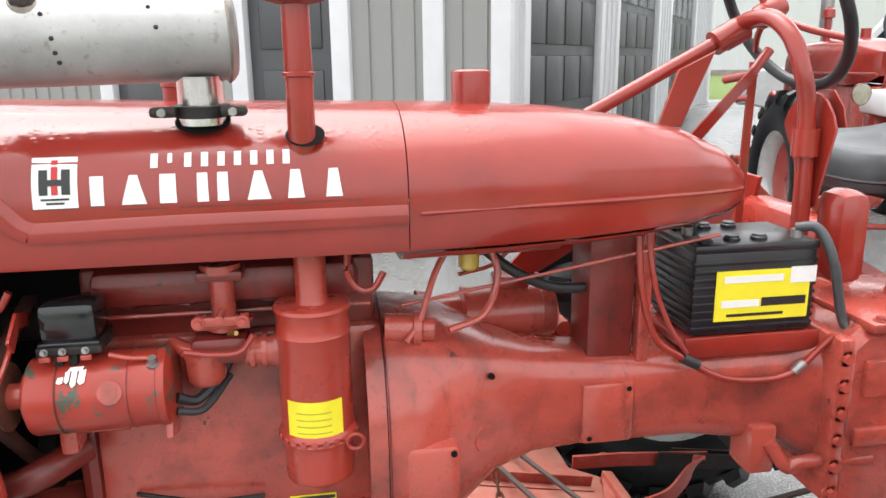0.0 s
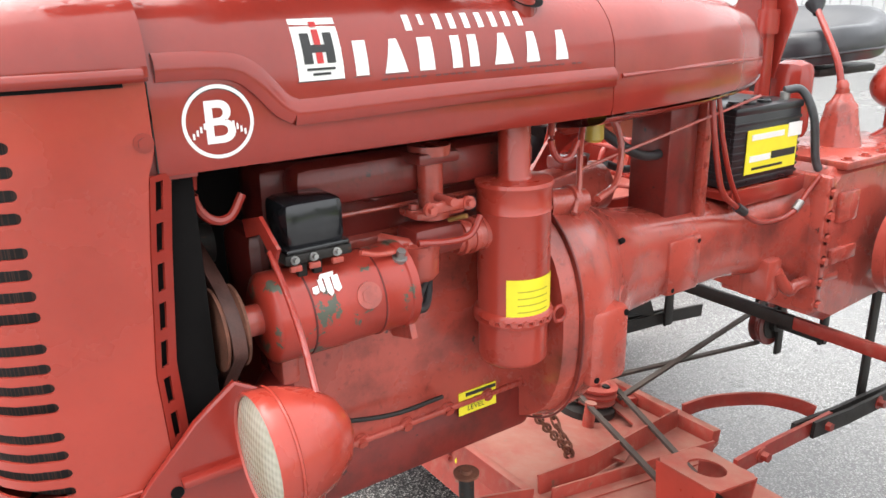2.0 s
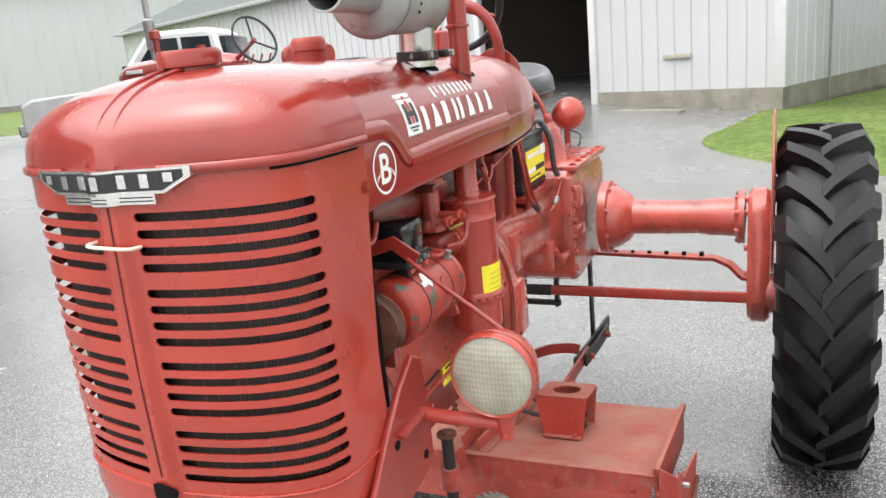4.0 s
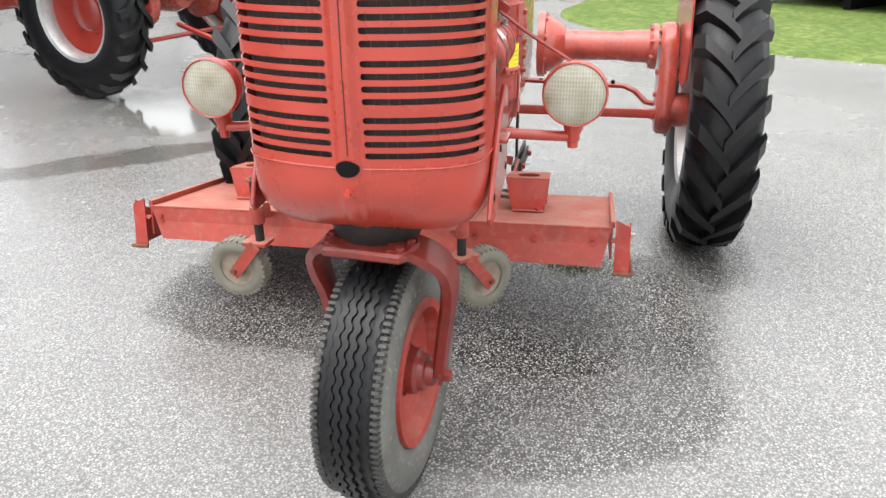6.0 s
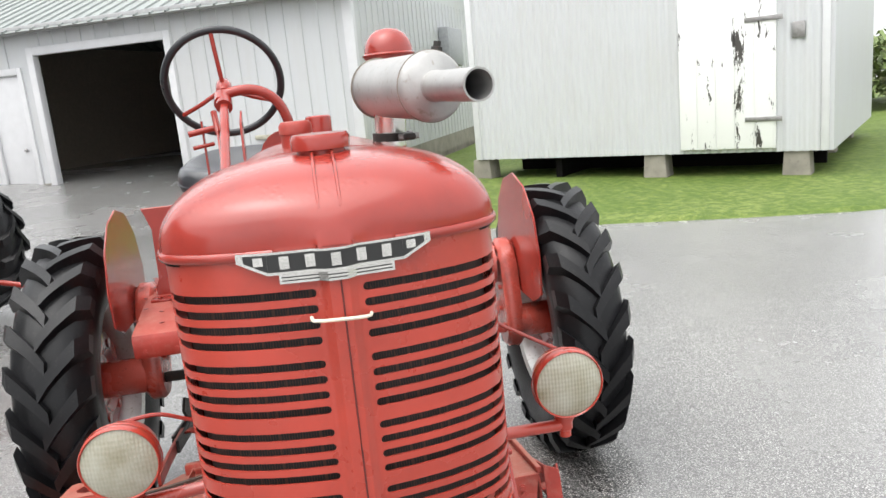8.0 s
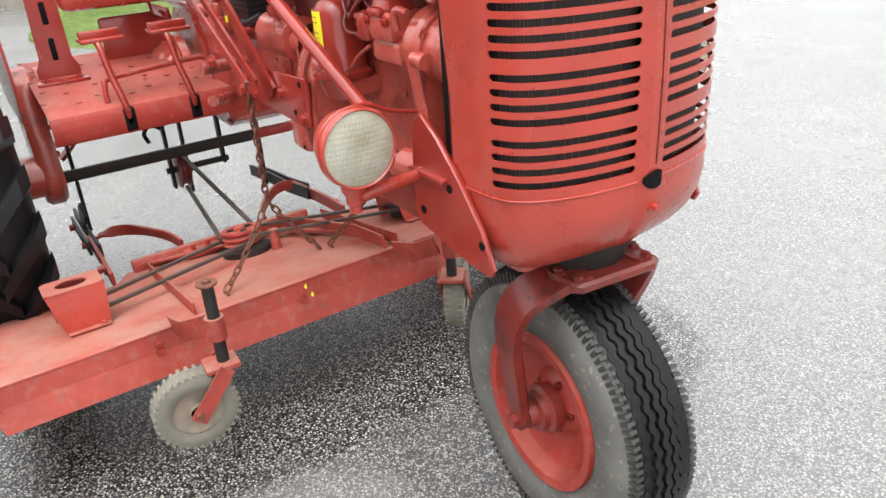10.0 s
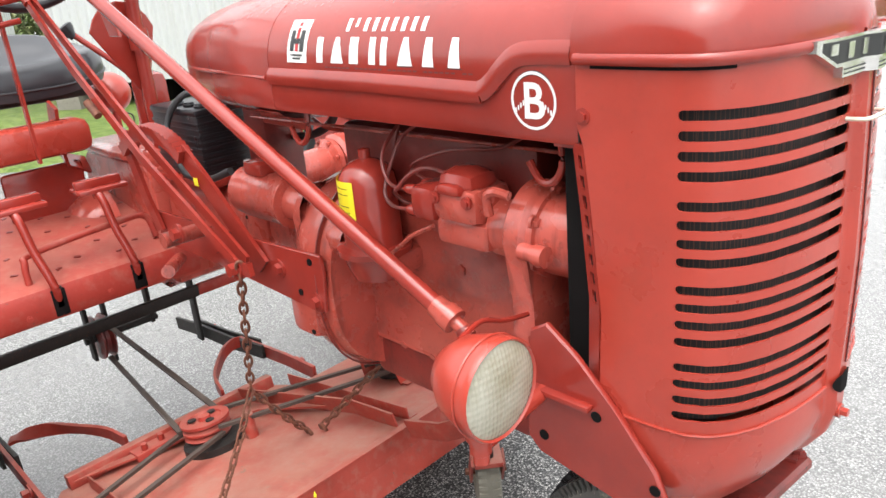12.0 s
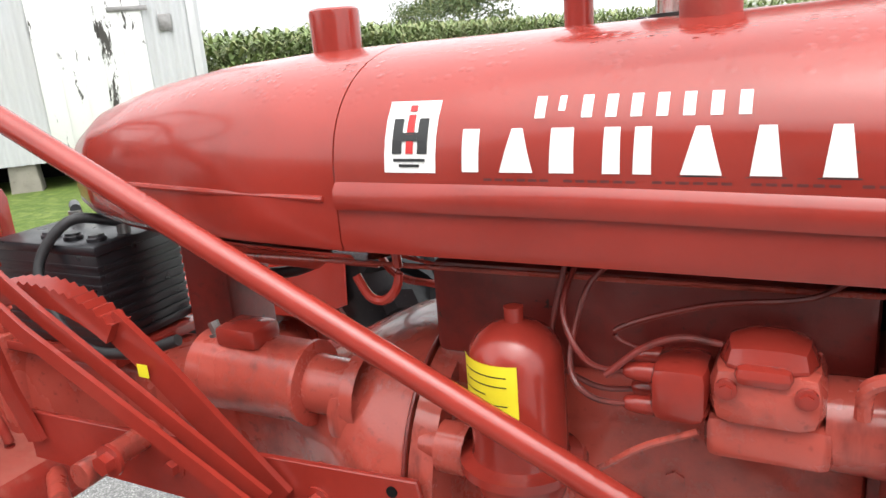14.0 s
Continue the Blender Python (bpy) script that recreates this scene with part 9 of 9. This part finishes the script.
    for s in (1, -1):
        p("name_strip", box(1.75, 2.02, s * 0.205, s * 0.215, 1.36, 1.40, 0.002), WHITE_DECAL, "", hood2)
        p("side_badge", box(1.2, 1.26, s * 0.165, s * 0.175, 0.95, 1.0), YELLOW_DECAL)
        p("side_badge", box(0.92, 0.97, s * 0.165, s * 0.175, 0.86, 0.90), YELLOW_DECAL)
    p("battery_box", box(1.35, 1.75, 0.10, 0.20, 0.88, 1.10, 0.02), DARK)
    p("exhaust_pipe", lathe([(0, 0.03), (0.12, 0.03), (0.14, 0.055), (0.42, 0.055), (0.44, 0.03), (0.8, 0.03)], (1.75, 0.04, 1.46), (0, 0, 1), 20), SILVER, "silver exhaust stack")
    p("stack_cap", rod((1.75, 0.04, 1.66), (1.75, 0.04, 1.70), 0.05), RED)
    p("intake", lathe([(0, 0.03), (0.22, 0.03), (0.23, 0.055), (0.30, 0.05), (0.33, 0.0)], (1.66, 0.06, 1.46), (0, 0, 1), 18), RED)
    p("tank_cap", rod((1.1, 0, 1.49), (1.1, 0, 1.57), 0.04), RED)
    # wheel, seat, lamps, levers
    h = Vector((0.35, 0.0, 1.55))
    way = Vector((0.82, 0, -0.35)).normalized()
    sw = p("steering_wheel", torus(h, way, 0.225, 0.012, 36, 8), BLACK, "black steering wheel")
    q, _ = frame_to((0, 0, 0), way)
    for k in range(3):
        a = radians(90 + 120 * k)
        p("spoke", rod(h + way * 0.03, h + q.to_3x3() @ Vector((0.225 * math.cos(a), 0.225 * math.sin(a), 0)), 0.009), BLACK, "", sw)
    p("wheel_hub", lathe([(-0.03, 0.0), (-0.03, 0.04), (0.01, 0.04), (0.03, 0.028), (0.03, 0.0)], h + way * 0.02, way, 18), BLACK, "", sw)
    p("column", rod(h, (0.72, 0, 1.36), 0.02), RED)
    p("seat", box(-0.30, 0.08, -0.22, 0.22, 1.14, 1.22, 0.03), WHITE_TRIM, "white and red padded seat")
    p("tool_box", box(-0.24, 0.22, -0.40, 0.40, 1.0, 1.12, 0.03), WHITE_TRIM, "white sheet-metal box under the seat")
    p("seat_pan", box(-0.30, 0.06, -0.2, 0.2, 1.08, 1.14, 0.02), RED)
    bk = p("seat_back", yz_plate([(sy * 0.21 + 0.085 * math.cos(a), 1.355 + 0.097 * math.sin(a)) for sy, a0 in ((1, -90), (-1, 90)) for a in [radians(a0 + 22.5 * k) for k in range(9)]], 0.06, -0.365, None, 0.018), RED, "red padded backrest")
    p("back_badge", box(-0.405, -0.399, -0.05, 0.05, 1.38, 1.41), YELLOW_DECAL, "", bk)
    p("hitch_beam", box(-0.30, -0.24, -0.34, 0.34, 0.955, 0.985, 0.008), RED)
    p("hitch_tray", box(-0.26, -0.06, -0.30, 0.30, 0.985, 1.03, 0.01), RED)
    p("hitch_link", box(-0.26, -0.23, 0.16, 0.20, 0.86, 0.93, 0.006), WHITE_TRIM)
    for s in (1, -1):
        p("hitch_web", side_plate([(-0.28, 0.98), (-0.02, 0.98), (0.06, 0.86), (-0.05, 0.84)], 0.014, s * 0.24, None, 0.003), RED)
        p("hitch_brace", rod((-0.22, s * 0.28, 0.96), (0.12, s * 0.44, 0.80), 0.03), RED_CAST)
    p("drawbar", rod((-0.20, 0.62, 0.45), (-0.20, -0.62, 0.45), 0.020), RED)
    p("drawbar_eye", box(-0.24, -0.16, 0.46, 0.62, 0.435, 0.465, 0.008), RED)
    for s in (1, -1):
        lp = p("work_lamp", lathe([(-0.07, 0.0), (-0.05, 0.04), (0, 0.062), (0.012, 0.06)], (-0.36, s * 0.62, 1.12), (-1, 0, 0), 24), RED, "red work lamp")
        p("lamp_glass", lathe([(0.01, 0.058), (0.018, 0)], (-0.36, s * 0.62, 1.12), (-1, 0, 0), 24), LENS, "", lp)
        hl = p("head_lamp", lathe([(-0.09, 0.0), (-0.06, 0.05), (0, 0.075), (0.012, 0.072)], (2.0, s * 0.34, 0.98), (1, 0, 0), 24), RED, "red headlamp")
        p("lamp_glass", lathe([(0.01, 0.07), (0.018, 0)], (2.0, s * 0.34, 0.98), (1, 0, 0), 24), LENS, "", hl)
        p("lamp_arm", rod((1.97, s * 0.34, 0.98), (1.97, s * 0.16, 0.9), 0.014), RED)
    for k in range(4):
        p("control_lever", tube([(0.45, -0.16 + 0.1 * k, 1.1), (0.42, -0.16 + 0.1 * k, 1.3), (0.36, -0.17 + 0.1 * k, 1.42)], 0.009, 8), RED)
    p("long_rod", rod((0.4, 0.22, 1.22), (1.9, 0.23, 1.20), 0.012), RED)


def pickup():
    f = Vector((0.42, -0.907, 0)).normalized()
    left = Vector((-f.y, f.x, 0))
    z = rise(-9.8, -8.3)
    m = Matrix(((f.x, left.x, 0, -9.8), (f.y, left.y, 0, -8.3), (0, 0, 1, z), (0, 0, 0, 1)))
    t = thing("pickup_truck", "white pickup truck with dark windows parked behind the tractor", "truck", m)
    white = plain("white_car_paint", (0.75, 0.75, 0.74), 0.25, 0, 0.05, 4.0, 0.0, 0.5)

    def p(name, bm, mat, label="", parent=None):
        return part(name, bm, mat, parent or t, label)

    body = [(-2.8, 0.45), (-2.8, 1.10), (-0.65, 1.12), (-0.60, 1.12), (0.95, 1.10), (2.55, 1.05), (2.75, 0.95), (2.78, 0.5), (2.2, 0.38), (-2.2, 0.38)]
    p("body", side_plate(body, 1.9, 0.0, None, 0.05), white, "white truck body")
    cab = [(-0.65, 1.08), (-0.55, 1.80), (-0.40, 1.90), (0.45, 1.90), (0.60, 1.84), (1.25, 1.10)]
    c = p("cab", side_plate(cab, 1.62, 0.0, None, 0.06), white)
    for s in (1, -1):
        p("side_window", side_plate([(-0.48, 1.18), (-0.43, 1.76), (0.02, 1.78), (0.02, 1.18)], 0.02, s * 0.815), GLASS_DARK, "", c)
        p("side_window", side_plate([(0.08, 1.18), (0.08, 1.78), (0.44, 1.78), (0.98, 1.18)], 0.02, s * 0.815), GLASS_DARK, "", c)
        mr = p("mirror", box(0.82, 0.95, s * 0.95 - 0.12, s * 0.95 + 0.12, 1.18, 1.42, 0.03), BLACK)
        p("mirror_arm", box(0.85, 0.9, min(s * 0.8, s * 0.95), max(s * 0.8, s * 0.95), 1.2, 1.24), BLACK, "", mr)
        for x in (1.75, -1.75):
            w = p("wheel", lathe(tyre_mesh(0.38, 0.24, 0.22), (x, s * 0.84, 0.38), (0, 1, 0), 36), RUBBER)
            p("wheel_rim", lathe([(0.09, 0.225), (0.1, 0.2), (0.06, 0.1), (0.09, 0.0)], (x, s * 0.84, 0.38), (0, s, 0), 24), RIM, "", w)
    rear = p("rear_window", box(-0.70, -0.56, -0.70, 0.70, 1.22, 1.75, 0.02), GLASS_DARK)
    p("windscreen", plate([(-0.70, 0), (0.70, 0), (0.62, 0.86), (-0.62, 0.86)], 0.02, Matrix.Translation((1.27, 0, 1.12)) @ Matrix.Rotation(radians(90), 4, "Z") @ Matrix.Rotation(radians(41.5), 4, "X")), GLASS_DARK, "dark windscreen")
    p("bed_cover", box(-2.78, -0.72, -0.9, 0.9, 1.10, 1.20, 0.03), BLACK, "black bed cover")
    p("bumper", box(2.72, 2.88, -0.9, 0.9, 0.45, 0.65, 0.04), CHROME)


second_tractor()
pickup()
